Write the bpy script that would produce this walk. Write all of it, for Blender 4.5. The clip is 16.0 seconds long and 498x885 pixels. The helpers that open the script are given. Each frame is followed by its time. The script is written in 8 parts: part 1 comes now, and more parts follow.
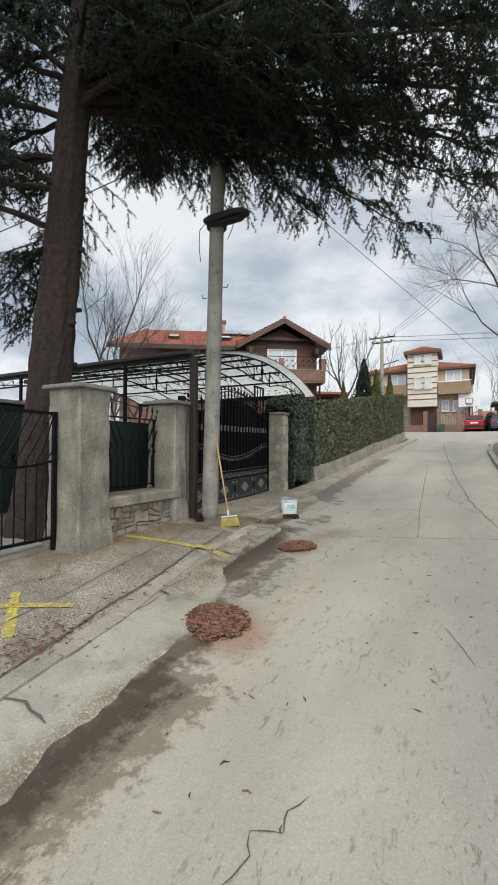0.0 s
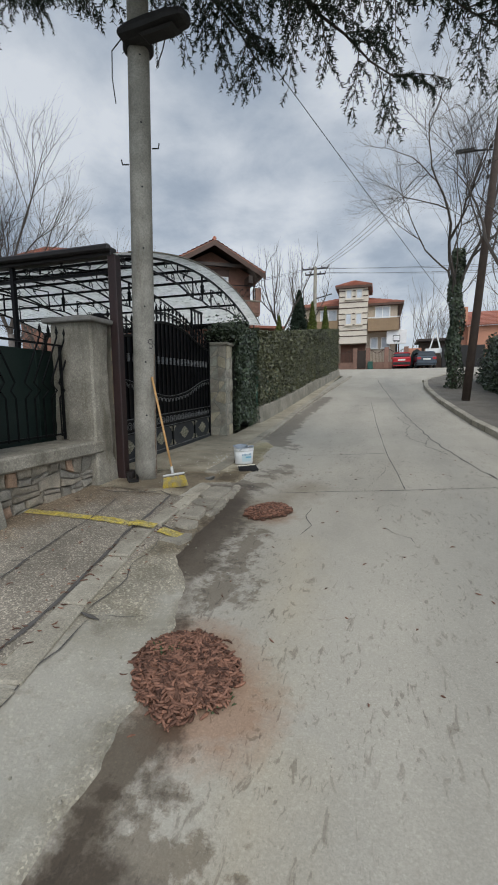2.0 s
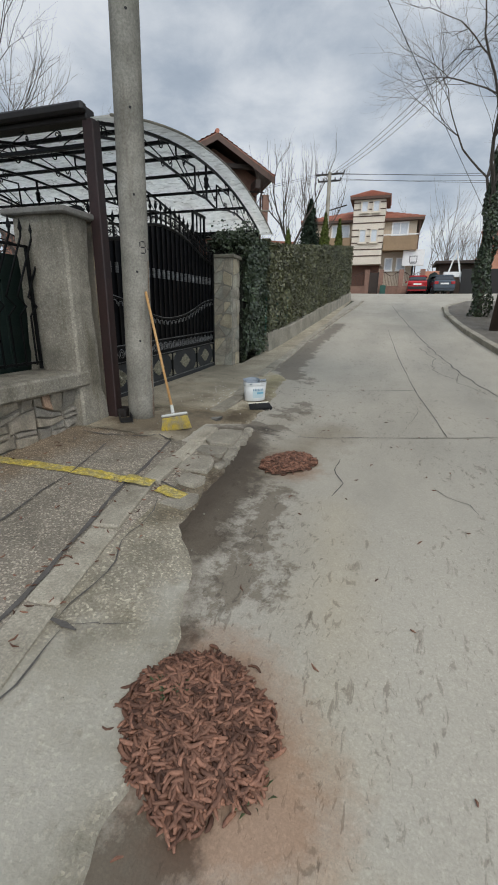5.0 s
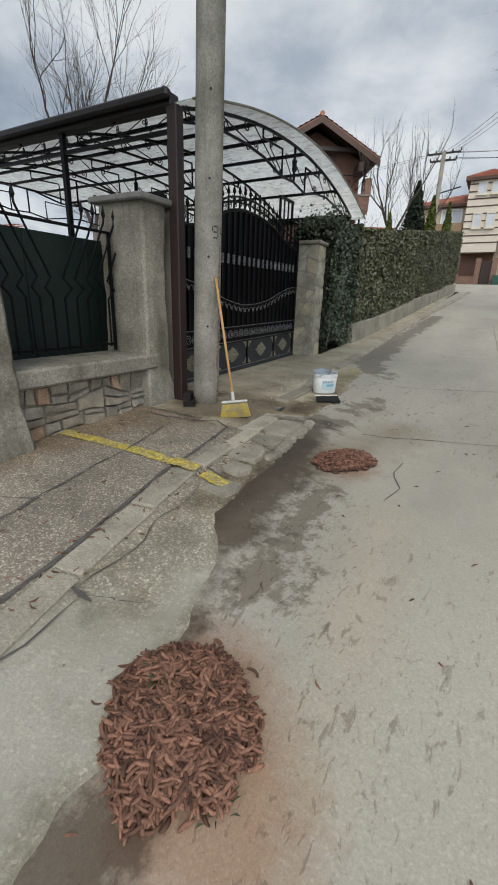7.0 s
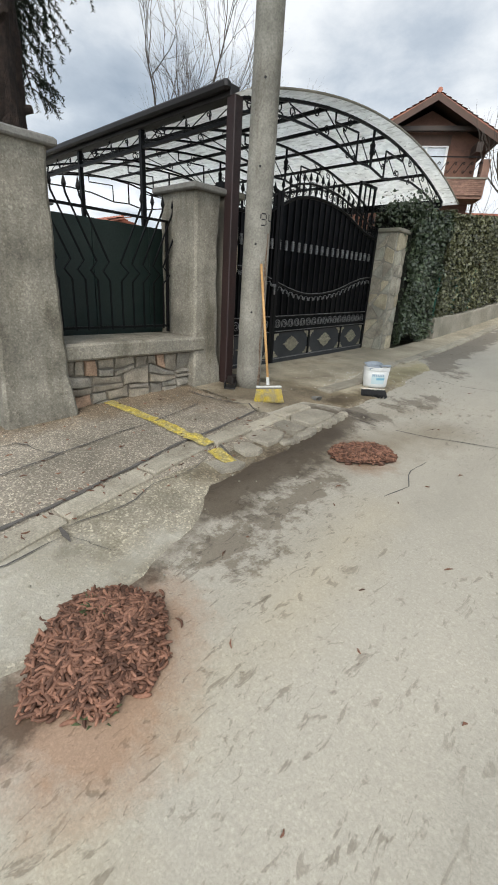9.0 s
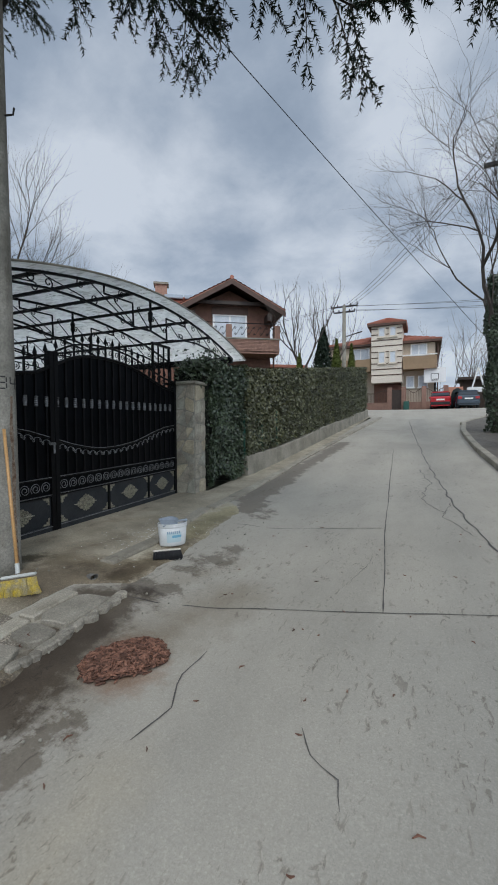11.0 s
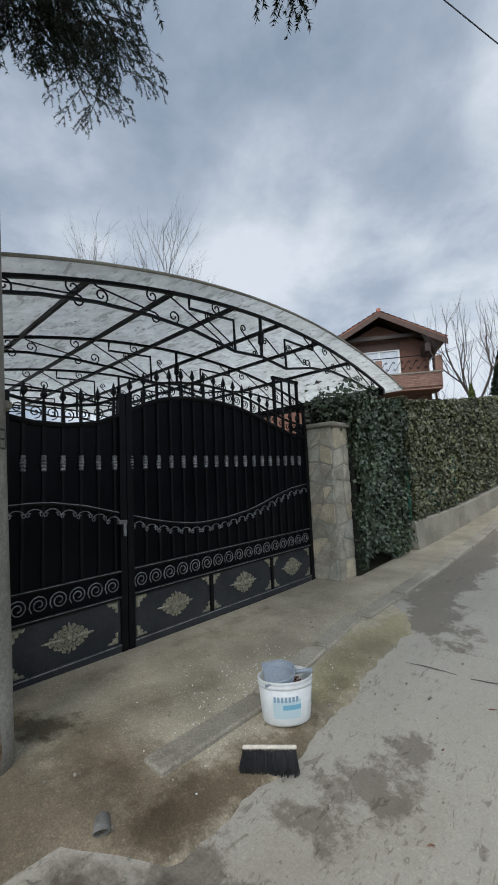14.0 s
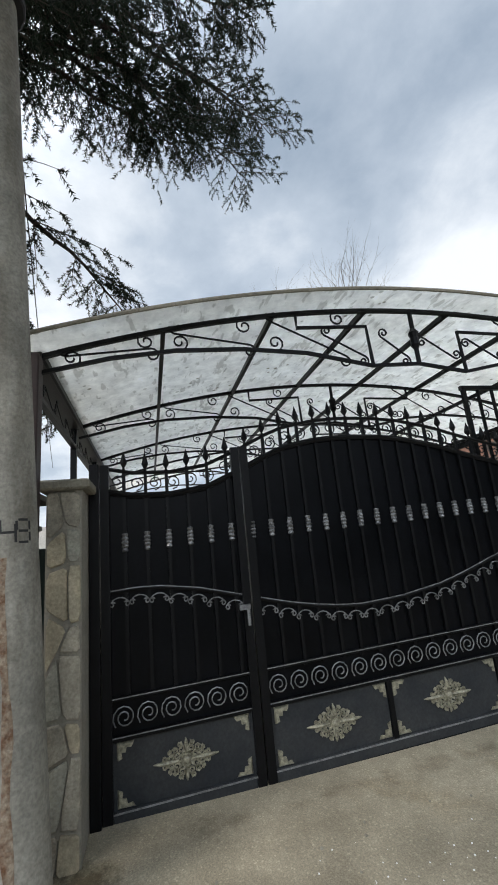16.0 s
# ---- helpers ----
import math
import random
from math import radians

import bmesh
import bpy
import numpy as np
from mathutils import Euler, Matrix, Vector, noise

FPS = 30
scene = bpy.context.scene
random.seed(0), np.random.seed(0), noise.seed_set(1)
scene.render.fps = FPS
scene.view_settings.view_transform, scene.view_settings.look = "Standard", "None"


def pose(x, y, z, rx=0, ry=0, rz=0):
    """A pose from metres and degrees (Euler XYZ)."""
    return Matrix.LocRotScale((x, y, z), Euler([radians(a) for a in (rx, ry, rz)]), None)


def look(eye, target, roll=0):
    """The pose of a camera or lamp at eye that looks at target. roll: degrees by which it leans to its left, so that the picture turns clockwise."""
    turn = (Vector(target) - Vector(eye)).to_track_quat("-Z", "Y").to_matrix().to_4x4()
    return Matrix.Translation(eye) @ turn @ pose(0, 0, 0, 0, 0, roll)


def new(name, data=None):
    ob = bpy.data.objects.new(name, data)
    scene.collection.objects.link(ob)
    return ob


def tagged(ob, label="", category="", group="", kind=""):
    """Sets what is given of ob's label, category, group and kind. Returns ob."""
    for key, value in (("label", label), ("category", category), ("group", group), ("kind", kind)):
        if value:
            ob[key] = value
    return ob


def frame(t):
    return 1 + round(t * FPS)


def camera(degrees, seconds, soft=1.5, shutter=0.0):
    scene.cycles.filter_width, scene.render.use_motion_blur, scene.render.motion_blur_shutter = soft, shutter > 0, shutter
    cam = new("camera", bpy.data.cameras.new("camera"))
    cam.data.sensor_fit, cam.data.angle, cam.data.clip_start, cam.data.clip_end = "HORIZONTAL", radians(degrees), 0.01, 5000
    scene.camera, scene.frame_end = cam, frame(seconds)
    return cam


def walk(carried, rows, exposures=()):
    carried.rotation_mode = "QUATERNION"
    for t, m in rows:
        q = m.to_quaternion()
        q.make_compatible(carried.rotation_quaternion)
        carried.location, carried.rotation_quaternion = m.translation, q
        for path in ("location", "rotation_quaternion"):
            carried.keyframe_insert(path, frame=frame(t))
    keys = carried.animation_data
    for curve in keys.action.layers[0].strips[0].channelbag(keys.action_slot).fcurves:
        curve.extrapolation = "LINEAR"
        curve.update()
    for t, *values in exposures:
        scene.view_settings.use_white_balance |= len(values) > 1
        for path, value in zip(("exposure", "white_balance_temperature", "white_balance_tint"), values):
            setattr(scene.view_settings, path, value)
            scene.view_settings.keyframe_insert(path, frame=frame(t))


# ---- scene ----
cam = camera(61.9, 16.0, soft=1.8)
PATH = [
    (0, (0.028, 0.048, 1.486), (-0.9, 1.819, 1.519), 0.3),
    (0.5, (-0.226, 0.297, 1.483), (-1.084, 2.104, 1.444), -0.1),
    (1, (-0.48, 0.663, 1.463), (-1.251, 2.504, 1.348), -0.3),
    (1.5, (-0.772, 0.96, 1.444), (-1.445, 2.834, 1.254), -0.4),
    (2, (-0.913, 1.273, 1.439), (-1.51, 3.165, 1.184), -0.4),
    (2.5, (-1.031, 1.633, 1.477), (-1.58, 3.529, 1.154), -0.2),
    (3, (-1.248, 1.916, 1.441), (-1.778, 3.803, 1.045), 0.6),
    (3.5, (-1.325, 2.051, 1.432), (-1.871, 3.918, 0.969), 0.9),
    (5.8, (-1.256, 1.968, 1.397), (-1.878, 3.764, 0.772), 1.3),
    (6, (-1.206, 1.99, 1.401), (-1.875, 3.768, 0.776), 1.2),
    (6.5, (-1.096, 2.046, 1.404), (-1.902, 3.763, 0.77), 1.3),
    (7, (-1.116, 2.177, 1.383), (-2.044, 3.827, 0.74), 1.9),
    (7.5, (-1.109, 2.349, 1.402), (-2.118, 3.946, 0.746), 1.9),
    (8, (-0.97, 2.504, 1.407), (-2.272, 3.869, 0.742), 0.8),
    (8.5, (-0.832, 2.5, 1.381), (-2.267, 3.713, 0.698), 1.0),
    (9, (-0.597, 2.407, 1.373), (-1.851, 3.799, 0.674), 3.3),
    (9.2, (-0.501, 2.435, 1.388), (-1.638, 3.944, 0.734), 2.9),
    (9.5, (-0.372, 2.541, 1.431), (-1.381, 4.192, 0.926), 1.9),
    (10, (-0.189, 2.717, 1.525), (-1.062, 4.497, 1.262), 0.7),
    (10.2, (-0.173, 2.81, 1.531), (-1.0, 4.62, 1.326), 0.2),
    (12.3, (-0.672, 4.193, 1.669), (-1.477, 6.023, 1.722), -0.9),
    (12.5, (-0.693, 4.309, 1.669), (-1.52, 6.128, 1.738), -1.0),
    (13, (-0.776, 4.666, 1.659), (-1.74, 6.415, 1.763), -1.3),
    (13.5, (-0.958, 4.942, 1.671), (-2.146, 6.544, 1.815), -1.9),
    (14, (-1.167, 5.138, 1.692), (-2.551, 6.568, 1.886), -2.5),
    (14.5, (-1.27, 5.395, 1.668), (-2.827, 6.625, 1.92), -3.3),
    (15, (-1.344, 5.685, 1.722), (-3.042, 6.698, 2.022), -4.1),
    (15.5, (-1.467, 5.905, 1.76), (-3.273, 6.679, 2.13), -4.9),
    (16, (-1.502, 6.299, 1.826), (-3.386, 6.779, 2.292), -5.5),
]
EXPOSURES = [
    (0.0, -0.17, 7080, 10), (1.5, -0.38, 6750, 10), (2.5, -0.6, 6700, 10), (3.5, -0.52, 6700, 10), (6.0, -0.44, 6950, 10), (7.0, -0.4, 7000, 10), (8.0, -0.17, 7150, 10), (8.5, 0.02, 7250, 10),
    (9.0, 0.04, 7120, 10), (9.5, -0.26, 6950, 10), (10.2, -0.58, 6450, 10), (12.3, -0.64, 6350, 10), (13.0, -0.55, 6350, 10), (14.0, -0.38, 6550, 10), (15.0, 0.0, 6800, 10), (16.0, 0.1, 6900, 10),
]
walk(cam, [(t, look(eye, target, roll)) for t, eye, target, roll in PATH], EXPOSURES)

# ---- world and light ----
SUN_EL, SUN_AZ = radians(48), radians(150)
world = bpy.data.worlds.new("overcast_sky")
scene.world = world
world.use_nodes = True
wn, wl = world.node_tree.nodes, world.node_tree.links
wn.clear()
sky = wn.new("ShaderNodeTexSky")
sky.sky_type = "NISHITA"
sky.sun_disc = False
sky.sun_elevation, sky.sun_rotation = SUN_EL, SUN_AZ
tc = wn.new("ShaderNodeTexCoord")
sep = wn.new("ShaderNodeSeparateXYZ")
wl.new(tc.outputs["Generated"], sep.inputs[0])
lift = wn.new("ShaderNodeMath")
lift.operation, lift.inputs[1].default_value = "ADD", 0.32
wl.new(sep.outputs["Z"], lift.inputs[0])
flat = wn.new("ShaderNodeMath")
flat.operation, flat.inputs[1].default_value = "MAXIMUM", 0.12
wl.new(lift.outputs[0], flat.inputs[0])
div = wn.new("ShaderNodeVectorMath")
div.operation = "DIVIDE"
comb = wn.new("ShaderNodeCombineXYZ")
for k in range(3):
    wl.new(flat.outputs[0], comb.inputs[k])
wl.new(tc.outputs["Generated"], div.inputs[0])
wl.new(comb.outputs[0], div.inputs[1])


def cloud_noise(scale, detail, rough, dist):
    n = wn.new("ShaderNodeTexNoise")
    n.inputs["Scale"].default_value, n.inputs["Detail"].default_value = scale, detail
    n.inputs["Roughness"].default_value, n.inputs["Distortion"].default_value = rough, dist
    wl.new(div.outputs[0], n.inputs["Vector"])
    return n


big, fine = cloud_noise(1.5, 4, 0.5, 0.1), cloud_noise(4.2, 7, 0.62, 0.15)
mixn = wn.new("ShaderNodeMath")
mixn.operation, mixn.inputs[1].default_value = "MULTIPLY_ADD", 0.42
wl.new(fine.outputs["Fac"], mixn.inputs[0])
wl.new(big.outputs["Fac"], mixn.inputs[2])
ramp = wn.new("ShaderNodeValToRGB")
el = ramp.color_ramp.elements
el[0].position, el[0].color = 0.50, (0.275, 0.35, 0.455, 1)
el[1].position, el[1].color = 0.87, (0.77, 0.835, 0.92, 1)
e = el.new(0.66)
e.color = (0.425, 0.505, 0.615, 1)


def cloud_mass(source, toward, inner, outer, amount):
    """A broad thicker or thinner mass in the cloud cover."""
    d, r, a = wn.new("ShaderNodeVectorMath"), wn.new("ShaderNodeMapRange"), wn.new("ShaderNodeMath")
    d.operation, d.inputs[1].default_value = "DOT_PRODUCT", Vector(toward).normalized()
    wl.new(tc.outputs["Generated"], d.inputs[0])
    r.interpolation_type = "SMOOTHSTEP"
    r.inputs[1].default_value, r.inputs[2].default_value, r.inputs[4].default_value = math.cos(radians(outer)), math.cos(radians(inner)), amount
    wl.new(d.outputs["Value"], r.inputs[0])
    a.operation = "ADD"
    wl.new(source, a.inputs[0])
    wl.new(r.outputs[0], a.inputs[1])
    return a.outputs[0]


cover = mixn.outputs[0]
for toward, inner, outer, amount in (((-0.22, 0.86, 0.45), 3, 16, -0.12), ((-0.02, 0.83, 0.55), 4, 18, -0.05), ((-0.05, 0.98, 0.16), 5, 20, 0.13), ((-0.56, 0.72, 0.41), 3, 13, 0.09), ((-0.62, 0.58, 0.52), 2, 9, 0.04), ((-0.08, 0.80, 0.60), 2, 8, 0.13), ((-0.30, 0.94, 0.17), 4, 14, 0.10), ((-0.75, 0.42, 0.50), 4, 16, 0.02)):
    cover = cloud_mass(cover, toward, inner, outer, amount)
wl.new(cover, ramp.inputs[0])
skybg, cloudbg, mixs, wout = wn.new("ShaderNodeBackground"), wn.new("ShaderNodeBackground"), wn.new("ShaderNodeMixShader"), wn.new("ShaderNodeOutputWorld")
wl.new(sky.outputs[0], skybg.inputs[0])
skybg.inputs[1].default_value = 0.12
wl.new(ramp.outputs[0], cloudbg.inputs[0])
# cloud round the veiled sun, unseen behind the walker, is widely brightened to light the ground
SUN_DIR = Vector((0.38, -0.57, 0.73)).normalized()
dot = wn.new("ShaderNodeVectorMath")
dot.operation, dot.inputs[1].default_value = "DOT_PRODUCT", SUN_DIR
wl.new(tc.outputs["Generated"], dot.inputs[0])
glow = wn.new("ShaderNodeMapRange")
glow.interpolation_type = "SMOOTHSTEP"
glow.inputs[1].default_value, glow.inputs[2].default_value, glow.inputs[3].default_value, glow.inputs[4].default_value = 0.25, 1.0, 1.32, 4.6
wl.new(dot.outputs["Value"], glow.inputs[0])
wl.new(glow.outputs[0], cloudbg.inputs[1])
mixs.inputs[0].default_value = 0.86
wl.new(skybg.outputs[0], mixs.inputs[1])
wl.new(cloudbg.outputs[0], mixs.inputs[2])
wl.new(mixs.outputs[0], wout.inputs[0])

sun_data = bpy.data.lights.new("sun", "SUN")
sun_data.energy, sun_data.angle, sun_data.color = 1.4, radians(18), (1.0, 0.93, 0.84)
sun = new("sun", sun_data)
sun.matrix_world = look((20, -30, 40), (0, 0, 0))


# ---- materials ----
def mat(name, col, rough=0.8, col2=None, scale=6.0, fine=60.0, amount=0.5, bump=0.15, metal=0.0, rnd=0.0, island=0.0, dist=0.01, speck=None, spec=0.5, grit=None):
    """A surface with stains at a large scale, grain at a small one and fine relief."""
    m = bpy.data.materials.new(name)
    m.use_nodes = True
    n, l = m.node_tree.nodes, m.node_tree.links
    b = n["Principled BSDF"]
    b.inputs["Roughness"].default_value, b.inputs["Metallic"].default_value = rough, metal
    b.inputs["Specular IOR Level"].default_value = spec
    geo = n.new("ShaderNodeNewGeometry")
    n1, n2 = n.new("ShaderNodeTexNoise"), n.new("ShaderNodeTexNoise")
    n1.inputs["Scale"].default_value, n1.inputs["Detail"].default_value, n1.inputs["Roughness"].default_value = scale, 9, 0.62
    n2.inputs["Scale"].default_value, n2.inputs["Detail"].default_value, n2.inputs["Roughness"].default_value = fine, 5, 0.65
    for q in (n1, n2):
        l.new(geo.outputs["Position"], q.inputs["Vector"])
    col2 = col2 or tuple(c * 0.6 for c in col)
    r = n.new("ShaderNodeMapRange")
    r.inputs[1].default_value, r.inputs[2].default_value = 0.35, 0.65
    l.new(n1.outputs["Fac"], r.inputs[0])
    k = n.new("ShaderNodeMath")
    k.operation, k.inputs[1].default_value = "MULTIPLY", amount
    l.new(r.outputs[0], k.inputs[0])
    mx = n.new("ShaderNodeMix")
    mx.data_type = "RGBA"
    mx.inputs["A"].default_value, mx.inputs["B"].default_value = (*col, 1), (*col2, 1)
    l.new(k.outputs[0], mx.inputs["Factor"])
    g = n.new("ShaderNodeMapRange")
    g.inputs[1].default_value, g.inputs[2].default_value = 0.3, 0.7
    g.inputs[3].default_value, g.inputs[4].default_value = 1 - 0.35 * amount, 1 + 0.3 * amount
    l.new(n2.outputs["Fac"], g.inputs[0])
    val = g.outputs[0]
    for source, strength in ((("obj"), rnd), (("isl"), island)):
        if strength:
            o = n.new("ShaderNodeObjectInfo").outputs["Random"] if source == "obj" else geo.outputs["Random Per Island"]
            rr = n.new("ShaderNodeMapRange")
            rr.inputs[3].default_value, rr.inputs[4].default_value = 1 - strength, 1 + strength
            l.new(o, rr.inputs[0])
            mm = n.new("ShaderNodeMath")
            mm.operation = "MULTIPLY"
            l.new(val, mm.inputs[0])
            l.new(rr.outputs[0], mm.inputs[1])
            val = mm.outputs[0]
    if grit:
        gs_, low, high, power = grit
        gv = n.new("ShaderNodeTexVoronoi")
        gv.inputs["Scale"].default_value = gs_
        l.new(geo.outputs["Position"], gv.inputs["Vector"])
        gc = n.new("ShaderNodeSeparateColor")
        l.new(gv.outputs["Color"], gc.inputs[0])
        gp = n.new("ShaderNodeMath")
        gp.operation, gp.inputs[1].default_value = "POWER", power
        l.new(gc.outputs[0], gp.inputs[0])
        gm = n.new("ShaderNodeMapRange")
        gm.inputs[3].default_value, gm.inputs[4].default_value = low, high
        l.new(gp.outputs[0], gm.inputs[0])
        mm = n.new("ShaderNodeMath")
        mm.operation = "MULTIPLY"
        l.new(val, mm.inputs[0])
        l.new(gm.outputs[0], mm.inputs[1])
        val = mm.outputs[0]
    vm = n.new("ShaderNodeVectorMath")
    vm.operation = "SCALE"
    l.new(mx.outputs["Result"], vm.inputs[0])
    l.new(val, vm.inputs["Scale"])
    l.new(vm.outputs[0], b.inputs["Base Color"])
    if speck:
        vs_, colour, share, near_ = speck
        vo = n.new("ShaderNodeTexVoronoi")
        vo.inputs["Scale"].default_value = vs_
        l.new(geo.outputs["Position"], vo.inputs["Vector"])
        sm = n.new("ShaderNodeMapRange")
        sm.inputs[1].default_value, sm.inputs[2].default_value = near_, near_ * 0.6
        l.new(vo.outputs["Distance"], sm.inputs[0])
        sr = n.new("ShaderNodeSeparateColor")
        l.new(vo.outputs["Color"], sr.inputs[0])
        ok = n.new("ShaderNodeMath")
        ok.operation, ok.inputs[1].default_value = "LESS_THAN", share
        l.new(sr.outputs[0], ok.inputs[0])
        both = n.new("ShaderNodeMath")
        both.operation = "MULTIPLY"
        patch = n.new("ShaderNodeTexNoise")
        patch.inputs["Scale"].default_value, patch.inputs["Detail"].default_value = 1.7, 4
        l.new(geo.outputs["Position"], patch.inputs["Vector"])
        pr_ = n.new("ShaderNodeMapRange")
        pr_.inputs[1].default_value, pr_.inputs[2].default_value = 0.42, 0.58
        l.new(patch.outputs["Fac"], pr_.inputs[0])
        pm_ = n.new("ShaderNodeMath")
        pm_.operation = "MULTIPLY"
        l.new(sm.outputs[0], pm_.inputs[0])
        l.new(pr_.outputs[0], pm_.inputs[1])
        l.new(pm_.outputs[0], both.inputs[0])
        l.new(ok.outputs[0], both.inputs[1])
        sx = n.new("ShaderNodeMix")
        sx.data_type = "RGBA"
        sx.inputs["B"].default_value = (*colour, 1)
        l.new(both.outputs[0], sx.inputs["Factor"])
        l.new(vm.outputs[0], sx.inputs["A"])
        l.new(sx.outputs["Result"], b.inputs["Base Color"])
    if bump:
        bp = n.new("ShaderNodeBump")
        bp.inputs["Strength"].default_value, bp.inputs["Distance"].default_value = bump, dist
        l.new(n2.outputs["Fac"], bp.inputs["Height"])
        l.new(bp.outputs[0], b.inputs["Normal"])
    return m


def plain(name, col, rough=0.6, metal=0.0, trans=0.0):
    m = bpy.data.materials.new(name)
    m.use_nodes = True
    b = m.node_tree.nodes["Principled BSDF"]
    b.inputs["Base Color"].default_value = (*col, 1)
    b.inputs["Roughness"].default_value, b.inputs["Metallic"].default_value = rough, metal
    b.inputs["Transmission Weight"].default_value = trans
    return m


CONCRETE_OLD = mat("weathered concrete", (0.30, 0.278, 0.228), 0.9, (0.135, 0.125, 0.10), 2.6, 60, 0.85, 0.3, dist=0.012, grit=(95, 0.9, 1.25, 4))
CONCRETE_CAP = mat("dark weathered concrete", (0.20, 0.195, 0.18), 0.9, (0.12, 0.115, 0.10), 5, 60, 0.7, 0.4)
CONCRETE_PALE = mat("pale concrete", (0.31, 0.285, 0.23), 0.9, (0.16, 0.15, 0.115), 2.0, 70, 0.85, 0.3)
POLE_CONCRETE = mat("pole concrete", (0.33, 0.313, 0.27), 0.85, (0.165, 0.157, 0.132), 2.6, 60, 0.85, 0.2)
KERB = mat("kerb concrete", (0.375, 0.34, 0.268), 0.9, (0.235, 0.21, 0.163), 2.5, 90, 0.85, 0.35, rnd=0.12, grit=(120, 0.93, 1.15, 4))
DAMPSLAB = mat("damp worn concrete slab", (0.31, 0.28, 0.222), 0.85, (0.17, 0.152, 0.12), 4.5, 90, 0.85, 0.35, rnd=0.18, grit=(120, 0.93, 1.15, 4))
ASPHALT_OLD = mat("old pale asphalt", (0.35, 0.305, 0.24), 0.92, (0.19, 0.164, 0.126), 1.8, 110, 0.9, 0.6, dist=0.01, grit=(110, 0.70, 1.75, 4))
RUBBLE = mat("broken gutter concrete", (0.385, 0.345, 0.265), 0.92, (0.215, 0.19, 0.142), 2.6, 80, 0.9, 0.5, dist=0.012, grit=(95, 0.82, 1.6, 5))
STONE = mat("field stone", (0.36, 0.315, 0.245), 0.9, (0.17, 0.148, 0.115), 7, 70, 0.85, 0.7, rnd=0.35, dist=0.012)
MORTAR = mat("dark mortar", (0.20, 0.178, 0.142), 0.95, None, 8, 60, 0.6, 0.6)
SLATE = mat("cladding stone", (0.52, 0.47, 0.37), 0.8, (0.27, 0.245, 0.195), 6, 60, 0.85, 0.35, rnd=0.3)
CLADMORTAR = mat("cladding mortar", (0.30, 0.28, 0.235), 0.95, None, 9, 60, 0.5, 0.4)
IRON = mat("black painted iron", (0.0035, 0.0037, 0.0042), 0.42, (0.008, 0.008, 0.009), 9, 80, 0.5, 0.08, spec=0.15)
GATE_SHEET = mat("black gate sheet", (0.002, 0.0023, 0.003), 0.32, (0.0055, 0.006, 0.0075), 2.2, 40, 0.8, 0.03, spec=0.09)
GATE_PANEL = mat("dusty graphite gate panel", (0.020, 0.023, 0.027), 0.45, (0.045, 0.047, 0.048), 3, 60, 0.8, 0.05, spec=0.3)
ORNAMENT = mat("antique gilt ornament", (0.40, 0.375, 0.28), 0.5, (0.10, 0.095, 0.07), 40, 200, 0.8, 0.3, metal=0.35)
# silver ornament colour that also paints the highlights on the gate's edges
SILVERED = mat("silver ornament and edge highlight", (0.30, 0.305, 0.31), 0.40, (0.03, 0.032, 0.034), 22, 120, 0.7, 0.1, metal=0.4)
RUSTRED = mat("red oxide steel", (0.030, 0.0125, 0.0115), 0.55, (0.017, 0.010, 0.009), 5, 60, 0.7, 0.15)
BEAM = mat("dark brown steel", (0.013, 0.0105, 0.010), 0.5, (0.028, 0.023, 0.021), 6, 60, 0.6, 0.1)
GREENSCREEN = mat("dark green sheet", (0.008, 0.018, 0.0155), 0.45, (0.018, 0.028, 0.025), 3, 60, 0.8, 0.08, spec=0.35)
YELLOW = mat("worn yellow paint", (0.56, 0.42, 0.05), 0.85, (0.30, 0.265, 0.15), 14, 90, 0.9, 0.4, grit=(62, 0.7, 1.3, 2))
BARK = mat("cedar bark", (0.052, 0.033, 0.026), 0.95, (0.015, 0.011, 0.009), 14, 60, 0.9, 1.0, dist=0.03)
TWIGBARK = mat("twig bark", (0.09, 0.075, 0.063), 0.9, (0.05, 0.04, 0.033), 6, 60, 0.5, 0.2)
GREYBARK = mat("grey bark", (0.15, 0.13, 0.115), 0.9, (0.08, 0.07, 0.06), 6, 60, 0.6, 0.3)
NEEDLE = mat("cedar needles", (0.027, 0.042, 0.025), 0.6, (0.014, 0.022, 0.015), 1.5, 30, 0.8, 0.0, island=0.35, spec=0.15)
IVY = mat("ivy leaves", (0.066, 0.090, 0.048), 0.36, (0.030, 0.044, 0.024), 2.0, 30, 0.8, 0.0, island=0.45)
HEDGELEAF = mat("hedge leaves", (0.105, 0.108, 0.050), 0.45, (0.045, 0.050, 0.025), 1.5, 30, 0.8, 0.0, island=0.5)
# near-black: the shade inside the hedges is put into this colour
HEDGECORE = mat("near-black hedge shade core", (0.010, 0.012, 0.007), 0.95, None, 5, 40, 0.5, 0.2)
THUJA = mat("thuja foliage", (0.115, 0.14, 0.028), 0.7, (0.055, 0.075, 0.02), 3, 30, 0.7, 0.0, island=0.4, spec=0.2)
PODS = mat("dry catkins", (0.205, 0.102, 0.066), 0.75, (0.095, 0.046, 0.032), 25, 120, 0.8, 0.2, island=0.6, spec=0.3)
PODDUST = mat("reddish dust", (0.14, 0.072, 0.05), 0.95, (0.08, 0.043, 0.032), 14, 120, 0.8, 0.5)
ROOFTILE = mat("clay roof tiles", (0.40, 0.155, 0.10), 0.8, (0.26, 0.105, 0.075), 2.0, 30, 0.6, 0.2, rnd=0.15)
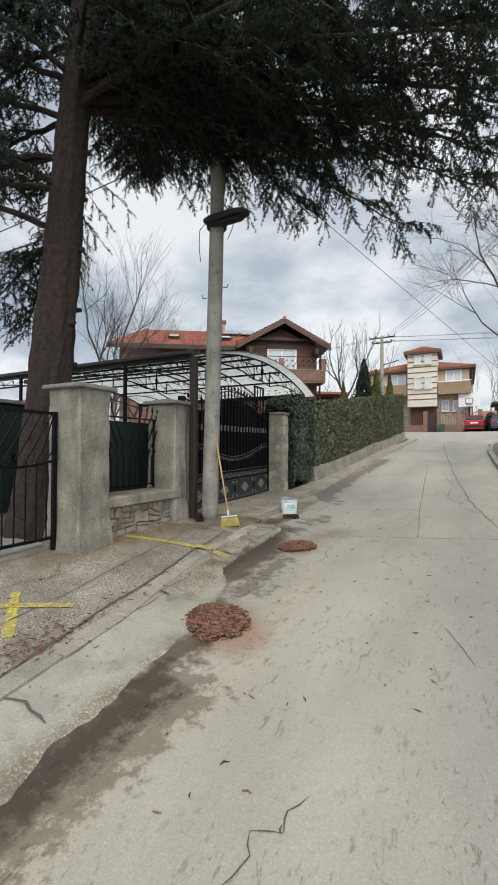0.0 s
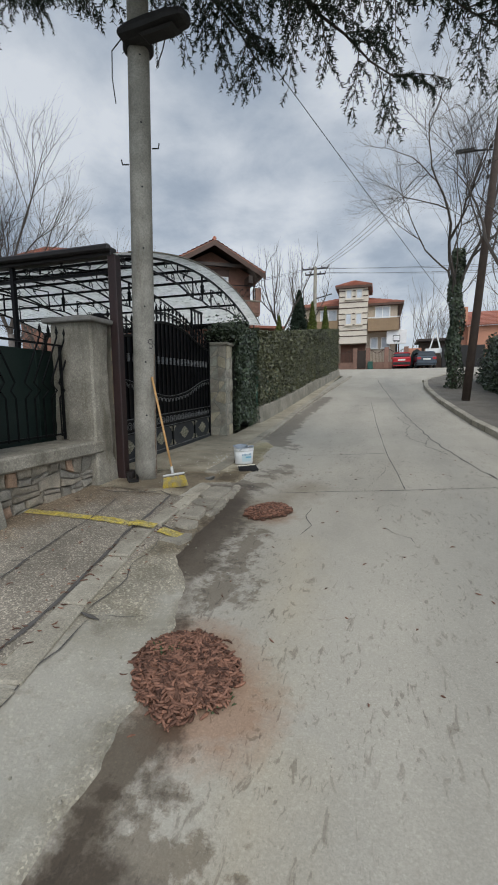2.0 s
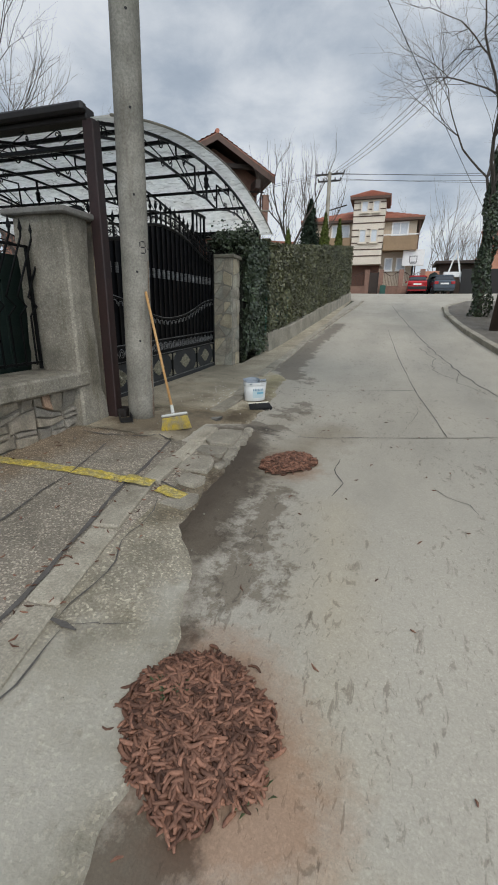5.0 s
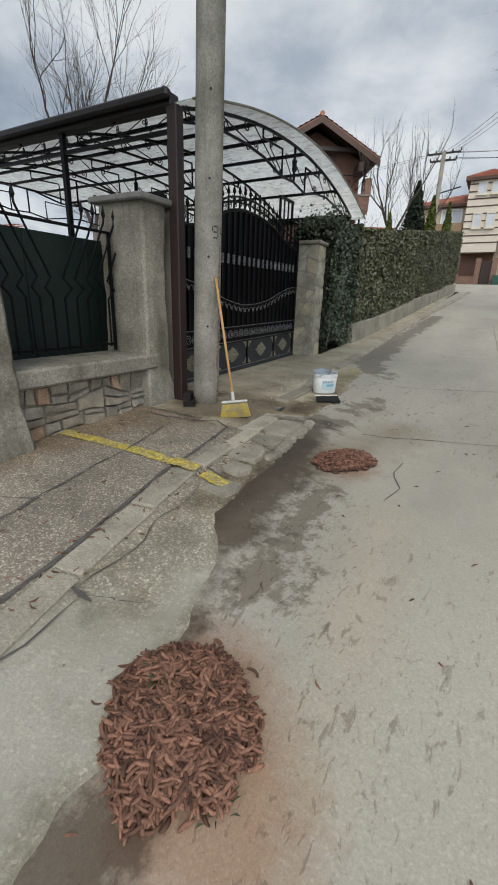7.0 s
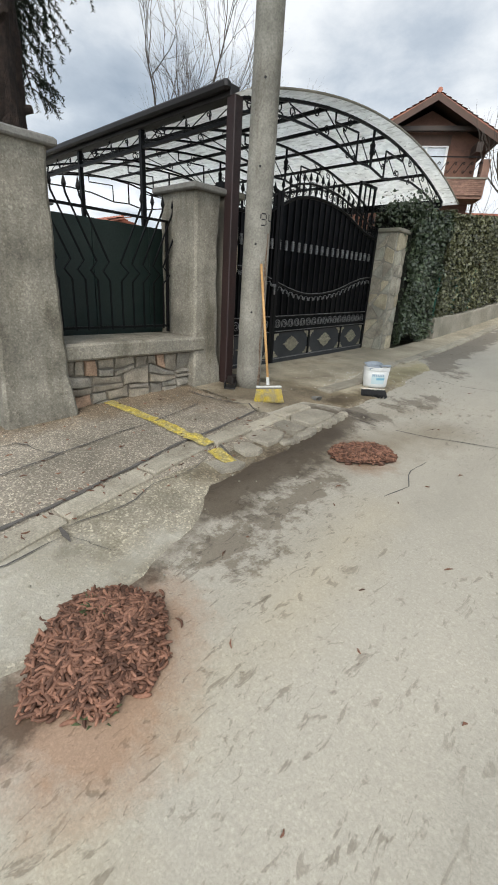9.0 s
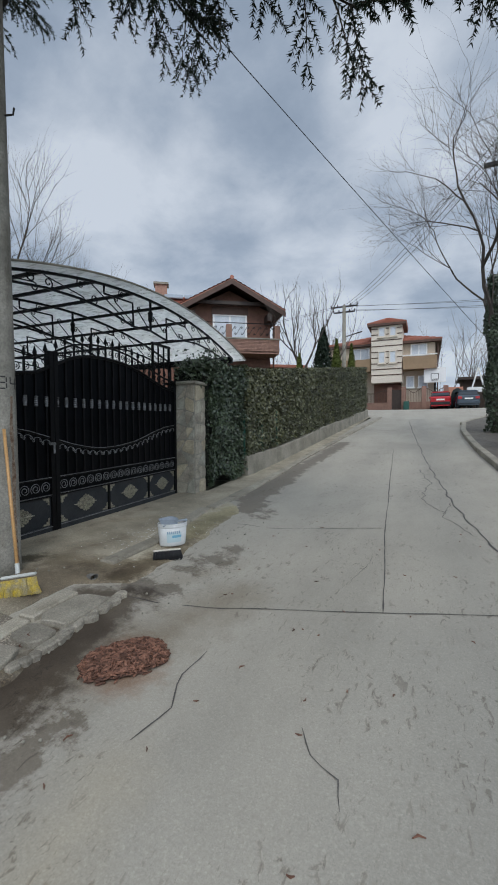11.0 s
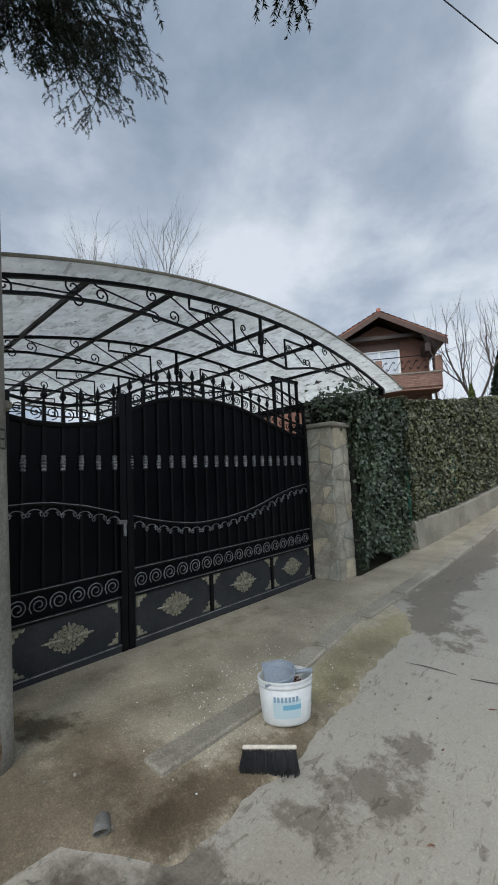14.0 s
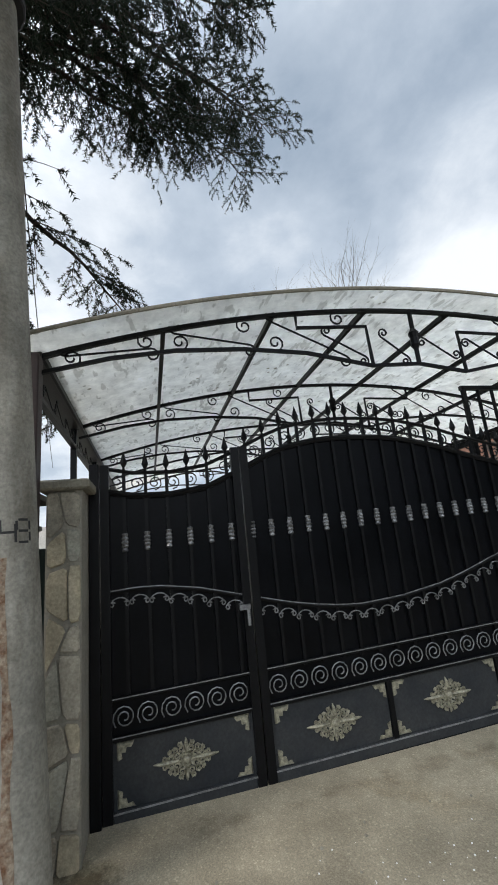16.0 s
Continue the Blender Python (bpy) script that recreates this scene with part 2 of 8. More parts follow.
BRICK = mat("brown brick", (0.20, 0.098, 0.066), 0.88, (0.12, 0.062, 0.045), 3, 25, 0.7, 0.3, rnd=0.15)
PALEBRICK = mat("pinkish brick", (0.31, 0.18, 0.13), 0.88, (0.20, 0.11, 0.085), 6, 25, 0.7, 0.3, rnd=0.2)
DARKWOOD = mat("dark stained wood", (0.030, 0.018, 0.012), 0.6, (0.05, 0.03, 0.02), 4, 40, 0.6, 0.1)
FASCIA = mat("brown fascia board", (0.10, 0.055, 0.038), 0.7, None, 4, 40, 0.6, 0.1)
CREAM = mat("cream render", (0.66, 0.59, 0.49), 0.9, (0.58, 0.52, 0.43), 1.2, 40, 0.5, 0.1)
TAN = mat("tan render", (0.52, 0.43, 0.33), 0.9, (0.46, 0.38, 0.29), 1.2, 40, 0.5, 0.1)
BALCONY = mat("brown balcony panel", (0.30, 0.205, 0.12), 0.8, None, 2, 40, 0.4, 0.1)
PINKWALL = mat("salmon render", (0.52, 0.25, 0.16), 0.9, (0.44, 0.21, 0.14), 1.0, 40, 0.5, 0.1)
WHITEWALL = mat("white render", (0.66, 0.63, 0.58), 0.9, (0.55, 0.52, 0.48), 1.0, 40, 0.5, 0.1)
WHITEPAINT = mat("white paint", (0.78, 0.78, 0.76), 0.5, (0.68, 0.68, 0.66), 6, 60, 0.4, 0.05)
WINDOWGLASS = plain("window glass", (0.20, 0.25, 0.30), 0.06, 0.0)
CURTAIN = mat("white curtain behind glass", (0.60, 0.64, 0.68), 0.25, (0.45, 0.49, 0.53), 2.0, 30, 0.6, 0.0)
BUCKETWHITE = mat("white bucket plastic", (0.62, 0.63, 0.61), 0.4, (0.64, 0.64, 0.62), 5, 20, 0.25, 0.0)
RUST = mat("rust streak", (0.11, 0.05, 0.022), 0.9, (0.30, 0.25, 0.19), 26, 90, 1.0, 0.4)
SOCKETWHITE = mat("weathered white plastic", (0.55, 0.56, 0.53), 0.5, (0.42, 0.43, 0.40), 20, 80, 0.6, 0.05)
BROOMWOOD = mat("varnished broom wood", (0.52, 0.30, 0.12), 0.5, (0.42, 0.23, 0.09), 12, 60, 0.5, 0.05)
STRAWYELLOW = mat("worn yellow paint", (0.55, 0.40, 0.04), 0.85, (0.30, 0.265, 0.17), 18, 90, 1.0, 0.5)
BLACKBRISTLE = mat("black bristles", (0.012, 0.012, 0.013), 0.6, (0.03, 0.03, 0.03), 30, 120, 0.5, 0.2, island=0.3)
GREYPLASTIC = mat("grey-blue plastic", (0.28, 0.32, 0.355), 0.35, (0.22, 0.25, 0.285), 6, 60, 0.4, 0.03)
LABELBLUE = plain("label blue", (0.16, 0.38, 0.50), 0.5)
LABELTEAL = plain("label pale teal", (0.46, 0.58, 0.60), 0.5)
LABELNAVY = plain("label dark lettering", (0.22, 0.32, 0.40), 0.5)
BLACKPAINT = plain("black stencil paint", (0.02, 0.02, 0.02), 0.8)
DARKMETAL = mat("dark lamp metal", (0.024, 0.023, 0.022), 0.6, None, 8, 60, 0.5, 0.1, spec=0.3)
CABLE = plain("black cable", (0.015, 0.015, 0.017), 0.6)
CARRED = plain("red car paint", (0.42, 0.015, 0.02), 0.25)
CARDARK = plain("dark blue-grey car paint", (0.035, 0.05, 0.065), 0.25)
CARGLASS = plain("dark car glass", (0.02, 0.025, 0.03), 0.05)
RUBBER = mat("black rubber", (0.02, 0.02, 0.02), 0.8, None, 8, 60, 0.4, 0.05)
TAILLIGHT = plain("red tail light", (0.35, 0.01, 0.012), 0.2)
PLATE = plain("white plate", (0.75, 0.75, 0.72), 0.5)
OLDWOOD = mat("old creosoted wood", (0.075, 0.052, 0.038), 0.9, (0.045, 0.032, 0.025), 6, 60, 0.8, 0.5)
GREENMETAL = mat("green painted metal", (0.02, 0.10, 0.075), 0.5, None, 6, 60, 0.5, 0.1)
CRACK = mat("dark joint filler", (0.075, 0.068, 0.06), 0.95, (0.12, 0.11, 0.10), 10, 90, 0.6, 0.2)
GRASS = mat("tuft grass", (0.055, 0.085, 0.035), 0.7, (0.09, 0.105, 0.05), 8, 40, 0.6, 0.0, island=0.3)
SOIL = mat("rough grass and soil", (0.10, 0.09, 0.06), 0.95, (0.06, 0.07, 0.035), 0.6, 20, 0.8, 0.5)
DRIVE = mat("damp mossy concrete", (0.42, 0.365, 0.268), 0.85, (0.225, 0.194, 0.138), 1.5, 120, 0.95, 0.2, dist=0.01, grit=(110, 0.95, 1.35, 9))
DARKASPHALT = mat("dark footway asphalt", (0.17, 0.15, 0.122), 0.92, (0.10, 0.09, 0.074), 2.2, 130, 0.9, 0.8, dist=0.012)
YARDSLAB = mat("yard paving", (0.26, 0.26, 0.25), 0.9, (0.19, 0.19, 0.18), 4, 60, 0.6, 0.3, rnd=0.12)


def sheet_material():
    """Milky, translucent roof sheet, mottled with leaf dirt."""
    m = mat("milky roof sheet", (0.93, 0.93, 0.90), 0.45, (0.76, 0.74, 0.69), 1.6, 9, 0.55, 0.05, speck=(13, (0.34, 0.32, 0.27), 0.45, 0.26))
    n, l = m.node_tree.nodes, m.node_tree.links
    b = n["Principled BSDF"]
    tr = n.new("ShaderNodeBsdfTranslucent")
    src = b.inputs["Base Color"].links[0].from_socket
    l.new(src, tr.inputs["Color"])
    mx = n.new("ShaderNodeMixShader")
    mx.inputs[0].default_value = 0.88
    l.new(b.outputs[0], mx.inputs[1])
    l.new(tr.outputs[0], mx.inputs[2])
    l.new(mx.outputs[0], n["Material Output"].inputs["Surface"])
    return m


ROOFSHEET = sheet_material()


def nmath(m, op, *values):
    q = m.node_tree.nodes.new("ShaderNodeMath")
    q.operation = op
    for k, v in enumerate(values):
        if isinstance(v, (int, float)):
            q.inputs[k].default_value = v
        else:
            m.node_tree.links.new(v, q.inputs[k])
    return q.outputs[0]


def nrange(m, v, a, b, c=0.0, d=1.0, smooth=True):
    q = m.node_tree.nodes.new("ShaderNodeMapRange")
    if smooth:
        q.interpolation_type = "SMOOTHSTEP"
    m.node_tree.links.new(v, q.inputs[0])
    for k, w in enumerate((a, b, c, d)):
        q.inputs[k + 1].default_value = w
    return q.outputs[0]


def nnoise(m, scale, detail, rough=0.6, stretch=(1, 1, 1), turn=0.0, dist=0.0):
    n, l = m.node_tree.nodes, m.node_tree.links
    q, mp, geo = n.new("ShaderNodeTexNoise"), n.new("ShaderNodeMapping"), n.new("ShaderNodeNewGeometry")
    q.inputs["Scale"].default_value, q.inputs["Detail"].default_value = scale, detail
    q.inputs["Roughness"].default_value, q.inputs["Distortion"].default_value = rough, dist
    mp.inputs["Scale"].default_value, mp.inputs["Rotation"].default_value = stretch, (0, 0, turn)
    l.new(geo.outputs["Position"], mp.inputs[0])
    l.new(mp.outputs[0], q.inputs["Vector"])
    return q.outputs["Fac"]


def spread(m, strokes):
    """How far inside the nearest of some strokes (x, y, x, y, radius) on the ground a place lies."""
    n, l = m.node_tree.nodes, m.node_tree.links
    sp = n.new("ShaderNodeSeparateXYZ")
    l.new(n.new("ShaderNodeNewGeometry").outputs["Position"], sp.inputs[0])
    best = None
    for x0, y0, x1, y1, r in strokes:
        dx, dy = x1 - x0, y1 - y0
        qx, qy = nmath(m, "SUBTRACT", sp.outputs[0], x0), nmath(m, "SUBTRACT", sp.outputs[1], y0)
        dotp = nmath(m, "MULTIPLY_ADD", qx, dx / (dx * dx + dy * dy), nmath(m, "MULTIPLY", qy, dy / (dx * dx + dy * dy)))
        h = nmath(m, "MINIMUM", nmath(m, "MAXIMUM", dotp, 0.0), 1.0)
        ex, ey = nmath(m, "MULTIPLY_ADD", h, -dx, qx), nmath(m, "MULTIPLY_ADD", h, -dy, qy)
        d = nmath(m, "SQRT", nmath(m, "MULTIPLY_ADD", ex, ex, nmath(m, "MULTIPLY", ey, ey)))
        v = nmath(m, "SUBTRACT", r, d)
        best = v if best is None else nmath(m, "MAXIMUM", best, v)
    return best


def tint(m, factor, colour, mode="MULTIPLY"):
    n, l = m.node_tree.nodes, m.node_tree.links
    b = n["Principled BSDF"]
    src = b.inputs["Base Color"].links[0].from_socket
    mx = n.new("ShaderNodeMix")
    mx.data_type, mx.blend_type = "RGBA", mode
    mx.inputs["B"].default_value = (*colour, 1)
    l.new(factor, mx.inputs["Factor"])
    l.new(src, mx.inputs["A"])
    for link in list(src.links):
        if link.to_node.type == "BSDF_TRANSLUCENT":
            l.new(mx.outputs["Result"], link.to_socket)
    l.new(mx.outputs["Result"], b.inputs["Base Color"])


def stain(m, strokes, colour, strength=1.0, ragged=0.5, soft=0.12, scale=4.0, mode="MULTIPLY"):
    """A ragged stain along strokes."""
    v = nmath(m, "ADD", spread(m, strokes), nmath(m, "MULTIPLY_ADD", nnoise(m, scale, 10, 0.72), ragged, -0.5 * ragged))
    f = nrange(m, v, -0.02, soft, 0.0, strength, False)
    tint(m, f, colour, mode)
    return f


DAMP = [(-1.90, -0.5, -1.72, 2.0, 0.28), (-1.76, 2.05, -1.80, 2.6, 0.20), (-1.66, 2.25, -1.60, 2.42, 0.07), (-1.97, 3.25, -2.15, 3.8, 0.11),
        (-2.26, 3.95, -2.30, 4.7, 0.27), (-2.3, 4.7, -2.45, 5.6, 0.26), (-2.55, 5.50, -2.40, 5.98, 0.20), (-2.75, 5.75, -2.55, 6.0, 0.17)]
FAINT = [(-2.5, 6.15, -2.25, 6.25, 0.14), (-2.32, 6.65, -2.20, 7.35, 0.13), (-2.75, 8.95, -3.0, 9.7, 0.24), (-3.0, 10.0, -3.08, 13.0, 0.30), (-3.0, 13.0, -2.8, 17.0, 0.24), (-2.45, 8.6, -2.42, 9.0, 0.10)]
MUD = (0.21, 0.165, 0.125)
stain(RUBBLE, [(-2.2, -1.0, -2.22, 2.9, 0.36), (-2.1, 2.9, -2.14, 3.55, 0.12)], (0.385, 0.362, 0.305), 0.7, 0.45, 0.12, 3.0, "MIX")
tint(RUBBLE, nrange(RUBBLE, nnoise(RUBBLE, 1.6, 8, 0.6), 0.42, 0.66, 0.0, 0.7), (0.62, 0.60, 0.53))
tint(RUBBLE, nrange(RUBBLE, nnoise(RUBBLE, 9.0, 9, 0.7), 0.54, 0.66, 0.0, 0.45), (0.55, 0.52, 0.46))
stain(RUBBLE, [(-2.35, 4.2, -2.5, 5.5, 0.10)], MUD, 0.8, 0.5, 0.10, 5.0)
stain(RUBBLE, [(-2.48, 4.15, -2.52, 5.0, 0.20)], (0.56, 0.50, 0.43), 0.85, 0.4, 0.15, 5.0)
stain(RUBBLE, [(-2.66, 4.5, -2.72, 5.0, 0.16), (-2.52, 3.14, -2.36, 3.1, 0.03)], (0.40, 0.36, 0.31), 0.85, 0.4, 0.10, 7.0)
stain(ASPHALT_OLD, [(-4.1, 3.2, -3.95, 5.3, 0.45), (-3.6, 4.9, -3.3, 5.3, 0.25)], (0.68, 0.57, 0.46), 0.85, 0.9, 0.25, 3.5)
stain(ASPHALT_OLD, [(-3.9, 5.35, -3.2, 5.4, 0.16)], (0.36, 0.30, 0.25), 0.9, 0.8, 0.15, 5.0)
stain(DRIVE, [(-3.6, 5.55, -3.0, 5.8, 0.42), (-2.85, 5.8, -2.70, 6.5, 0.30), (-2.7, 6.9, -2.75, 7.6, 0.14), (-4.15, 6.6, -4.15, 9.0, 0.05), (-3.3, 5.9, -3.2, 6.3, 0.18)], (0.46, 0.41, 0.36), 0.85, 0.7, 0.22, 3.0)
stain(DRIVE, [(-3.5, 6.15, -2.95, 6.2, 0.28), (-3.6, 6.5, -3.4, 7.0, 0.10)], (0.58, 0.53, 0.46), 0.8, 0.9, 0.25, 2.6)
stain(DRIVE, [(-4.1, 7.5, -3.75, 7.9, 0.12), (-4.2, 8.2, -3.7, 8.4, 0.06)], (0.62, 0.55, 0.45), 0.6, 0.8, 0.2, 5.0)
stain(DRIVE, [(-4.05, 5.9, -3.75, 6.12, 0.13)], (0.22, 0.20, 0.14), 0.9, 0.5, 0.08, 6.0)
stain(DRIVE, [(-2.85, 7.4, -2.95, 8.8, 0.25)], (0.66, 0.66, 0.44), 0.65, 1.0, 0.15, 5.0)
stain(DRIVE, [(-2.75, 6.2, -2.66, 7.0, 0.20)], (0.50, 0.46, 0.37), 0.85, 0.7, 0.12, 6.0)
tint(CONCRETE_OLD, nrange(CONCRETE_OLD, nnoise(CONCRETE_OLD, 3.0, 8, 0.65, (1, 1, 0.3)), 0.45, 0.68, 0.0, 0.8), (0.44, 0.42, 0.36))
tint(CONCRETE_OLD, nrange(CONCRETE_OLD, nnoise(CONCRETE_OLD, 14.0, 8, 0.7), 0.58, 0.68, 0.0, 0.55), (0.45, 0.42, 0.38))
tint(POLE_CONCRETE, nrange(POLE_CONCRETE, nnoise(POLE_CONCRETE, 5.0, 8, 0.65, (1, 1, 0.25)), 0.48, 0.70, 0.0, 0.7), (0.50, 0.47, 0.42))


def by_piece(m, above, colour, amount):
    """Another tone on some of the pieces that share a material."""
    tint(m, nrange(m, m.node_tree.nodes.new("ShaderNodeObjectInfo").outputs["Random"], above, above + 0.02, 0.0, amount), colour)


by_piece(SLATE, 0.45, (0.93, 0.89, 0.80), 1.0)
by_piece(SLATE, 0.78, (0.70, 0.78, 0.90), 1.0)
by_piece(STONE, 0.55, (0.80, 0.84, 0.90), 1.0)
by_piece(STONE, 0.88, (1.0, 0.72, 0.58), 1.0)
tint(KERB, nrange(KERB, nnoise(KERB, 6.0, 9, 0.7), 0.54, 0.66, 0.0, 0.45), (0.50, 0.46, 0.40))
for turn_, lo_ in ((0.15, 0.60), (-0.25, 0.62)):
    tint(ROOFSHEET, nrange(ROOFSHEET, nnoise(ROOFSHEET, 11.0, 3, 0.5, (0.4, 1.3, 1), turn_), lo_, lo_ + 0.06, 0.0, 0.42), (0.36, 0.34, 0.30))


def road_material():
    """Pale, dusty concrete carriageway with worn aggregate and a ragged damp stain along the gutter."""
    m = mat("dusty concrete road", (0.405, 0.370, 0.303), 0.9, (0.315, 0.29, 0.24), 0.6, 150, 0.5, 0.2, dist=0.006, grit=(120, 0.97, 1.10, 6))
    b = m.node_tree.nodes["Principled BSDF"]
    # broad traffic-worn tone with soft streaks along the street
    tint(m, nrange(m, nnoise(m, 1.1, 8, 0.62, (1.0, 0.35, 1.0)), 0.40, 0.68, 0.0, 0.5), (0.72, 0.72, 0.72))
    # small dark flecks lying all ways
    for scale, lo, turn, amount in ((18.0, 0.61, 0.5, 0.60), (21.0, 0.615, -0.9, 0.60), (34.0, 0.62, 0.2, 0.5), (40.0, 0.62, 1.2, 0.45)):
        patchy = nrange(m, nnoise(m, 0.9, 5), 0.36, 0.58)
        f = nmath(m, "MULTIPLY", nrange(m, nnoise(m, scale, 5, 0.6, (1.0, 0.36, 1.0), turn, 0.8), lo, lo + 0.06, 0.0, amount), patchy)
        tint(m, f, (0.42, 0.39, 0.36))
    stain(m, FAINT, MUD, 0.6, 0.95, 0.07, 4.5)
    stain(m, [(-2.2, 5.0, -1.75, 6.3, 0.42), (-2.3, 6.3, -2.1, 7.0, 0.18)], (0.60, 0.545, 0.47), 0.8, 0.9, 0.45, 3.0)
    # grey lane tone; the view's dimmer right side is painted into it too
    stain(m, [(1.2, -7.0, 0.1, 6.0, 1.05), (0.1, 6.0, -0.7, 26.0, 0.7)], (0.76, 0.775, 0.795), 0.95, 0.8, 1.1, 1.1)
    stain(m, [(-1.50, 0.6, -1.25, 2.6, 0.25), (-1.35, 3.0, -1.5, 4.6, 0.25)], (1.06, 1.0, 0.88), 0.8, 0.7, 0.4, 1.6)
    stain(m, [(-1.80, 3.08, -1.56, 2.80, 0.36), (-2.02, 5.35, -1.92, 5.2, 0.26), (-1.55, 2.75, -1.40, 2.55, 0.06)], (0.80, 0.54, 0.42), 0.85, 0.35, 0.20, 12.0)
    stain(m, [(-1.72, 0.0, -1.55, 2.1, 0.30), (-1.88, 3.6, -1.95, 4.7, 0.14), (-1.7, 3.7, -1.78, 4.3, 0.02)], (0.40, 0.35, 0.30), 0.75, 1.3, 0.09, 7.0)
    f = stain(m, DAMP, (0.235, 0.19, 0.148), 0.9, 0.8, 0.15, 5.5)
    # grit
    tint(m, nrange(m, nnoise(m, 75.0, 3, 0.7), 0.52, 0.70, 0.0, 0.3), (0.50, 0.47, 0.43))
    # the wettest line in the gutter
    stain(m, [(-2.1, -0.5, -1.95, 2.5, 0.10), (-2.0, 3.25, -2.2, 3.8, 0.08), (-2.38, 4.0, -2.42, 5.5, 0.16)], (0.55, 0.50, 0.46), 0.9, 0.4, 0.14, 5.0)
    m.node_tree.links.new(nmath(m, "MULTIPLY_ADD", f, -0.3, 0.9), b.inputs["Roughness"])
    return m


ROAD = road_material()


# ---- mesh building ----
class Shape:
    """Collects vertices and faces for one mesh."""

    def __init__(self):
        self.v, self.f = [], []

    def add(self, verts, faces):
        o = len(self.v)
        self.v += [tuple(p) for p in verts]
        self.f += [tuple(i + o for i in q) for q in faces]
        return self

    def box(self, x0, x1, y0, y1, z0, z1, m=None, bevel=0.0):
        if bevel:
            c = bevel
            ring = [(x0 + c, y0), (x1 - c, y0), (x1, y0 + c), (x1, y1 - c), (x1 - c, y1), (x0 + c, y1), (x0, y1 - c), (x0, y0 + c)]
            cx, cy = (x0 + x1) / 2, (y0 + y1) / 2
            sx, sy = 1 - 2 * c / (x1 - x0), 1 - 2 * c / (y1 - y0)
            small = [(cx + (a - cx) * sx, cy + (b - cy) * sy) for a, b in ring]
            v = [(a, b, z0) for a, b in small] + [(a, b, z0 + c) for a, b in ring] + [(a, b, z1 - c) for a, b in ring] + [(a, b, z1) for a, b in small]
            f = [tuple(range(7, -1, -1)), tuple(range(24, 32))]
            for k in range(3):
                for i in range(8):
                    j = (i + 1) % 8
                    f.append((8 * k + i, 8 * k + j, 8 * k + 8 + j, 8 * k + 8 + i))
        else:
            v = [(x, y, z) for z in (z0, z1) for x, y in ((x0, y0), (x1, y0), (x1, y1), (x0, y1))]
            f = [(3, 2, 1, 0), (4, 5, 6, 7), (0, 1, 5, 4), (1, 2, 6, 5), (2, 3, 7, 6), (3, 0, 4, 7)]
        if m is not None:
            v = [m @ Vector(p) for p in v]
        return self.add(v, f)

    def tube(self, pts, r, n=6, cap=True):
        pts = [Vector(p) for p in pts]
        rs = r if isinstance(r, (list, tuple)) else [r] * len(pts)
        verts, faces, side = [], [], None
        for i, p in enumerate(pts):
            d = (pts[min(i + 1, len(pts) - 1)] - pts[max(i - 1, 0)]).normalized()
            if side is None:
                side = d.cross(Vector((0, 0, 1)) if abs(d.z) < 0.9 else Vector((1, 0, 0))).normalized()
            else:
                side = (side - d * side.dot(d))
                side = side.normalized() if side.length > 1e-6 else d.orthogonal().normalized()
            up = d.cross(side)
            for k in range(n):
                a = 2 * math.pi * k / n + (math.pi / 4 if n == 4 else 0)
                verts.append(p + (side * math.cos(a) + up * math.sin(a)) * rs[i])
        for i in range(len(pts) - 1):
            for k in range(n):
                j = (k + 1) % n
                faces.append((i * n + k, i * n + j, i * n + n + j, i * n + n + k))
        if cap:
            faces.append(tuple(range(n - 1, -1, -1)))
            faces.append(tuple(range((len(pts) - 1) * n, len(pts) * n)))
        return self.add(verts, faces)

    def lathe(self, prof, n=16, c=(0, 0), sx=1.0, sy=1.0):
        v, f = [], []
        for r, z in prof:
            for k in range(n):
                a = 2 * math.pi * k / n
                v.append((c[0] + r * sx * math.cos(a), c[1] + r * sy * math.sin(a), z))
        for i in range(len(prof) - 1):
            for k in range(n):
                j = (k + 1) % n
                f.append((i * n + k, i * n + j, i * n + n + j, i * n + n + k))
        f.append(tuple(range(n - 1, -1, -1)))
        f.append(tuple(range((len(prof) - 1) * n, len(prof) * n)))
        return self.add(v, f)

    def prism(self, outline, depth, m):
        """A flat outline (x, y) given a thickness along z, placed by m."""
        n = len(outline)
        v = [m @ Vector((x, y, 0)) for x, y in outline] + [m @ Vector((x, y, depth)) for x, y in outline]
        f = [tuple(range(n - 1, -1, -1)), tuple(range(n, 2 * n))] + [(i, (i + 1) % n, n + (i + 1) % n, n + i) for i in range(n)]
        return self.add(v, f)

    def mesh(self, name, material, smooth=False):
        me = bpy.data.meshes.new(name)
        me.from_pydata(self.v, [], self.f)
        me.materials.append(material)
        if smooth:
            me.polygons.foreach_set("use_smooth", [True] * len(me.polygons))
        return me


def part(name, shape, material, parent=None, label="", smooth=False):
    """One mesh object, under a thing or a part where a parent is given."""
    ob = new(name, shape if isinstance(shape, bpy.types.Mesh) else shape.mesh(name, material, smooth))
    if parent is not None:
        ob.parent = parent
        ob.matrix_parent_inverse = Matrix.Identity(4)
    return tagged(ob, label)


def piece(name, me, parent, m):
    """A repeat that shares its mesh, placed by m under a parent that stands at the origin."""
    ob = new(name, me)
    ob.parent = parent
    ob.matrix_basis = m
    return ob


def thing(name, label, category, group="", kind=""):
    return tagged(new(name), label, category, group, kind)


def solid(name, shape, material, label, category, group="", kind="", smooth=False):
    return tagged(part(name, shape, material, None, "", smooth), label, category, group, kind)


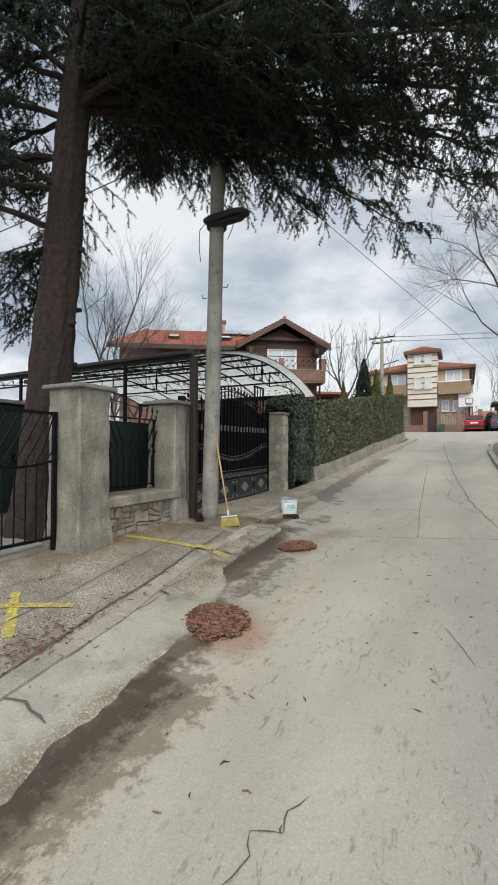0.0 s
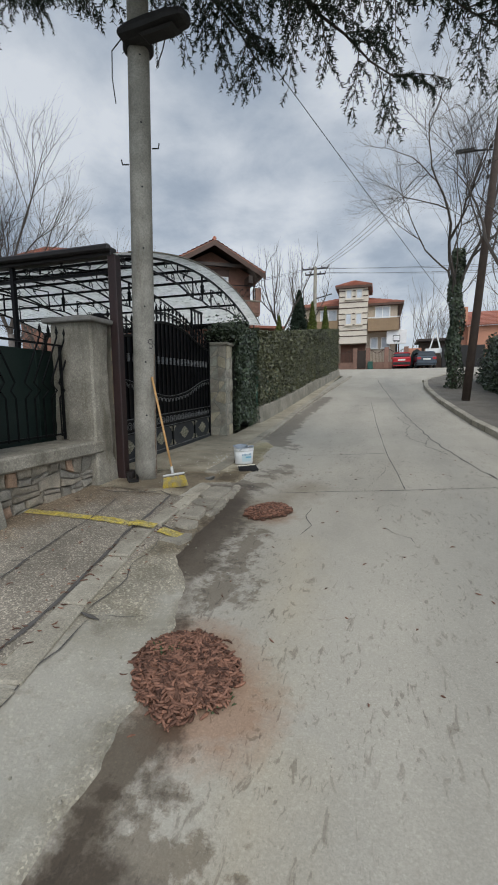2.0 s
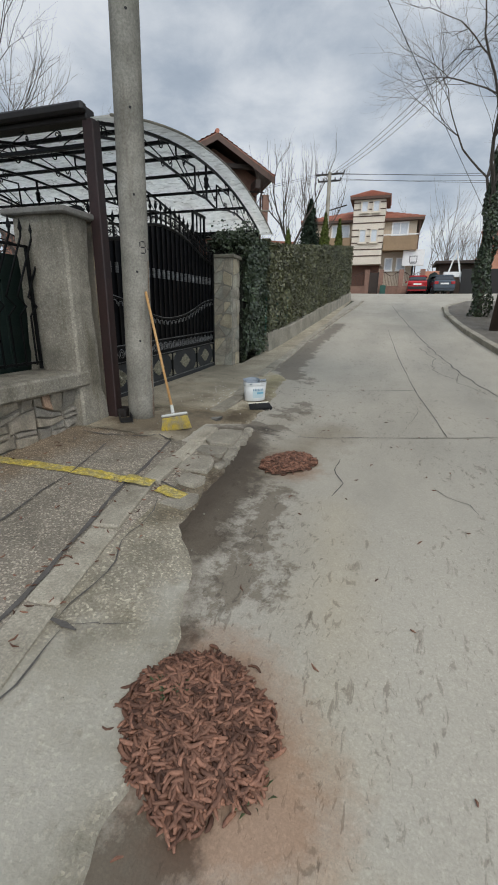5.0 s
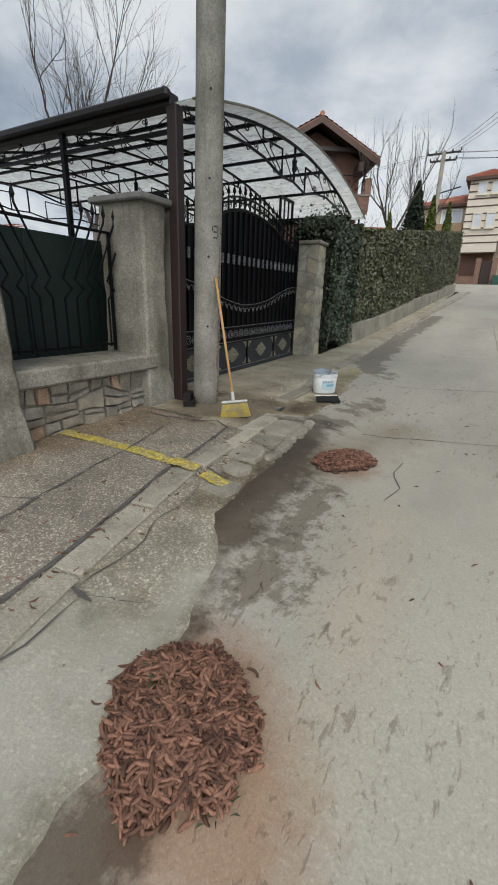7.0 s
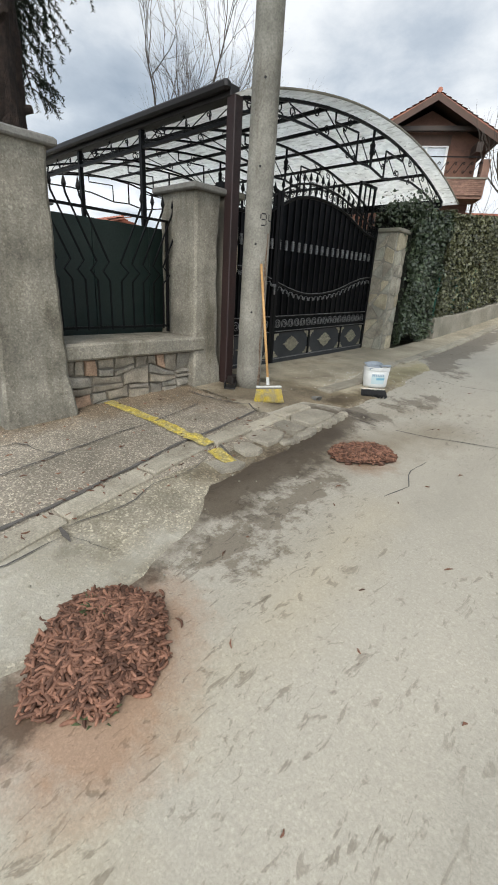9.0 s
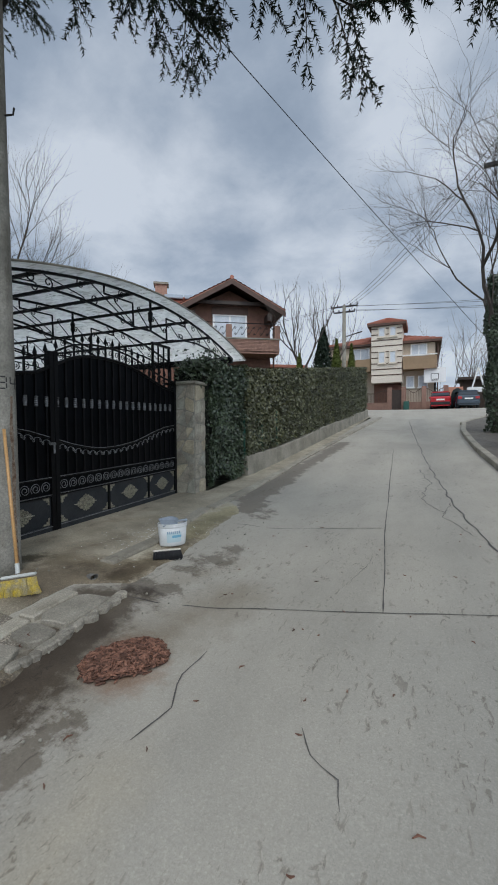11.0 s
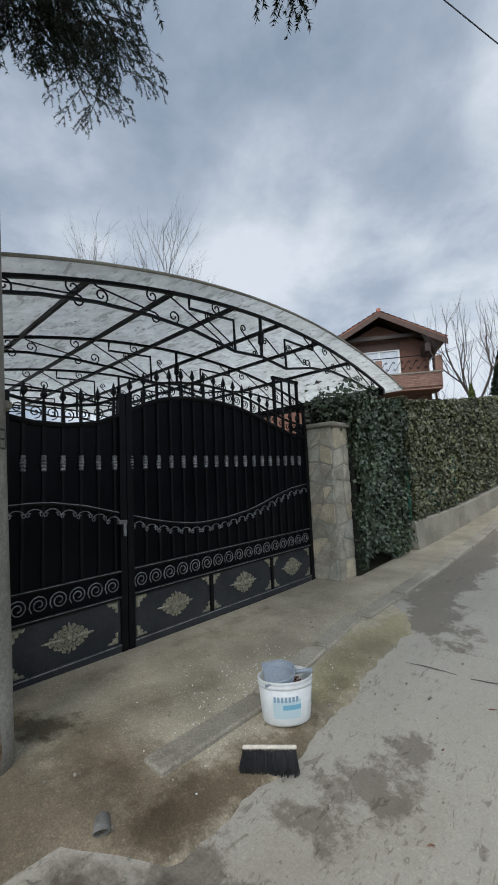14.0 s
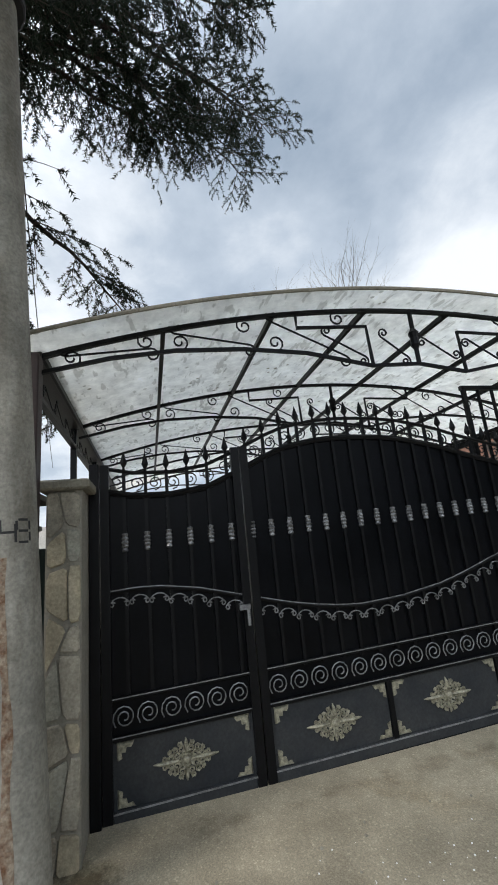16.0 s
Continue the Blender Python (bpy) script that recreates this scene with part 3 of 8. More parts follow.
def fast_mesh(name, verts, faces, material):
    """A mesh from numpy arrays, all faces with the same number of corners."""
    me = bpy.data.meshes.new(name)
    nv, (nf, k) = len(verts), faces.shape
    me.vertices.add(nv)
    me.vertices.foreach_set("co", verts.astype(np.float32).ravel())
    me.loops.add(nf * k)
    me.loops.foreach_set("vertex_index", faces.astype(np.int32).ravel())
    me.polygons.add(nf)
    me.polygons.foreach_set("loop_start", np.arange(nf, dtype=np.int32) * k)
    me.update(calc_edges=True)
    me.materials.append(material)
    return me


# ---- ground ----
_YS = np.arange(-60, 400, 0.1)
_SL = np.interp(_YS, [8, 14, 33, 36], [0.042, 0.105, 0.105, 0.0])
_FZ = np.cumsum(_SL) * 0.1
_FZ -= np.interp(0, _YS, _FZ)


def rise(y):
    return np.interp(y, _YS, _FZ)


def ground_z(x, y):
    """Height of the walked surface: the street climbs, the pavement side stands a little higher than the gutter."""
    off = np.interp(x, [-5, -4.2, -3.2, -2.7, -2.45, -2.2, -1.8, -0.6, 1.2], [0.125, 0.12, 0.09, 0.035, 0.0, -0.045, -0.055, -0.04, 0.0])
    fade = np.interp(y, [5.5, 7.0, 9.5], [1.0, 0.6, 0.15])
    off = np.where(off > 0, off * fade, off)
    return rise(y) + off


def gz(x, y):
    return float(ground_z(x, y))


def sheet(xs, ys, lift, bumps=0.0):
    xs, ys = np.asarray(xs, float), np.asarray(ys, float)
    X, Y = np.meshgrid(xs, ys)
    Z = ground_z(X, Y) + lift
    if bumps:
        Z = Z + np.array([[noise.noise((a * 1.3, b * 1.3, 0.3)) * bumps for a in xs] for b in ys])
    nx, ny = len(xs), len(ys)
    V = np.stack([X, Y, Z], -1).reshape(-1, 3)
    i = (np.arange(ny - 1)[:, None] * nx + np.arange(nx - 1)[None, :]).ravel()
    F = np.stack([i, i + 1, i + nx + 1, i + nx], -1)
    return V, F


def strip(name, left, right, y0, y1, step, lift, material, cols=6, jag=0.0, kind="structure", label="", category="ground", seed=0, lip=False):
    """A paved strip between two lines x = left(y), right(y), laid on the ground."""
    ys = np.arange(y0, y1 + step / 2, step)
    V, rng = [], random.Random(seed)
    for y in ys:
        a, b = left(y), right(y) + (rng.uniform(-jag, jag) if jag else 0)
        for k in range(cols + 1):
            u = k / cols
            if lip:
                u = 1.0 if k == cols else (b - a - 0.03) / (b - a) * k / (cols - 1)
            x = a + (b - a) * u
            V.append((x, y, gz(x, y) + (lift if k < cols or not lip else -0.012)))
    n = cols + 1
    V = np.array(V)
    i = (np.arange(len(ys) - 1)[:, None] * n + np.arange(cols)[None, :]).ravel()
    F = np.stack([i, i + 1, i + n + 1, i + n], -1)
    return tagged(new(name, fast_mesh(name, V, F, material)), label, category, "", kind)


def line(points):
    ys, xs = [p[1] for p in points], [p[0] for p in points]
    return lambda y: float(np.interp(y, ys, xs))

gx = np.concatenate([np.linspace(-400, -40, 10), np.linspace(-30, 30, 61), np.linspace(40, 400, 10)])
gy = np.concatenate([np.linspace(-50, -5, 10), np.linspace(-4, 60, 97), np.linspace(70, 390, 12)])
V, F = sheet(gx, gy, -0.09)
tagged(new("ground", fast_mesh("ground", V, F, SOIL)), "rough grass and bare soil beyond the paving", "ground", "", "structure")

road_left = line([(-2.35, -6), (-2.28, 2.5), (-2.38, 3.6), (-2.75, 4.6), (-2.85, 6), (-3.05, 8), (-3.15, 10), (-3.2, 14), (-2.75, 23), (-2.6, 27), (-8, 30), (-40, 33)])
road_right = line([(3.5, -6), (2.2, 2), (1.45, 8), (1.12, 12), (0.86, 16), (0.80, 20), (1.05, 23), (2.3, 26.2), (6, 28.5), (40, 31)])
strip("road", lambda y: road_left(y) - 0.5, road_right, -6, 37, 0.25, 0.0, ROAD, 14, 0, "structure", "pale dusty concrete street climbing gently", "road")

# pavement on the garden side: old asphalt in two bands, kerb blocks, broken concrete gutter
strip("pavement", lambda y: -4.6, lambda y: -2.62, -5, 5.35, 0.25, 0.012, ASPHALT_OLD, 8, 0, "structure", "worn grey asphalt pavement with exposed gravel", "pavement")
apron_edge = line([(-1.75, -5), (-1.7, 1.1), (-1.85, 2.1), (-1.88, 2.8), (-1.98, 3.3), (-2.14, 3.7), (-2.32, 3.95), (-2.38, 4.2), (-2.40, 4.4), (-2.42, 4.95)])
strip("gutter_apron", lambda y: -2.62, lambda y: apron_edge(y) + 0.07 * noise.noise((y * 3.0, 0.2, 0)) + 0.03 * noise.noise((y * 11.0, 0.7, 0)), -5, 4.95, 0.03, 0.012, RUBBLE, 8, 0.003, "structure", "patched and broken pale concrete gutter", "gutter", 4, True)
drive_edge = line([(-2.95, 5.2), (-2.95, 5.85), (-2.62, 6.1), (-2.57, 6.8), (-2.63, 7.4), (-2.74, 8.05), (-2.76, 8.6), (-2.92, 9.0), (-3.22, 9.25), (-3.25, 9.9)])
strip("driveway_apron", lambda y: -4.75, lambda y: drive_edge(y) + 0.08 * noise.noise((y * 3.0, 3.2, 0)) + 0.03 * noise.noise((y * 10.0, 5.7, 0)), 5.2, 9.9, 0.05, 0.012, DRIVE, 10, 0.004, "structure", "damp concrete driveway apron before the gate", "driveway", 5, True)
strip("verge_path", lambda y: -3.95, lambda y: -3.25, 9.88, 27.5, 0.4, 0.014, DRIVE, 4, 0, "structure", "narrow concrete path under the hedge wall", "pavement")
strip("pavement_opposite", lambda y: road_right(y) + 0.12, lambda y: road_right(y) + 3.0, 3, 26.4, 0.4, 0.10, DARKASPHALT, 4, 0, "structure", "grey asphalt footway across the street", "pavement")


def kerb_block(length, width, height):
    s = Shape().box(-width / 2, width / 2, -length / 2, length / 2, -height, 0, bevel=0.012)
    return s.mesh("kerb_block", KERB)


def kerb_run(name, label, pts, width, lift, length, seed, drop=0.02):
    root = thing(name, label, "kerb", "", "structure")
    rng, me = random.Random(seed), kerb_block(length - 0.012, width, 0.16)
    pts = [Vector((a, b)) for a, b in pts]
    seg = [(pts[i + 1] - pts[i]).length for i in range(len(pts) - 1)]
    total, s = sum(seg), length / 2
    while s < total:
        d, i = s, 0
        while i < len(seg) - 1 and d > seg[i]:
            d -= seg[i]
            i += 1
        p = pts[i] + (pts[i + 1] - pts[i]) * (d / seg[i])
        t = (pts[i + 1] - pts[i]).normalized()
        slope = math.atan((gz(p.x + t.x * 0.3, p.y + t.y * 0.3) - gz(p.x - t.x * 0.3, p.y - t.y * 0.3)) / 0.6)
        m = Matrix.Translation((p.x, p.y, gz(p.x, p.y) + lift + rng.uniform(-drop, drop) * 0.5)) @ Matrix.Rotation(math.atan2(-t.x, t.y) + rng.uniform(-0.02, 0.02), 4, "Z") @ Matrix.Rotation(slope + rng.uniform(-0.012, 0.012), 4, "X")
        piece("kerb_block", me, root, m)
        s += length
    return root


kerb_run("kerb_1", "worn concrete kerb blocks set almost flush", [(-2.18, -3), (-2.40, 1.5), (-2.50, 2.58), (-2.62, 3.15), (-2.82, 4.25)], 0.17, 0.03, 0.62, 1)
kerb_run("kerb_2", "tilted kerb blocks beside the driveway", [(-2.80, 4.40), (-2.86, 5.72)], 0.14, 0.032, 0.44, 2)
kerb_run("kerb_3", "pale concrete kerb along the driveway", [(-3.05, 6.3), (-3.05, 7.1), (-3.25, 8.3), (-3.27, 10.2), (-3.3, 13.8), (-3.05, 19), (-2.75, 24), (-2.65, 27)], 0.165, 0.042, 0.8, 3)
kerb_run("kerb_4", "raised concrete kerb of the far footway", [(road_right(y) + 0.08, y) for y in np.linspace(3, 26.2, 30)], 0.17, 0.12, 0.9, 4)


def ribbon(shape, pts, w, lift, rng, wob=0.02, step=0.12):
    """A narrow crack or joint that wanders over the ground."""
    P = [Vector(p) for p in pts]
    out = []
    for a, b in zip(P, P[1:]):
        n = max(2, int((b - a).length / step))
        out += [a + (b - a) * (k / n) for k in range(n)]
    out.append(P[-1])
    vs = []
    for i, p in enumerate(out):
        t = (out[min(i + 1, len(out) - 1)] - out[max(i - 1, 0)]).normalized()
        q = Vector((-t.y, t.x))
        c = p + q * wob * 1.6 * noise.noise((p.x * 3.1, p.y * 3.1, w * 90)) + q * wob * 0.25 * rng.uniform(-1, 1)
        h = w * 0.5 * rng.uniform(0.35, 1.1) * (0.35 if i in (0, len(out) - 1) else 1)
        for s in (-1, 1):
            r = c + q * s * h / 2
            vs.append((r.x, r.y, gz(r.x, r.y) + lift))
    fs = [(2 * i, 2 * i + 2, 2 * i + 3, 2 * i + 1) for i in range(len(out) - 1)]
    shape.add(vs, fs)


rng = random.Random(11)
s = Shape()
for pts, w, wob in [
    ([(-2.48, 5.92), (-1.87, 6.08), (-0.59, 6.43), (0.6, 6.75)], 0.03, 0.008),
    ([(-2.60, 8.13), (-1.6, 8.45), (-0.77, 8.72)], 0.035, 0.008),
    ([(-0.59, 6.43), (-0.77, 8.57), (-0.95, 11.5), (-1.21, 16.2)], 0.026, 0.006),
    ([(0.44, 7.5), (0.1, 10), (-0.41, 15.2), (-0.77, 20), (-1.1, 25)], 0.055, 0.03),
    ([(0.9, 5.4), (0.44, 7.5)], 0.06, 0.03),
    ([(-2.6, 21), (-0.8, 21.4), (0.6, 21.8)], 0.05, 0.01),
    ([(-2.4, 15.2), (-0.9, 15.5)], 0.03, 0.01),
    ([(-2.55, 25.4), (-0.4, 25.9)], 0.05, 0.01),
]:
    ribbon(s, pts, w, 0.004, rng, wob)
solid("road_joint", s, CRACK, "dark joints between the concrete slabs of the street", "joint", "", "structure")
s = Shape()
for pts, w, wob in [
    ([(-0.73, 1.22), (-0.66, 1.40), (-0.70, 1.48), (-0.61, 1.54), (-0.64, 1.63), (-0.58, 1.74)], 0.016, 0.03),
    ([(-1.55, 5.55), (-1.6, 5.3), (-1.5, 5.05), (-1.55, 4.8)], 0.02, 0.03),
    ([(-0.85, 5.15), (-0.78, 5.0), (-0.64, 4.92), (-0.6, 4.8)], 0.014, 0.04),
    ([(-0.05, 9.6), (-0.35, 10.6), (-0.25, 12), (-0.5, 13.2)], 0.03, 0.07),
    ([(0.15, 8.6), (-0.1, 9.4), (0.05, 10.3)], 0.03, 0.07),
    ([(-0.15, 3.6), (0.1, 3.1)], 0.012, 0.03),
    ([(-0.9, 6.9), (-0.8, 7.6)], 0.010, 0.03),
]:
    ribbon(s, pts, w, 0.004, rng, wob, 0.07)
solid("road_crack", s, CRACK, "fine wandering cracks in the street concrete", "crack", "", "structure")
s = Shape()
for pts, w, wob in [
    ([(-2.95, 1.0), (-3.13, 2.73), (-3.3, 3.8), (-3.5, 4.9)], 0.028, 0.02),
    ([(-2.3, -1), (-2.5, 1.6), (-2.72, 3.1), (-2.92, 4.3), (-3.05, 5.2)], 0.06, 0.015),
    ([(-3.75, 2.2), (-3.55, 2.8), (-3.6, 3.3), (-3.2, 3.5)], 0.02, 0.05),
    ([(-4.2, 3.0), (-3.9, 3.1), (-3.55, 2.8)], 0.018, 0.04),
    ([(-2.45, 3.12), (-2.36, 3.22), (-2.30, 3.20), (-2.22, 3.28)], 0.012, 0.06),
    
    ([(-2.64, 3.12), (-2.52, 3.14), (-2.40, 3.13)], 0.06, 0.01),
    ([(-2.52, 3.15), (-2.50, 3.4), (-2.58, 3.9), (-2.66, 4.25)], 0.018, 0.04),
    ([(-2.36, 1.9), (-2.42, 2.5), (-2.46, 3.1)], 0.018, 0.04),
    ([(-2.95, 4.4), (-2.72, 4.45), (-2.55, 4.4)], 0.06, 0.03),
    ([(-3.9, 5.1), (-3.5, 5.15), (-3.2, 5.3), (-3.0, 5.2)], 0.05, 0.06),
    ([(-2.45, 1.45), (-2.2, 1.55), (-1.95, 1.5)], 0.04, 0.06),
]:
    ribbon(s, pts, w, 0.021, rng, wob, 0.08)
solid("pavement_crack", s, CRACK, "dirt-filled cracks between pavement bands", "crack", "", "structure")

# yellow marks sprayed on the pavement
def stripe(shape, a, b, w, lift, rng):
    """A paint line with ragged edges."""
    a, b = Vector(a), Vector(b)
    d = (b - a).normalized()
    q, n = Vector((-d.y, d.x)), max(4, int((b - a).length / 0.025))
    vs = []
    for k in range(n + 1):
        p = a.lerp(b, k / n)
        for side in (-1, 1):
            e = p + q * side * (w / 2 + rng.uniform(-0.008, 0.006) + 0.012 * noise.noise((k * 0.3, side * 5.0, w)))
            vs.append((e.x, e.y, gz(e.x, e.y) + lift))
    shape.add(vs, [(2 * k, 2 * k + 2, 2 * k + 3, 2 * k + 1) for k in range(n)])


s = Shape()
stripe(s, (-4.1, 4.28), (-2.97, 4.35), 0.105, 0.018, rng)
stripe(s, (-2.95, 4.33), (-2.74, 4.35), 0.115, 0.048, rng)
stripe(s, (-2.70, 4.35), (-2.43, 4.33), 0.11, 0.024, rng)
stripe(s, (-3.5, 2.36), (-2.85, 1.88), 0.085, 0.018, rng)
stripe(s, (-3.6, 1.9), (-2.88, 2.46), 0.07, 0.022, rng)
solid("paint_mark", s, YELLOW, "worn yellow paint lines on the pavement", "road marking", "", "structure")

# loose slabs between kerb and gutter
slab_root = thing("gutter_slabs", "uneven concrete slabs broken along the gutter", "slab", "", "structure")
for cx, cy, a, b, turn, lift in [(-2.66, 5.54, 0.30, 0.46, 5, 0.034), (-2.65, 5.18, 0.27, 0.20, -8, 0.028), (-2.64, 4.87, 0.25, 0.32, 12, 0.030), (-2.56, 4.57, 0.20, 0.17, -6, 0.040), (-2.55, 4.30, 0.30, 0.23, -4, 0.017)]:
    outline = []
    for k in range(11):
        t = 2 * math.pi * k / 11 + 0.3
        e = rng.uniform(0.93, 1.05)
        cs, sn = math.cos(t), math.sin(t)
        q = (abs(cs) ** 6 + abs(sn) ** 6) ** (-1 / 6)
        outline.append((a / 2 * cs * q * e, b / 2 * sn * q * e))
    edge = [(x * 0.965, y * 0.965) for x, y in outline]
    n = len(outline)
    vs = [(x, y, -0.08) for x, y in outline] + [(x, y, -0.008) for x, y in outline] + [(x, y, 0.0) for x, y in edge]
    fs = [(n * r + k, n * r + (k + 1) % n, n * r + n + (k + 1) % n, n * r + n + k) for r in range(2) for k in range(n)] + [tuple(range(2 * n, 3 * n))]
    piece("slab", Shape().add(vs, fs).mesh("slab", DAMPSLAB), slab_root, pose(cx, cy, gz(cx, cy) + lift, rng.uniform(0, 2), rng.uniform(-2, 2), turn))
for k in range(17):
    u = k / 16
    cx, cy = -2.47 - 0.06 * u + rng.uniform(-0.02, 0.02), 4.92 + 0.98 * u
    r = rng.uniform(0.03, 0.055)
    ring = [(r * rng.uniform(0.8, 1.2) * math.cos(t), 1.25 * r * rng.uniform(0.8, 1.2) * math.sin(t)) for t in np.linspace(0, 5.4, 7)]
    vs = [(x, y, -0.04) for x, y in ring] + [(x, y, 0.01) for x, y in ring] + [(x * 0.7, y * 0.7, 0.022) for x, y in ring]
    fs = [(7 * q + i, 7 * q + (i + 1) % 7, 7 * q + 7 + (i + 1) % 7, 7 * q + 7 + i) for q in range(2) for i in range(7)] + [tuple(range(14, 21))]
    piece("edge_stone", Shape().add(vs, fs).mesh("edge_stone", DAMPSLAB), slab_root, pose(cx, cy, gz(cx, cy) + 0.012, 0, 0, rng.uniform(-30, 30)))


# ---- garden boundary: pillars, stone wall, fence ----
def pillar(name, x0, x1, y0, y1, z0, z1, label, over=0.06):
    root = thing(name, label, "pillar", "concrete pillars of the garden wall", "")
    s = Shape()
    prof = [(z, float(np.interp(z - z0, [-0.1, 0.05, 0.35, 0.8], [0.05, 0.045, 0.012, 0.0]))) for z in np.linspace(z0 - 0.1, z1, 46)]
    vs, fs = [], []
    for z, g in prof:
        for k, (a, b) in enumerate([(x0, y0), (x1, y0), (x1, y1), (x0, y1)]):
            c = 0.02 + 0.02 * max(0.0, noise.noise((z * 4.0, k * 9.1, x0 + y0))) + 0.012 * max(0.0, noise.noise((z * 13.0, k * 5.3, y0)))
            g = g + 0.007 * noise.noise((z * 5.0, k * 3.3, y0 * 2))
            sx, sy = (1 if k in (0, 3) else -1), (1 if k in (0, 1) else -1)
            for dx, dy in (((0, c), (c, 0)) if k in (0, 2) else ((c, 0), (0, c))):
                vs.append((a + sx * dx - sx * g, b + sy * dy - sy * g, z))
    for i in range(len(prof) - 1):
        for k in range(8):
            j = (k + 1) % 8
            fs.append((8 * i + k, 8 * i + j, 8 * i + 8 + j, 8 * i + 8 + k))
    part("shaft", s.add(vs, fs), CONCRETE_OLD, root)
    c = Shape()
    c.box(x0 - over, x1 + over, y0 - over, y1 + over, z1, z1 + 0.055, bevel=0.012)
    mx, my = (x0 + x1) / 2, (y0 + y1) / 2
    a, b, d, e = x0 - over + 0.02, x1 + over - 0.02, y0 - over + 0.02, y1 + over - 0.02
    c.add([(a, d, z1 + 0.055), (b, d, z1 + 0.055), (b, e, z1 + 0.055), (a, e, z1 + 0.055), (mx, my, z1 + 0.11)], [(0, 1, 4), (1, 2, 4), (2, 3, 4), (3, 0, 4)])
    part("cap", c, CONCRETE_CAP, root, "dark concrete cap")
    return root


pillar("concrete_pillar", -4.50, -3.95, 3.40, 3.88, gz(-4, 3.6), 2.20, "tall weathered concrete pillar beside the iron gate")
pillar("concrete_pillar", -4.58, -4.02, 5.27, 5.58, gz(-4, 5.4), 2.20, "weathered concrete pillar beside the steel column")

wall = thing("stone_wall", "low rubble stone wall with a thick concrete ledge", "wall", "", "structure")
part("core", Shape().box(-4.5, -4.10, 3.86, 5.29, 0.1, 0.72), MORTAR, wall, "dark mortar bed")
part("coping", Shape().box(-4.55, -3.99, 3.885, 5.40, 0.715, 0.86, bevel=0.02), CONCRETE_OLD, wall, "rough concrete ledge")
rng = random.Random(5)


def rough_stone(y0, y1, low, high, rng):
    """A flat, angular stone with its face towards +x between two wavy courses."""
    g = 0.005
    ym = y0 + (y1 - y0) * rng.uniform(0.35, 0.65)
    l0, l1 = rng.uniform(-0.018, 0.018), rng.uniform(-0.018, 0.018)
    ring = [(y0 + g + max(0, l0), low(y0) + g), (ym, low(ym) + g + rng.uniform(0, 0.008)), (y1 - g - max(0, l1), low(y1) + g), (y1 - g - rng.uniform(0, 0.012), (low(y1) + high(y1)) / 2),
            (y1 - g - max(0, -l1), high(y1) - g), (ym + rng.uniform(-0.03, 0.03), high(ym) - g - rng.uniform(0, 0.008)), (y0 + g + max(0, -l0), high(y0) - g), (y0 + g + rng.uniform(0, 0.012), (low(y0) + high(y0)) / 2)]
    cy, cz = sum(p[0] for p in ring) / 8, sum(p[1] for p in ring) / 8
    d, ty, tz_ = rng.uniform(0.03, 0.06), rng.uniform(-0.12, 0.12), rng.uniform(-0.2, 0.2)
    vs = [(-0.03, a - cy, b - cz) for a, b in ring]
    vs += [(d * 0.8 + (a - cy) * ty + (b - cz) * tz_, (a - cy) * 0.985, (b - cz) * 0.97) for a, b in ring]
    vs += [(d + (a - cy) * ty + (b - cz) * tz_ + rng.uniform(-0.004, 0.004), (a - cy) * 0.93, (b - cz) * 0.88) for a, b in ring]
    vs.append((d + 0.006, 0, 0))
    fs = [(8 * i + k, 8 * i + (k + 1) % 8, 8 * i + 8 + (k + 1) % 8, 8 * i + 8 + k) for i in range(2) for k in range(8)] + [(16 + k, 16 + (k + 1) % 8, 24) for k in range(8)]
    return Shape().add(vs, fs).mesh("stone", STONE), cy, cz


courses = [0.16, 0.29, 0.42, 0.56, 0.712]
for i in range(4):
    low = lambda y, i=i: courses[i] + (0.075 * noise.noise((y * 3.5, i * 3.7, 0.4)) if 0 < i else 0)
    high = lambda y, i=i: courses[i + 1] + (0.075 * noise.noise((y * 3.5, (i + 1) * 3.7, 0.4)) if i < 3 else 0)
    y = 3.885
    while y < 5.25:
        y1 = y + rng.uniform(0.08, 0.34)
        if y1 > 5.2:
            y1 = 5.28
        spans = [(low, high)]
        if y1 - y > 0.13 and rng.random() < 0.4:
            cut = rng.uniform(0.35, 0.65)
            half = lambda q, low=low, high=high, cut=cut: low(q) + (high(q) - low(q)) * cut
            spans = [(low, half), (half, high)]
        for a, b in spans:
            me, cy, cz = rough_stone(y, y1, a, b, rng)
            piece("stone", me, wall, pose(-4.115, cy, cz, rng.uniform(-4, 4)))
        y = y1


def bar(shape, pts, w=0.007):
    return shape.tube(pts, w, 4)


fence = thing("iron_fence_panel", "black iron fence panel with bent bars and spear tips", "fence")
FX = -4.40
s = Shape()
for z in (0.93, 1.93):
    s.box(FX - 0.012, FX + 0.012, 3.88, 5.22, z, z + 0.022)
s.box(FX - 0.012, FX + 0.012, 5.20, 5.225, 0.88, 1.95)
part("frame", s, IRON, fence)
for k in range(11):
    y = 3.95 + 0.12 * k
    side = 1 if k < 6 else -1
    zt = 1.93
    low = 1.52
    pts = [(FX + 0.016, y, 0.92), (FX + 0.016, y, low - 0.16), (FX + 0.03, y - side * 0.07, low - 0.08), (FX + 0.016, y, low), (FX + 0.02, y - side * 0.24, 2.02), (FX + 0.02, y - side * 0.245, 2.06)]
    part("bent_bar", bar(Shape(), pts, 0.009), IRON, fence)
    tip = Shape().lathe([(0.009, 0), (0.02, 0.03), (0.001, 0.11)], 6)
    piece("spear_tip", tip.mesh("spear_tip", IRON), fence, pose(FX + 0.02, y - side * 0.245, 2.05))
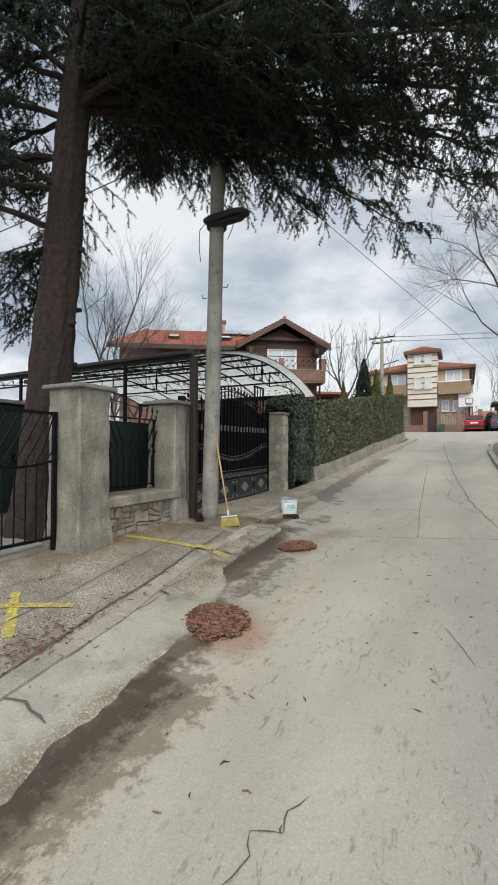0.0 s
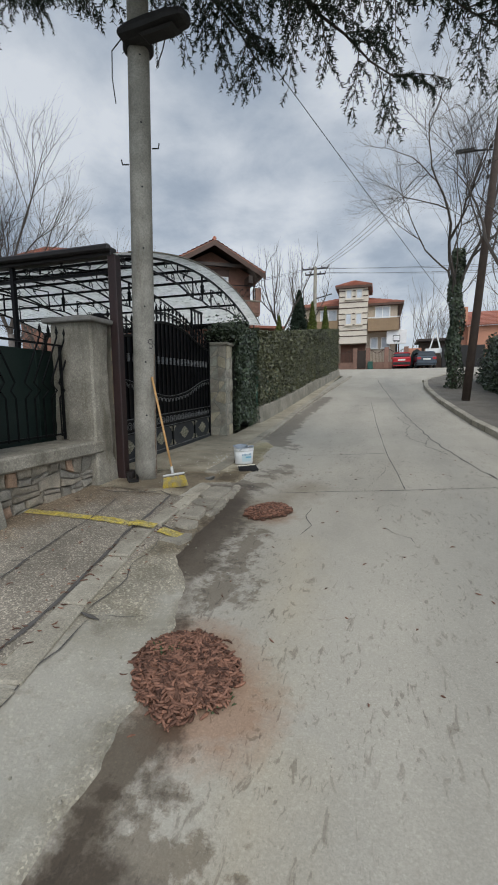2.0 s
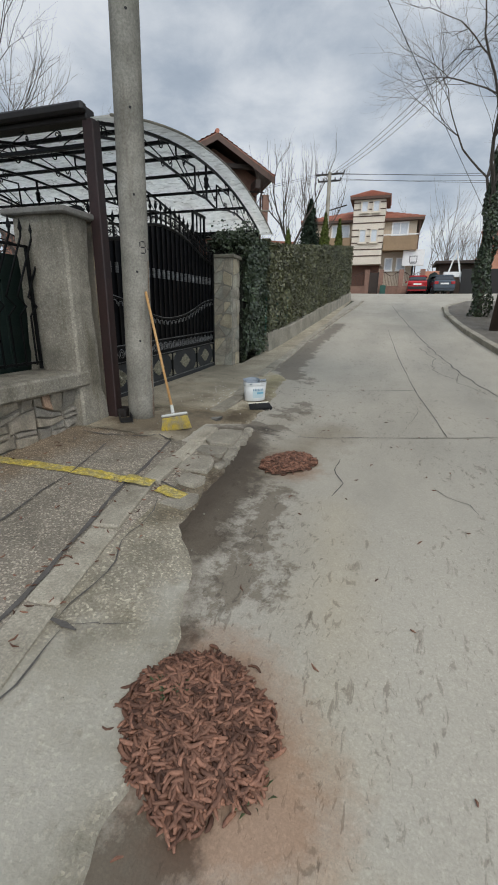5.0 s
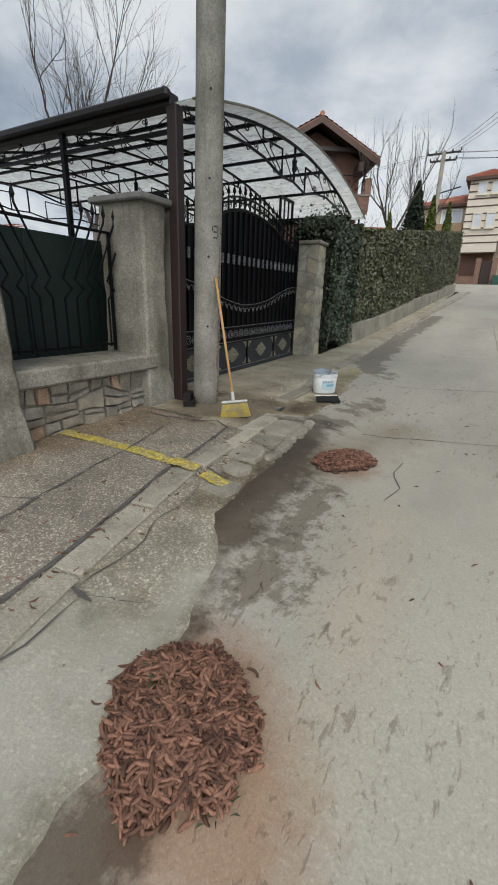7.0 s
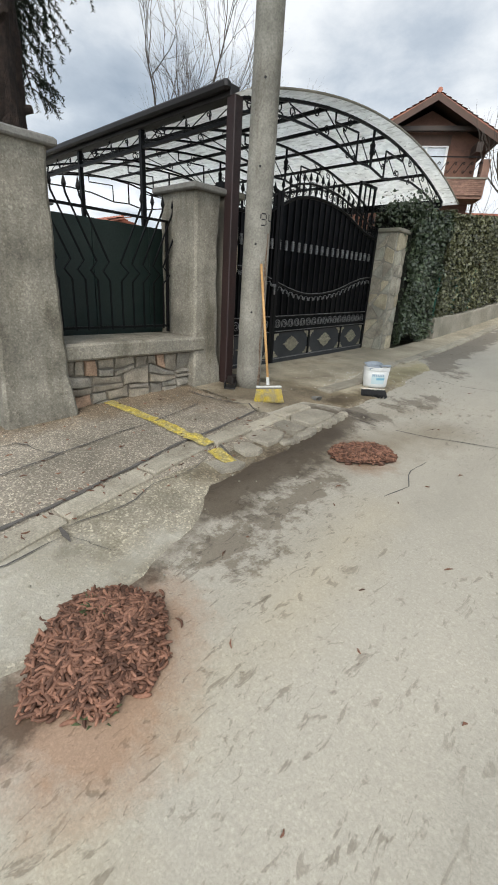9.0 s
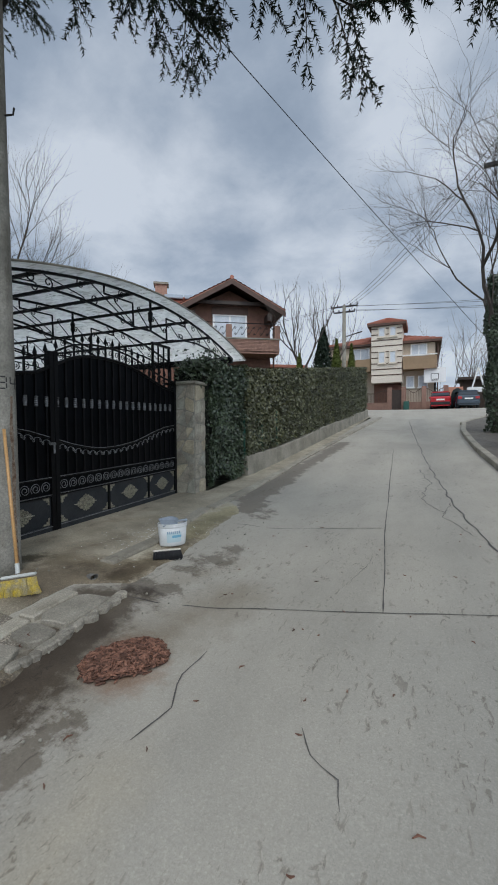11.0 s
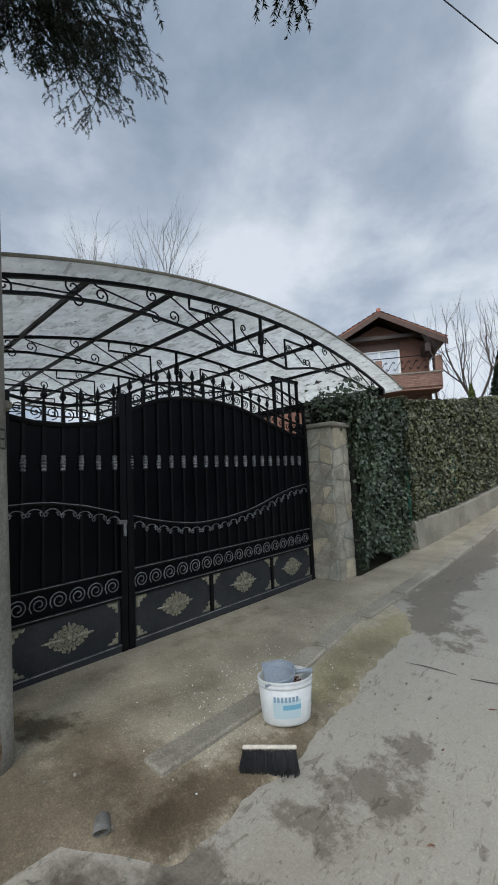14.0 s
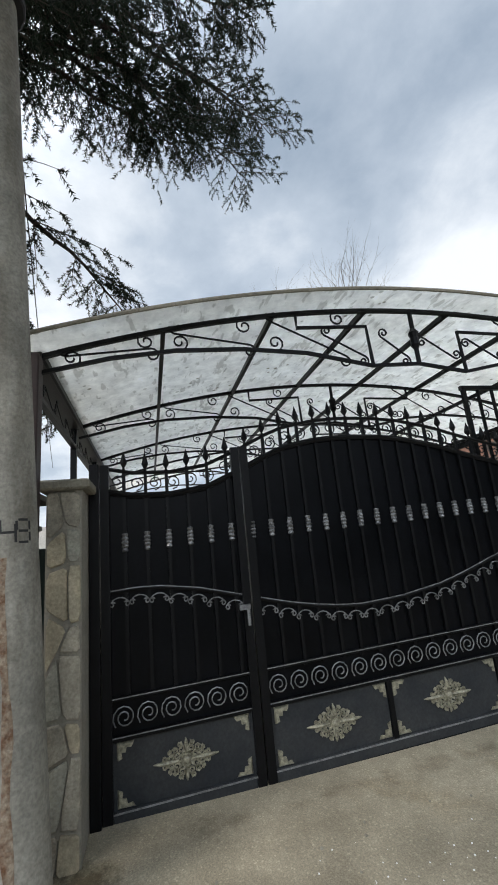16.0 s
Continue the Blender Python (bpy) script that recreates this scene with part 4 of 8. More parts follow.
screen = thing("green_screen", "dark green sheets screening the garden behind the fence", "screen")
for a, c in ((3.95, 4.62), (4.625, 5.27), (5.275, 5.95)):
    part("sheet", Shape().box(-4.83, -4.815, a, c, 0.2, 1.92).box(-4.815, -4.80, a, a + 0.03, 0.2, 1.92), GREENSCREEN, screen)

# iron garden gate left of the tall pillar
gate = thing("garden_gate", "dark iron garden gate with slanted lattice and upright bars", "gate")
GX = -4.3
s = Shape()
for y in (1.55, 3.34):
    s.box(GX - 0.02, GX + 0.02, y - 0.025, y + 0.025, gz(GX, y) + 0.03, 1.92)
for z in (0.42, 1.88):
    s.box(GX - 0.015, GX + 0.015, 1.55, 3.34, z, z + 0.035)
part("gate_frame", s, IRON, gate)
s = Shape()
pts = [(GX, 1.57 + 0.04 * k, 1.34 + 0.06 * math.sin(k / 44 * math.pi * 2)) for k in range(45)]
part("middle_rail", s.tube(pts, 0.018, 6), IRON, gate)
for k in range(13):
    y = 1.68 + 0.13 * k
    part("upright_bar", bar(Shape(), [(GX, y, 0.43), (GX, y, 1.34)], 0.009), IRON, gate)
    part("slanted_bar", bar(Shape(), [(GX, y, 1.36), (GX, y + 0.07, 1.45), (GX, min(y + 0.32, 3.33), 1.89)], 0.008), IRON, gate)

# yard behind the gate
yard = thing("yard_paving", "grey paving slabs behind the garden gate", "paving", "", "structure")
slab_me = Shape().box(-0.19, 0.19, -0.19, 0.19, -0.05, 0, bevel=0.008).mesh("paving_slab", YARDSLAB)
rng = random.Random(6)
for i in range(5):
    for j in range(8):
        x, y = -4.95 - 0.4 * i, 0.6 + 0.4 * j
        piece("paving_slab", slab_me, yard, pose(x, y, gz(x, y) + 0.0 + rng.uniform(-0.004, 0.004), 0, 0, rng.uniform(-1, 1)))
shed = thing("green_cabinet", "dark green metal cabinet standing in the yard", "cabinet")
part("body", Shape().box(-7.2, -6.5, 3.6, 4.95, 0.45, 2.2, bevel=0.02), GREENSCREEN, shed)
part("top", Shape().box(-7.25, -6.42, 3.55, 5.0, 2.2, 2.26, bevel=0.01), CONCRETE_CAP, shed)
part("plinth", Shape().box(-7.15, -6.55, 3.65, 4.9, 0.1, 0.45), CONCRETE_OLD, shed)
part("handle", Shape().box(-6.5, -6.46, 4.22, 4.26, 1.2, 1.4), IRON, shed)
bench = thing("slatted_bench", "small weathered slatted garden bench", "bench")
for k in range(5):
    part("back_slat", Shape().box(-5.95, -5.92, 2.3, 3.3, 0.62 + 0.09 * k, 0.68 + 0.09 * k), OLDWOOD, bench)
for k in range(3):
    part("seat_slat", Shape().box(-5.9 + 0.11 * k, -5.81 + 0.11 * k, 2.3, 3.3, 0.55, 0.575), OLDWOOD, bench)
for y in (2.4, 3.2):
    part("leg", Shape().box(-5.96, -5.55, y - 0.02, y + 0.02, 0.12, 0.55), OLDWOOD, bench)

# ---- steel column, carport ----
col = thing("steel_column", "square red oxide steel column carrying the carport beam", "column")
part("shaft", Shape().box(-4.0, -3.89, 5.61, 5.72, gz(-3.95, 5.66), 3.0, bevel=0.008), RUSTRED, col)
part("foot", Shape().box(-3.97, -3.80, 5.63, 5.80, gz(-3.9, 5.7), gz(-3.9, 5.7) + 0.09, bevel=0.01), BEAM, col, "dark drain box at the foot")

TOPM, HALF, CREST, SAG = 8.35, 2.68, 3.42, 0.43


def arch(y, drop=0.0):
    return CREST - SAG * ((y - TOPM) / HALF) ** 2 - drop


XF, XB = -3.97, -10.0
carport = thing("carport", "arched black iron carport with a milky ribbed roof", "carport")
ys = np.linspace(TOPM - HALF - 0.02, TOPM + HALF + 0.12, 41)
sheet_v, sheet_f = [], []
for x in np.linspace(XF + 0.24, XB, 14):
    for y in ys:
        sheet_v.append((x, y, arch(y) + 0.035))
nn = len(ys)
for i in range(13):
    for k in range(nn - 1):
        a = i * nn + k
        sheet_f.append((a, a + 1, a + nn + 1, a + nn))
sheet_ob = part("roof_sheet", Shape().add(sheet_v, sheet_f), ROOFSHEET, carport, "milky plastic roof sheet mottled with dirt", True)
solidify = sheet_ob.modifiers.new("thickness", "SOLIDIFY")
solidify.thickness = 0.012
edge = Shape().tube([(XF + 0.24, y, arch(y) + 0.03) for y in ys], 0.012, 6)
part("edge_strip", edge, CONCRETE_PALE, carport, "pale edge strip")

part("eave_beam", Shape().box(XB, XF + 0.03, 5.60, 5.72, 2.985, 3.085, bevel=0.008), BEAM, carport)
part("gutter", Shape().box(XB, XF + 0.05, 5.52, 5.60, 3.02, 3.10, bevel=0.02), BEAM, carport)
part("lower_rail", Shape().box(XB, XF, 5.64, 5.68, 2.80, 2.83), IRON, carport)
part("right_beam", Shape().box(XB, XF, TOPM + HALF - 0.06, TOPM + HALF, 2.92, 3.0), IRON, carport)


def scroll(cx, cz, r, turns=1.35, start=0.0, flip=1, n=15):
    """Points of a flat spiral in (y, z)."""
    out = []
    for k in range(n):
        t = k / (n - 1)
        a = start + flip * turns * 2 * math.pi * t
        q = r * (1 - 0.78 * t)
        out.append((cx + q * math.cos(a), cz + q * math.sin(a)))
    return out


def s_scroll(y0, z0, y1, z1, r, flip=1):
    """Two opposed spirals joined by a straight stem, in (y, z)."""
    d = Vector((y1 - y0, z1 - z0))
    a = math.atan2(d.y, d.x)
    n = Vector((-math.sin(a), math.cos(a))) * r * flip
    one = scroll(y0 + n.x, z0 + n.y, r, 1.3, a - flip * math.pi / 2, -flip)
    two = scroll(y1 - n.x, z1 - n.y, r, 1.3, a + flip * math.pi / 2, -flip)
    return one[::-1] + two


def truss(x, rich):
    root = part("truss", Shape().tube([(x, y, arch(y)) for y in np.linspace(5.68, 11.0, 30)], 0.020, 4), IRON, carport)
    low = [(5.70, 2.90), (6.1, 3.0), (6.5, 3.06), (6.95, 3.08), (7.4, 3.06), (7.9, 2.97), (8.28, 2.99), (8.68, 2.93), (9.15, 3.02), (9.6, 3.05), (10.1, 3.01), (10.6, 2.93), (11.0, 2.84)]
    part("lower_chord", Shape().tube([(x, y, z) for y, z in low], 0.016, 4), IRON, root)
    z = Shape().tube([(x, 7.35, arch(7.35)), (x, 7.35, 3.25), (x, 7.89, 3.28), (x, 7.9, 2.97)], 0.014, 4)
    part("step_bar", z, IRON, root)
    z = Shape().tube([(x, 9.21, arch(9.21)), (x, 9.21, 3.25), (x, 8.67, 3.26), (x, 8.68, 2.93)], 0.014, 4)
    part("step_bar", z, IRON, root)
    part("king_post", Shape().tube([(x, 8.28, arch(8.28)), (x, 8.28, 2.99)], 0.018, 6), IRON, root)
    lz = lambda y: float(np.interp(y, [a for a, b in low], [b for a, b in low]))
    if rich:
        spans = [(5.85, 6.35, 0), (6.5, 7.0, 0), (7.15, 7.7, 0), (7.55, 7.85, 1), (8.0, 8.2, 1), (8.36, 8.6, 1), (8.75, 9.0, 1), (9.05, 9.5, 0), (9.6, 10.05, 0), (10.2, 10.7, 0)]
        for a, b, steep in spans:
            if not steep:
                q = s_scroll(a, arch(a) - 0.035, b, lz(b) + 0.035, 0.045, 1)
                part("scroll", Shape().tube([(x, y, zz) for y, zz in q], 0.007, 4), IRON, root)
                q = scroll(a + 0.03, lz(a) + 0.06, 0.06, 1.3, -math.pi / 2, 1)
                part("scroll", Shape().tube([(x, y, zz) for y, zz in q], 0.007, 4), IRON, root)
                q = scroll(b - 0.03, arch(b) - 0.06, 0.06, 1.3, math.pi / 2, 1)
                part("scroll", Shape().tube([(x, y, zz) for y, zz in q], 0.007, 4), IRON, root)
            else:
                q = s_scroll(a, 3.20, b, 3.04, 0.04, 1 if a < 8.28 else -1)
                part("scroll", Shape().tube([(x, y, zz) for y, zz in q], 0.007, 4), IRON, root)
        part("knot", Shape().lathe([(0.012, 3.10), (0.035, 3.14), (0.03, 3.2), (0.04, 3.24), (0.012, 3.28)], 8, (x, 8.28)), IRON, root)


for k, x in enumerate((XF, -5.45, -6.95, -8.45, -9.95)):
    truss(x, k < 3)
for y in (5.72, 6.43, 7.18, 7.9, 8.62, 9.34, 10.06, 10.95):
    part("purlin", Shape().box(XB, XF, y - 0.014, y + 0.014, arch(y) - 0.018, arch(y) + 0.022), IRON, carport)
for x in (-5.45, -6.95, -8.45, -9.95):
    part("post", Shape().box(x - 0.025, x + 0.025, 5.63, 5.68, 0.2, 3.0), IRON, carport)
    part("post", Shape().box(x - 0.025, x + 0.025, 10.93, 10.98, 0.2, 2.95), IRON, carport)
for k in range(16):
    x = XF - 0.12 - 0.37 * k
    q = s_scroll(-0.14, 2.85, 0.14, 2.96, 0.03, 1 if k % 2 else -1)
    part("side_scroll", Shape().tube([(x + a, 5.66, zz) for a, zz in q], 0.005, 4), IRON, carport)
    part("side_scroll", Shape().tube([(x + 0.18 + a * 0.3, 5.66, zz) for a, zz in scroll(0, 2.905, 0.05, 1.4)], 0.005, 4), IRON, carport)

# white rear wall and garden house seen under the carport
solid("garden_house", Shape().box(-16.0, -12.0, 2.0, 12.5, 0.0, 2.6), WHITEWALL, "low white rendered outbuilding behind the carport", "house")


# ---- driveway gate ----
DX = -4.42
top_pts = [(5.98, 2.25), (6.2, 2.205), (6.45, 2.20), (6.7, 2.235), (6.95, 2.34), (7.15, 2.44), (7.31, 2.50), (7.55, 2.545), (7.78, 2.56), (8.05, 2.555), (8.3, 2.53), (8.6, 2.465), (8.89, 2.375), (9.2, 2.29), (9.55, 2.25)]
mid_pts = [(6.01, 1.595), (6.2, 1.605), (6.35, 1.60), (6.6, 1.56), (6.92, 1.475), (7.01, 1.45), (7.2, 1.40), (7.39, 1.36), (7.6, 1.33), (7.78, 1.32), (8.1, 1.34), (8.44, 1.39), (8.7, 1.46), (8.92, 1.53), (9.2, 1.60), (9.5, 1.64)]


def along(pts, y):
    return float(np.interp(y, [a for a, b in pts], [b for a, b in pts]))


drive_gate = thing("driveway_gate", "black two-leaf iron gate with gilt rosettes and spear tips", "gate")
ring_me = Shape().tube([(0.02, a, b) for a, b in scroll(0, 0, 0.069, 1.9, -2.4, -1, 22)], 0.0043, 5).mesh("ring_scroll", SILVERED)
crest_me = Shape().tube([(0.0, a, b) for a, b in scroll(0, 0, 0.05, 1.5, -1.6, 1, 16)], 0.0055, 4).mesh("crest_scroll", IRON)
cshape = Shape()
q = [(0.06 * math.cos(t) , 0.05 * math.sin(t)) for t in np.linspace(0.15 * math.pi, 0.85 * math.pi, 9)]
cshape.tube([(0.02, a, b) for a, b in scroll(-0.045, 0.0, 0.022, 1.1, 0.5, 1, 9)[::-1] + [(a, b - 0.01) for a, b in q[::-1]] + scroll(0.045, 0.0, 0.022, 1.1, 2.6, -1, 9)], 0.0045, 4)
bow_me = cshape.mesh("bow_scroll", SILVERED)
collar_me = Shape().lathe([(0.012, -0.06), (0.022, -0.052), (0.014, -0.036), (0.024, -0.024), (0.016, -0.012), (0.026, 0.0), (0.016, 0.012), (0.024, 0.024), (0.014, 0.036), (0.022, 0.052), (0.012, 0.06)], 8).mesh("collar", SILVERED)
spear_me = Shape().lathe([(0.006, 0), (0.012, 0.01), (0.006, 0.02), (0.022, 0.045), (0.026, 0.055), (0.001, 0.14)], 6).mesh("spear_tip", IRON)


def rosette_mesh(w, h):
    """Pierced leaf work in a lozenge round a domed flower."""
    s = Shape()
    s.add([(0.004, 0, 0)] + [(0.003, w / 2 * 0.60 * math.cos(t) ** 3, h / 2 * 0.60 * math.sin(t) ** 3) for t in np.linspace(0, 2 * math.pi, 33)[:-1]], [(0, 1 + k, 1 + (k + 1) % 32) for k in range(32)])
    dome = [(0.034, 0.004), (0.034, 0.016), (0.026, 0.014), (0.022, 0.026), (0.010, 0.034)]
    n = 14
    s.add([(z, r * math.cos(2 * math.pi * k / n), r * math.sin(2 * math.pi * k / n)) for r, z in dome for k in range(n)], [(n * i + k, n * i + (k + 1) % n, n * i + n + (k + 1) % n, n * i + n + k) for i in range(4) for k in range(n)] + [tuple(range(4 * n, 5 * n))])
    for k in range(10):
        a = 2 * math.pi * k / 10
        s.tube([(0.008, 0.034 * math.cos(a), 0.034 * math.sin(a)), (0.016, 0.046 * math.cos(a), 0.046 * math.sin(a)), (0.006, 0.056 * math.cos(a), 0.056 * math.sin(a))], [0.006, 0.009, 0.004], 5)
    for sy in (-1, 1):
        # the long arms, tipped with a bud and flanked by curls
        s.tube([(0.010, sy * 0.05, 0), (0.016, sy * w * 0.32, 0), (0.008, sy * w * 0.43, 0), (0.003, sy * w * 0.5, 0)], [0.010, 0.012, 0.009, 0.003], 6)
        s.tube([(0.010, 0, sy * 0.05), (0.014, 0, sy * h * 0.40), (0.003, 0, sy * h * 0.5)], [0.012, 0.012, 0.003], 6)
        for sz in (-1, 1):
            for cy, cz, r, st in ((0.15, 0.11, 0.024, 0.2), (0.24, 0.10, 0.020, 0.6), (0.33, 0.10, 0.017, 0.9), (0.08, 0.26, 0.022, 0.4), (0.17, 0.24, 0.019, 0.1), (0.10, 0.38, 0.015, 0.7), (0.26, 0.22, 0.013, 0.5)):
                s.tube([(0.010, sy * a, sz * b) for a, b in scroll(cy * w, cz * h, r, 1.3, st * math.pi, 1, 9)], [0.0065] * 7 + [0.0055, 0.004], 4)
    return s.mesh("rosette", ORNAMENT)


rosette_me = rosette_mesh(0.39, 0.225)
s = Shape()
n = 14
out = [(0, 0), (0.10, 0), (0.085, 0.024), (0.055, 0.018), (0.048, 0.05), (0.02, 0.05), (0.026, 0.085), (0, 0.095)]
vs = [(0, a, b) for a, b in out] + [(0.014, 0.01 + a * 0.85, 0.01 + b * 0.85) for a, b in out]
corner_me = s.add(vs, [(i, (i + 1) % 8, 8 + (i + 1) % 8, 8 + i) for i in range(8)] + [tuple(range(8, 16))]).mesh("corner_leaf", ORNAMENT)


def gate_leaf(y0, y1, panels, bars):
    s = Shape()
    ys = np.linspace(y0 + 0.03, y1 - 0.03, 26)
    v = [(DX - dx, y, z) for dx in (0.012, 0.0) for y in ys for z in (0.42, along(top_pts, y))]
    m = len(ys)
    f = []
    for i in range(m - 1):
        a = 2 * m + 2 * i
        f += [(a, a + 2, a + 3, a + 1), (2 * i, 2 * i + 1, 2 * i + 3, 2 * i + 2), (2 * i + 1, a + 1, a + 3, 2 * i + 3), (2 * i, 2 * i + 2, a + 2, a)]
    leaf = part("gate_leaf", s.add(v, f), GATE_SHEET, drive_gate, "black sheet-backed leaf")
    for y in (y0, y1):
        h = along(top_pts, y) + 0.17
        inner = y0 + 0.028 if y == y0 else y1 - 0.028
        part("stile", Shape().box(DX - 0.02, DX + 0.035, inner - 0.028, inner + 0.028, 0.325, h), IRON, leaf)
    part("bottom_rail", Shape().box(DX - 0.018, DX + 0.032, y0 + 0.056, y1 - 0.056, 0.33, 0.43, bevel=0.006), GATE_PANEL, leaf)
    # pale strips stand in for bright highlights along the rail edges
    part("edge_strip", Shape().box(DX + 0.032, DX + 0.035, y0 + 0.056, y1 - 0.056, 0.418, 0.427), SILVERED, leaf)
    part("kick_rail", Shape().box(DX - 0.01, DX + 0.040, y0 + 0.03, y1 - 0.03, 0.325, 0.365, bevel=0.006), IRON, leaf)
    for z, w in ((0.79, 0.028), (1.0, 0.02)):
        part("rail", Shape().box(DX, DX + 0.034, y0 + 0.056, y1 - 0.056, z - w / 2, z + w / 2, bevel=0.004), IRON, leaf)
        part("edge_strip", Shape().box(DX + 0.034, DX + 0.037, y0 + 0.056, y1 - 0.056, z + w / 2 - 0.007, z + w / 2 - 0.001), SILVERED, leaf)
    for pts, r, name in ((top_pts, 0.022, "top_rail"), (mid_pts, 0.014, "wavy_rail")):
        P = [(DX + 0.012, y, along(pts, y)) for y in np.linspace(y0 + 0.03, y1 - 0.03, 24)]
        part(name, Shape().tube(P, r, 6), IRON, leaf)
        if name == "wavy_rail":
            part("edge_strip", Shape().tube([(x + 0.008, y, z + 0.011) for x, y, z in P], 0.0045, 4), SILVERED, leaf)
    P = [(DX + 0.012, y, along(top_pts, y) + 0.155) for y in np.linspace(y0, y1, 24)]
    part("crest_rail", Shape().tube(P, 0.014, 6), IRON, leaf)
    # upright bars with collars, crowned by spear tips
    first, step, count = bars
    for k in range(count):
        y = first + step * k
        zt = along(top_pts, y)
        part("bar", Shape().box(DX + 0.001, DX + 0.021, y - 0.011, y + 0.011, 1.0, zt + 0.15), IRON, leaf)
        piece("collar", collar_me, leaf, pose(DX + 0.018, y, 1.90 + 0.015 * (y - 6.1)))
        piece("spear_tip", spear_me, leaf, pose(DX + 0.012, y, zt + 0.16))
    cnt = max(1, round((y1 - y0 - 0.1) / 0.125))
    for k in range(cnt):
        y = y0 + 0.05 + (y1 - y0 - 0.1) * (k + 0.5) / cnt
        piece("crest_scroll", crest_me, leaf, pose(DX + 0.012, y, along(top_pts, y) + 0.082))
        piece("bow_scroll", bow_me, leaf, pose(DX, y, along(mid_pts, y) - 0.075))
    cnt = max(1, round((y1 - y0 - 0.11) / 0.151))
    for k in range(cnt):
        y = y0 + 0.055 + (y1 - y0 - 0.11) * (k + 0.5) / cnt
        piece("ring_scroll", ring_me, leaf, pose(DX, y, 0.897))
    # lower panels
    edges = [y0 + 0.056, *panels, y1 - 0.056]
    for a, b in zip(edges, edges[1:]):
        pn = part("lower_panel", Shape().box(DX - 0.004, DX + 0.010, a, b, 0.43, 0.776), GATE_PANEL, leaf, "dusty graphite panel with gilt rosette")
        if b < edges[-1] - 0.01:
            part("mullion", Shape().box(DX + 0.002, DX + 0.03, b - 0.018, b + 0.018, 0.43, 0.776), IRON, leaf)
        piece("rosette", rosette_me, leaf, pose(DX + 0.010, (a + b) / 2, 0.605))
        for sy, y in ((1, a + 0.022), (-1, b - 0.022)):
            piece("corner_leaf", corner_me, leaf, Matrix.Translation((DX + 0.0105, y, 0.436)) @ Matrix.Diagonal((1, sy, 1, 1)))
            piece("corner_leaf", corner_me, leaf, Matrix.Translation((DX + 0.0105, y, 0.770)) @ Matrix.Diagonal((1, sy, -1, 1)))
    # the lower band follows the rise of the drive
    for o in leaf.children:
        if o.location.z > 0.1:
            if o.location.z < 1.0:
                o.location.z += 0.025 * (o.location.y - 6.45)
        elif max(v.co.z for v in o.data.vertices) < 1.06:
            for v in o.data.vertices:
                v.co.z += 0.025 * (v.co.y - 6.45)
    return leaf


small = gate_leaf(5.99, 6.945, [], (6.142, 0.1418, 6))
large = gate_leaf(6.955, 9.56, [7.86, 8.764], (7.003, 0.1402, 18))
part("latch", Shape().box(DX + 0.035, DX + 0.07, 6.86, 6.93, 1.40, 1.43).box(DX + 0.05, DX + 0.065, 6.905, 6.925, 1.30, 1.43), SILVERED, small, "small latch")
for z in (0.75, 1.15, 2.0):
    part("hinge", Shape().lathe([(0.016, z), (0.016, z + 0.12)], 8, (DX + 0.03, 5.955)), IRON, small)
posts = thing("gate_post", "black square steel gate post with barred panel above", "gate post")
part("post", Shape().box(-4.50, -4.43, 9.565, 9.63, 0.36, 2.42), IRON, posts)
for y in (9.22, 9.70):
    part("upright", Shape().box(-4.64, -4.61, y - 0.02, y + 0.02, 2.2, 3.05), IRON, posts)
for y in (9.38, 9.54):
    part("upright", Shape().box(-4.635, -4.615, y - 0.012, y + 0.012, 2.3, 3.05), IRON, posts)
part("head", Shape().box(-4.645, -4.605, 9.19, 9.73, 3.03, 3.07), IRON, posts)
part("bracket", Shape().box(-4.63, -4.42, 9.52, 9.56, 2.36, 2.40), IRON, posts)
left_post = thing("gate_post", "black square steel post at the small leaf", "gate post")
part("post", Shape().box(-4.47, -4.36, 5.925, 5.985, 0.3, 2.42), IRON, left_post)


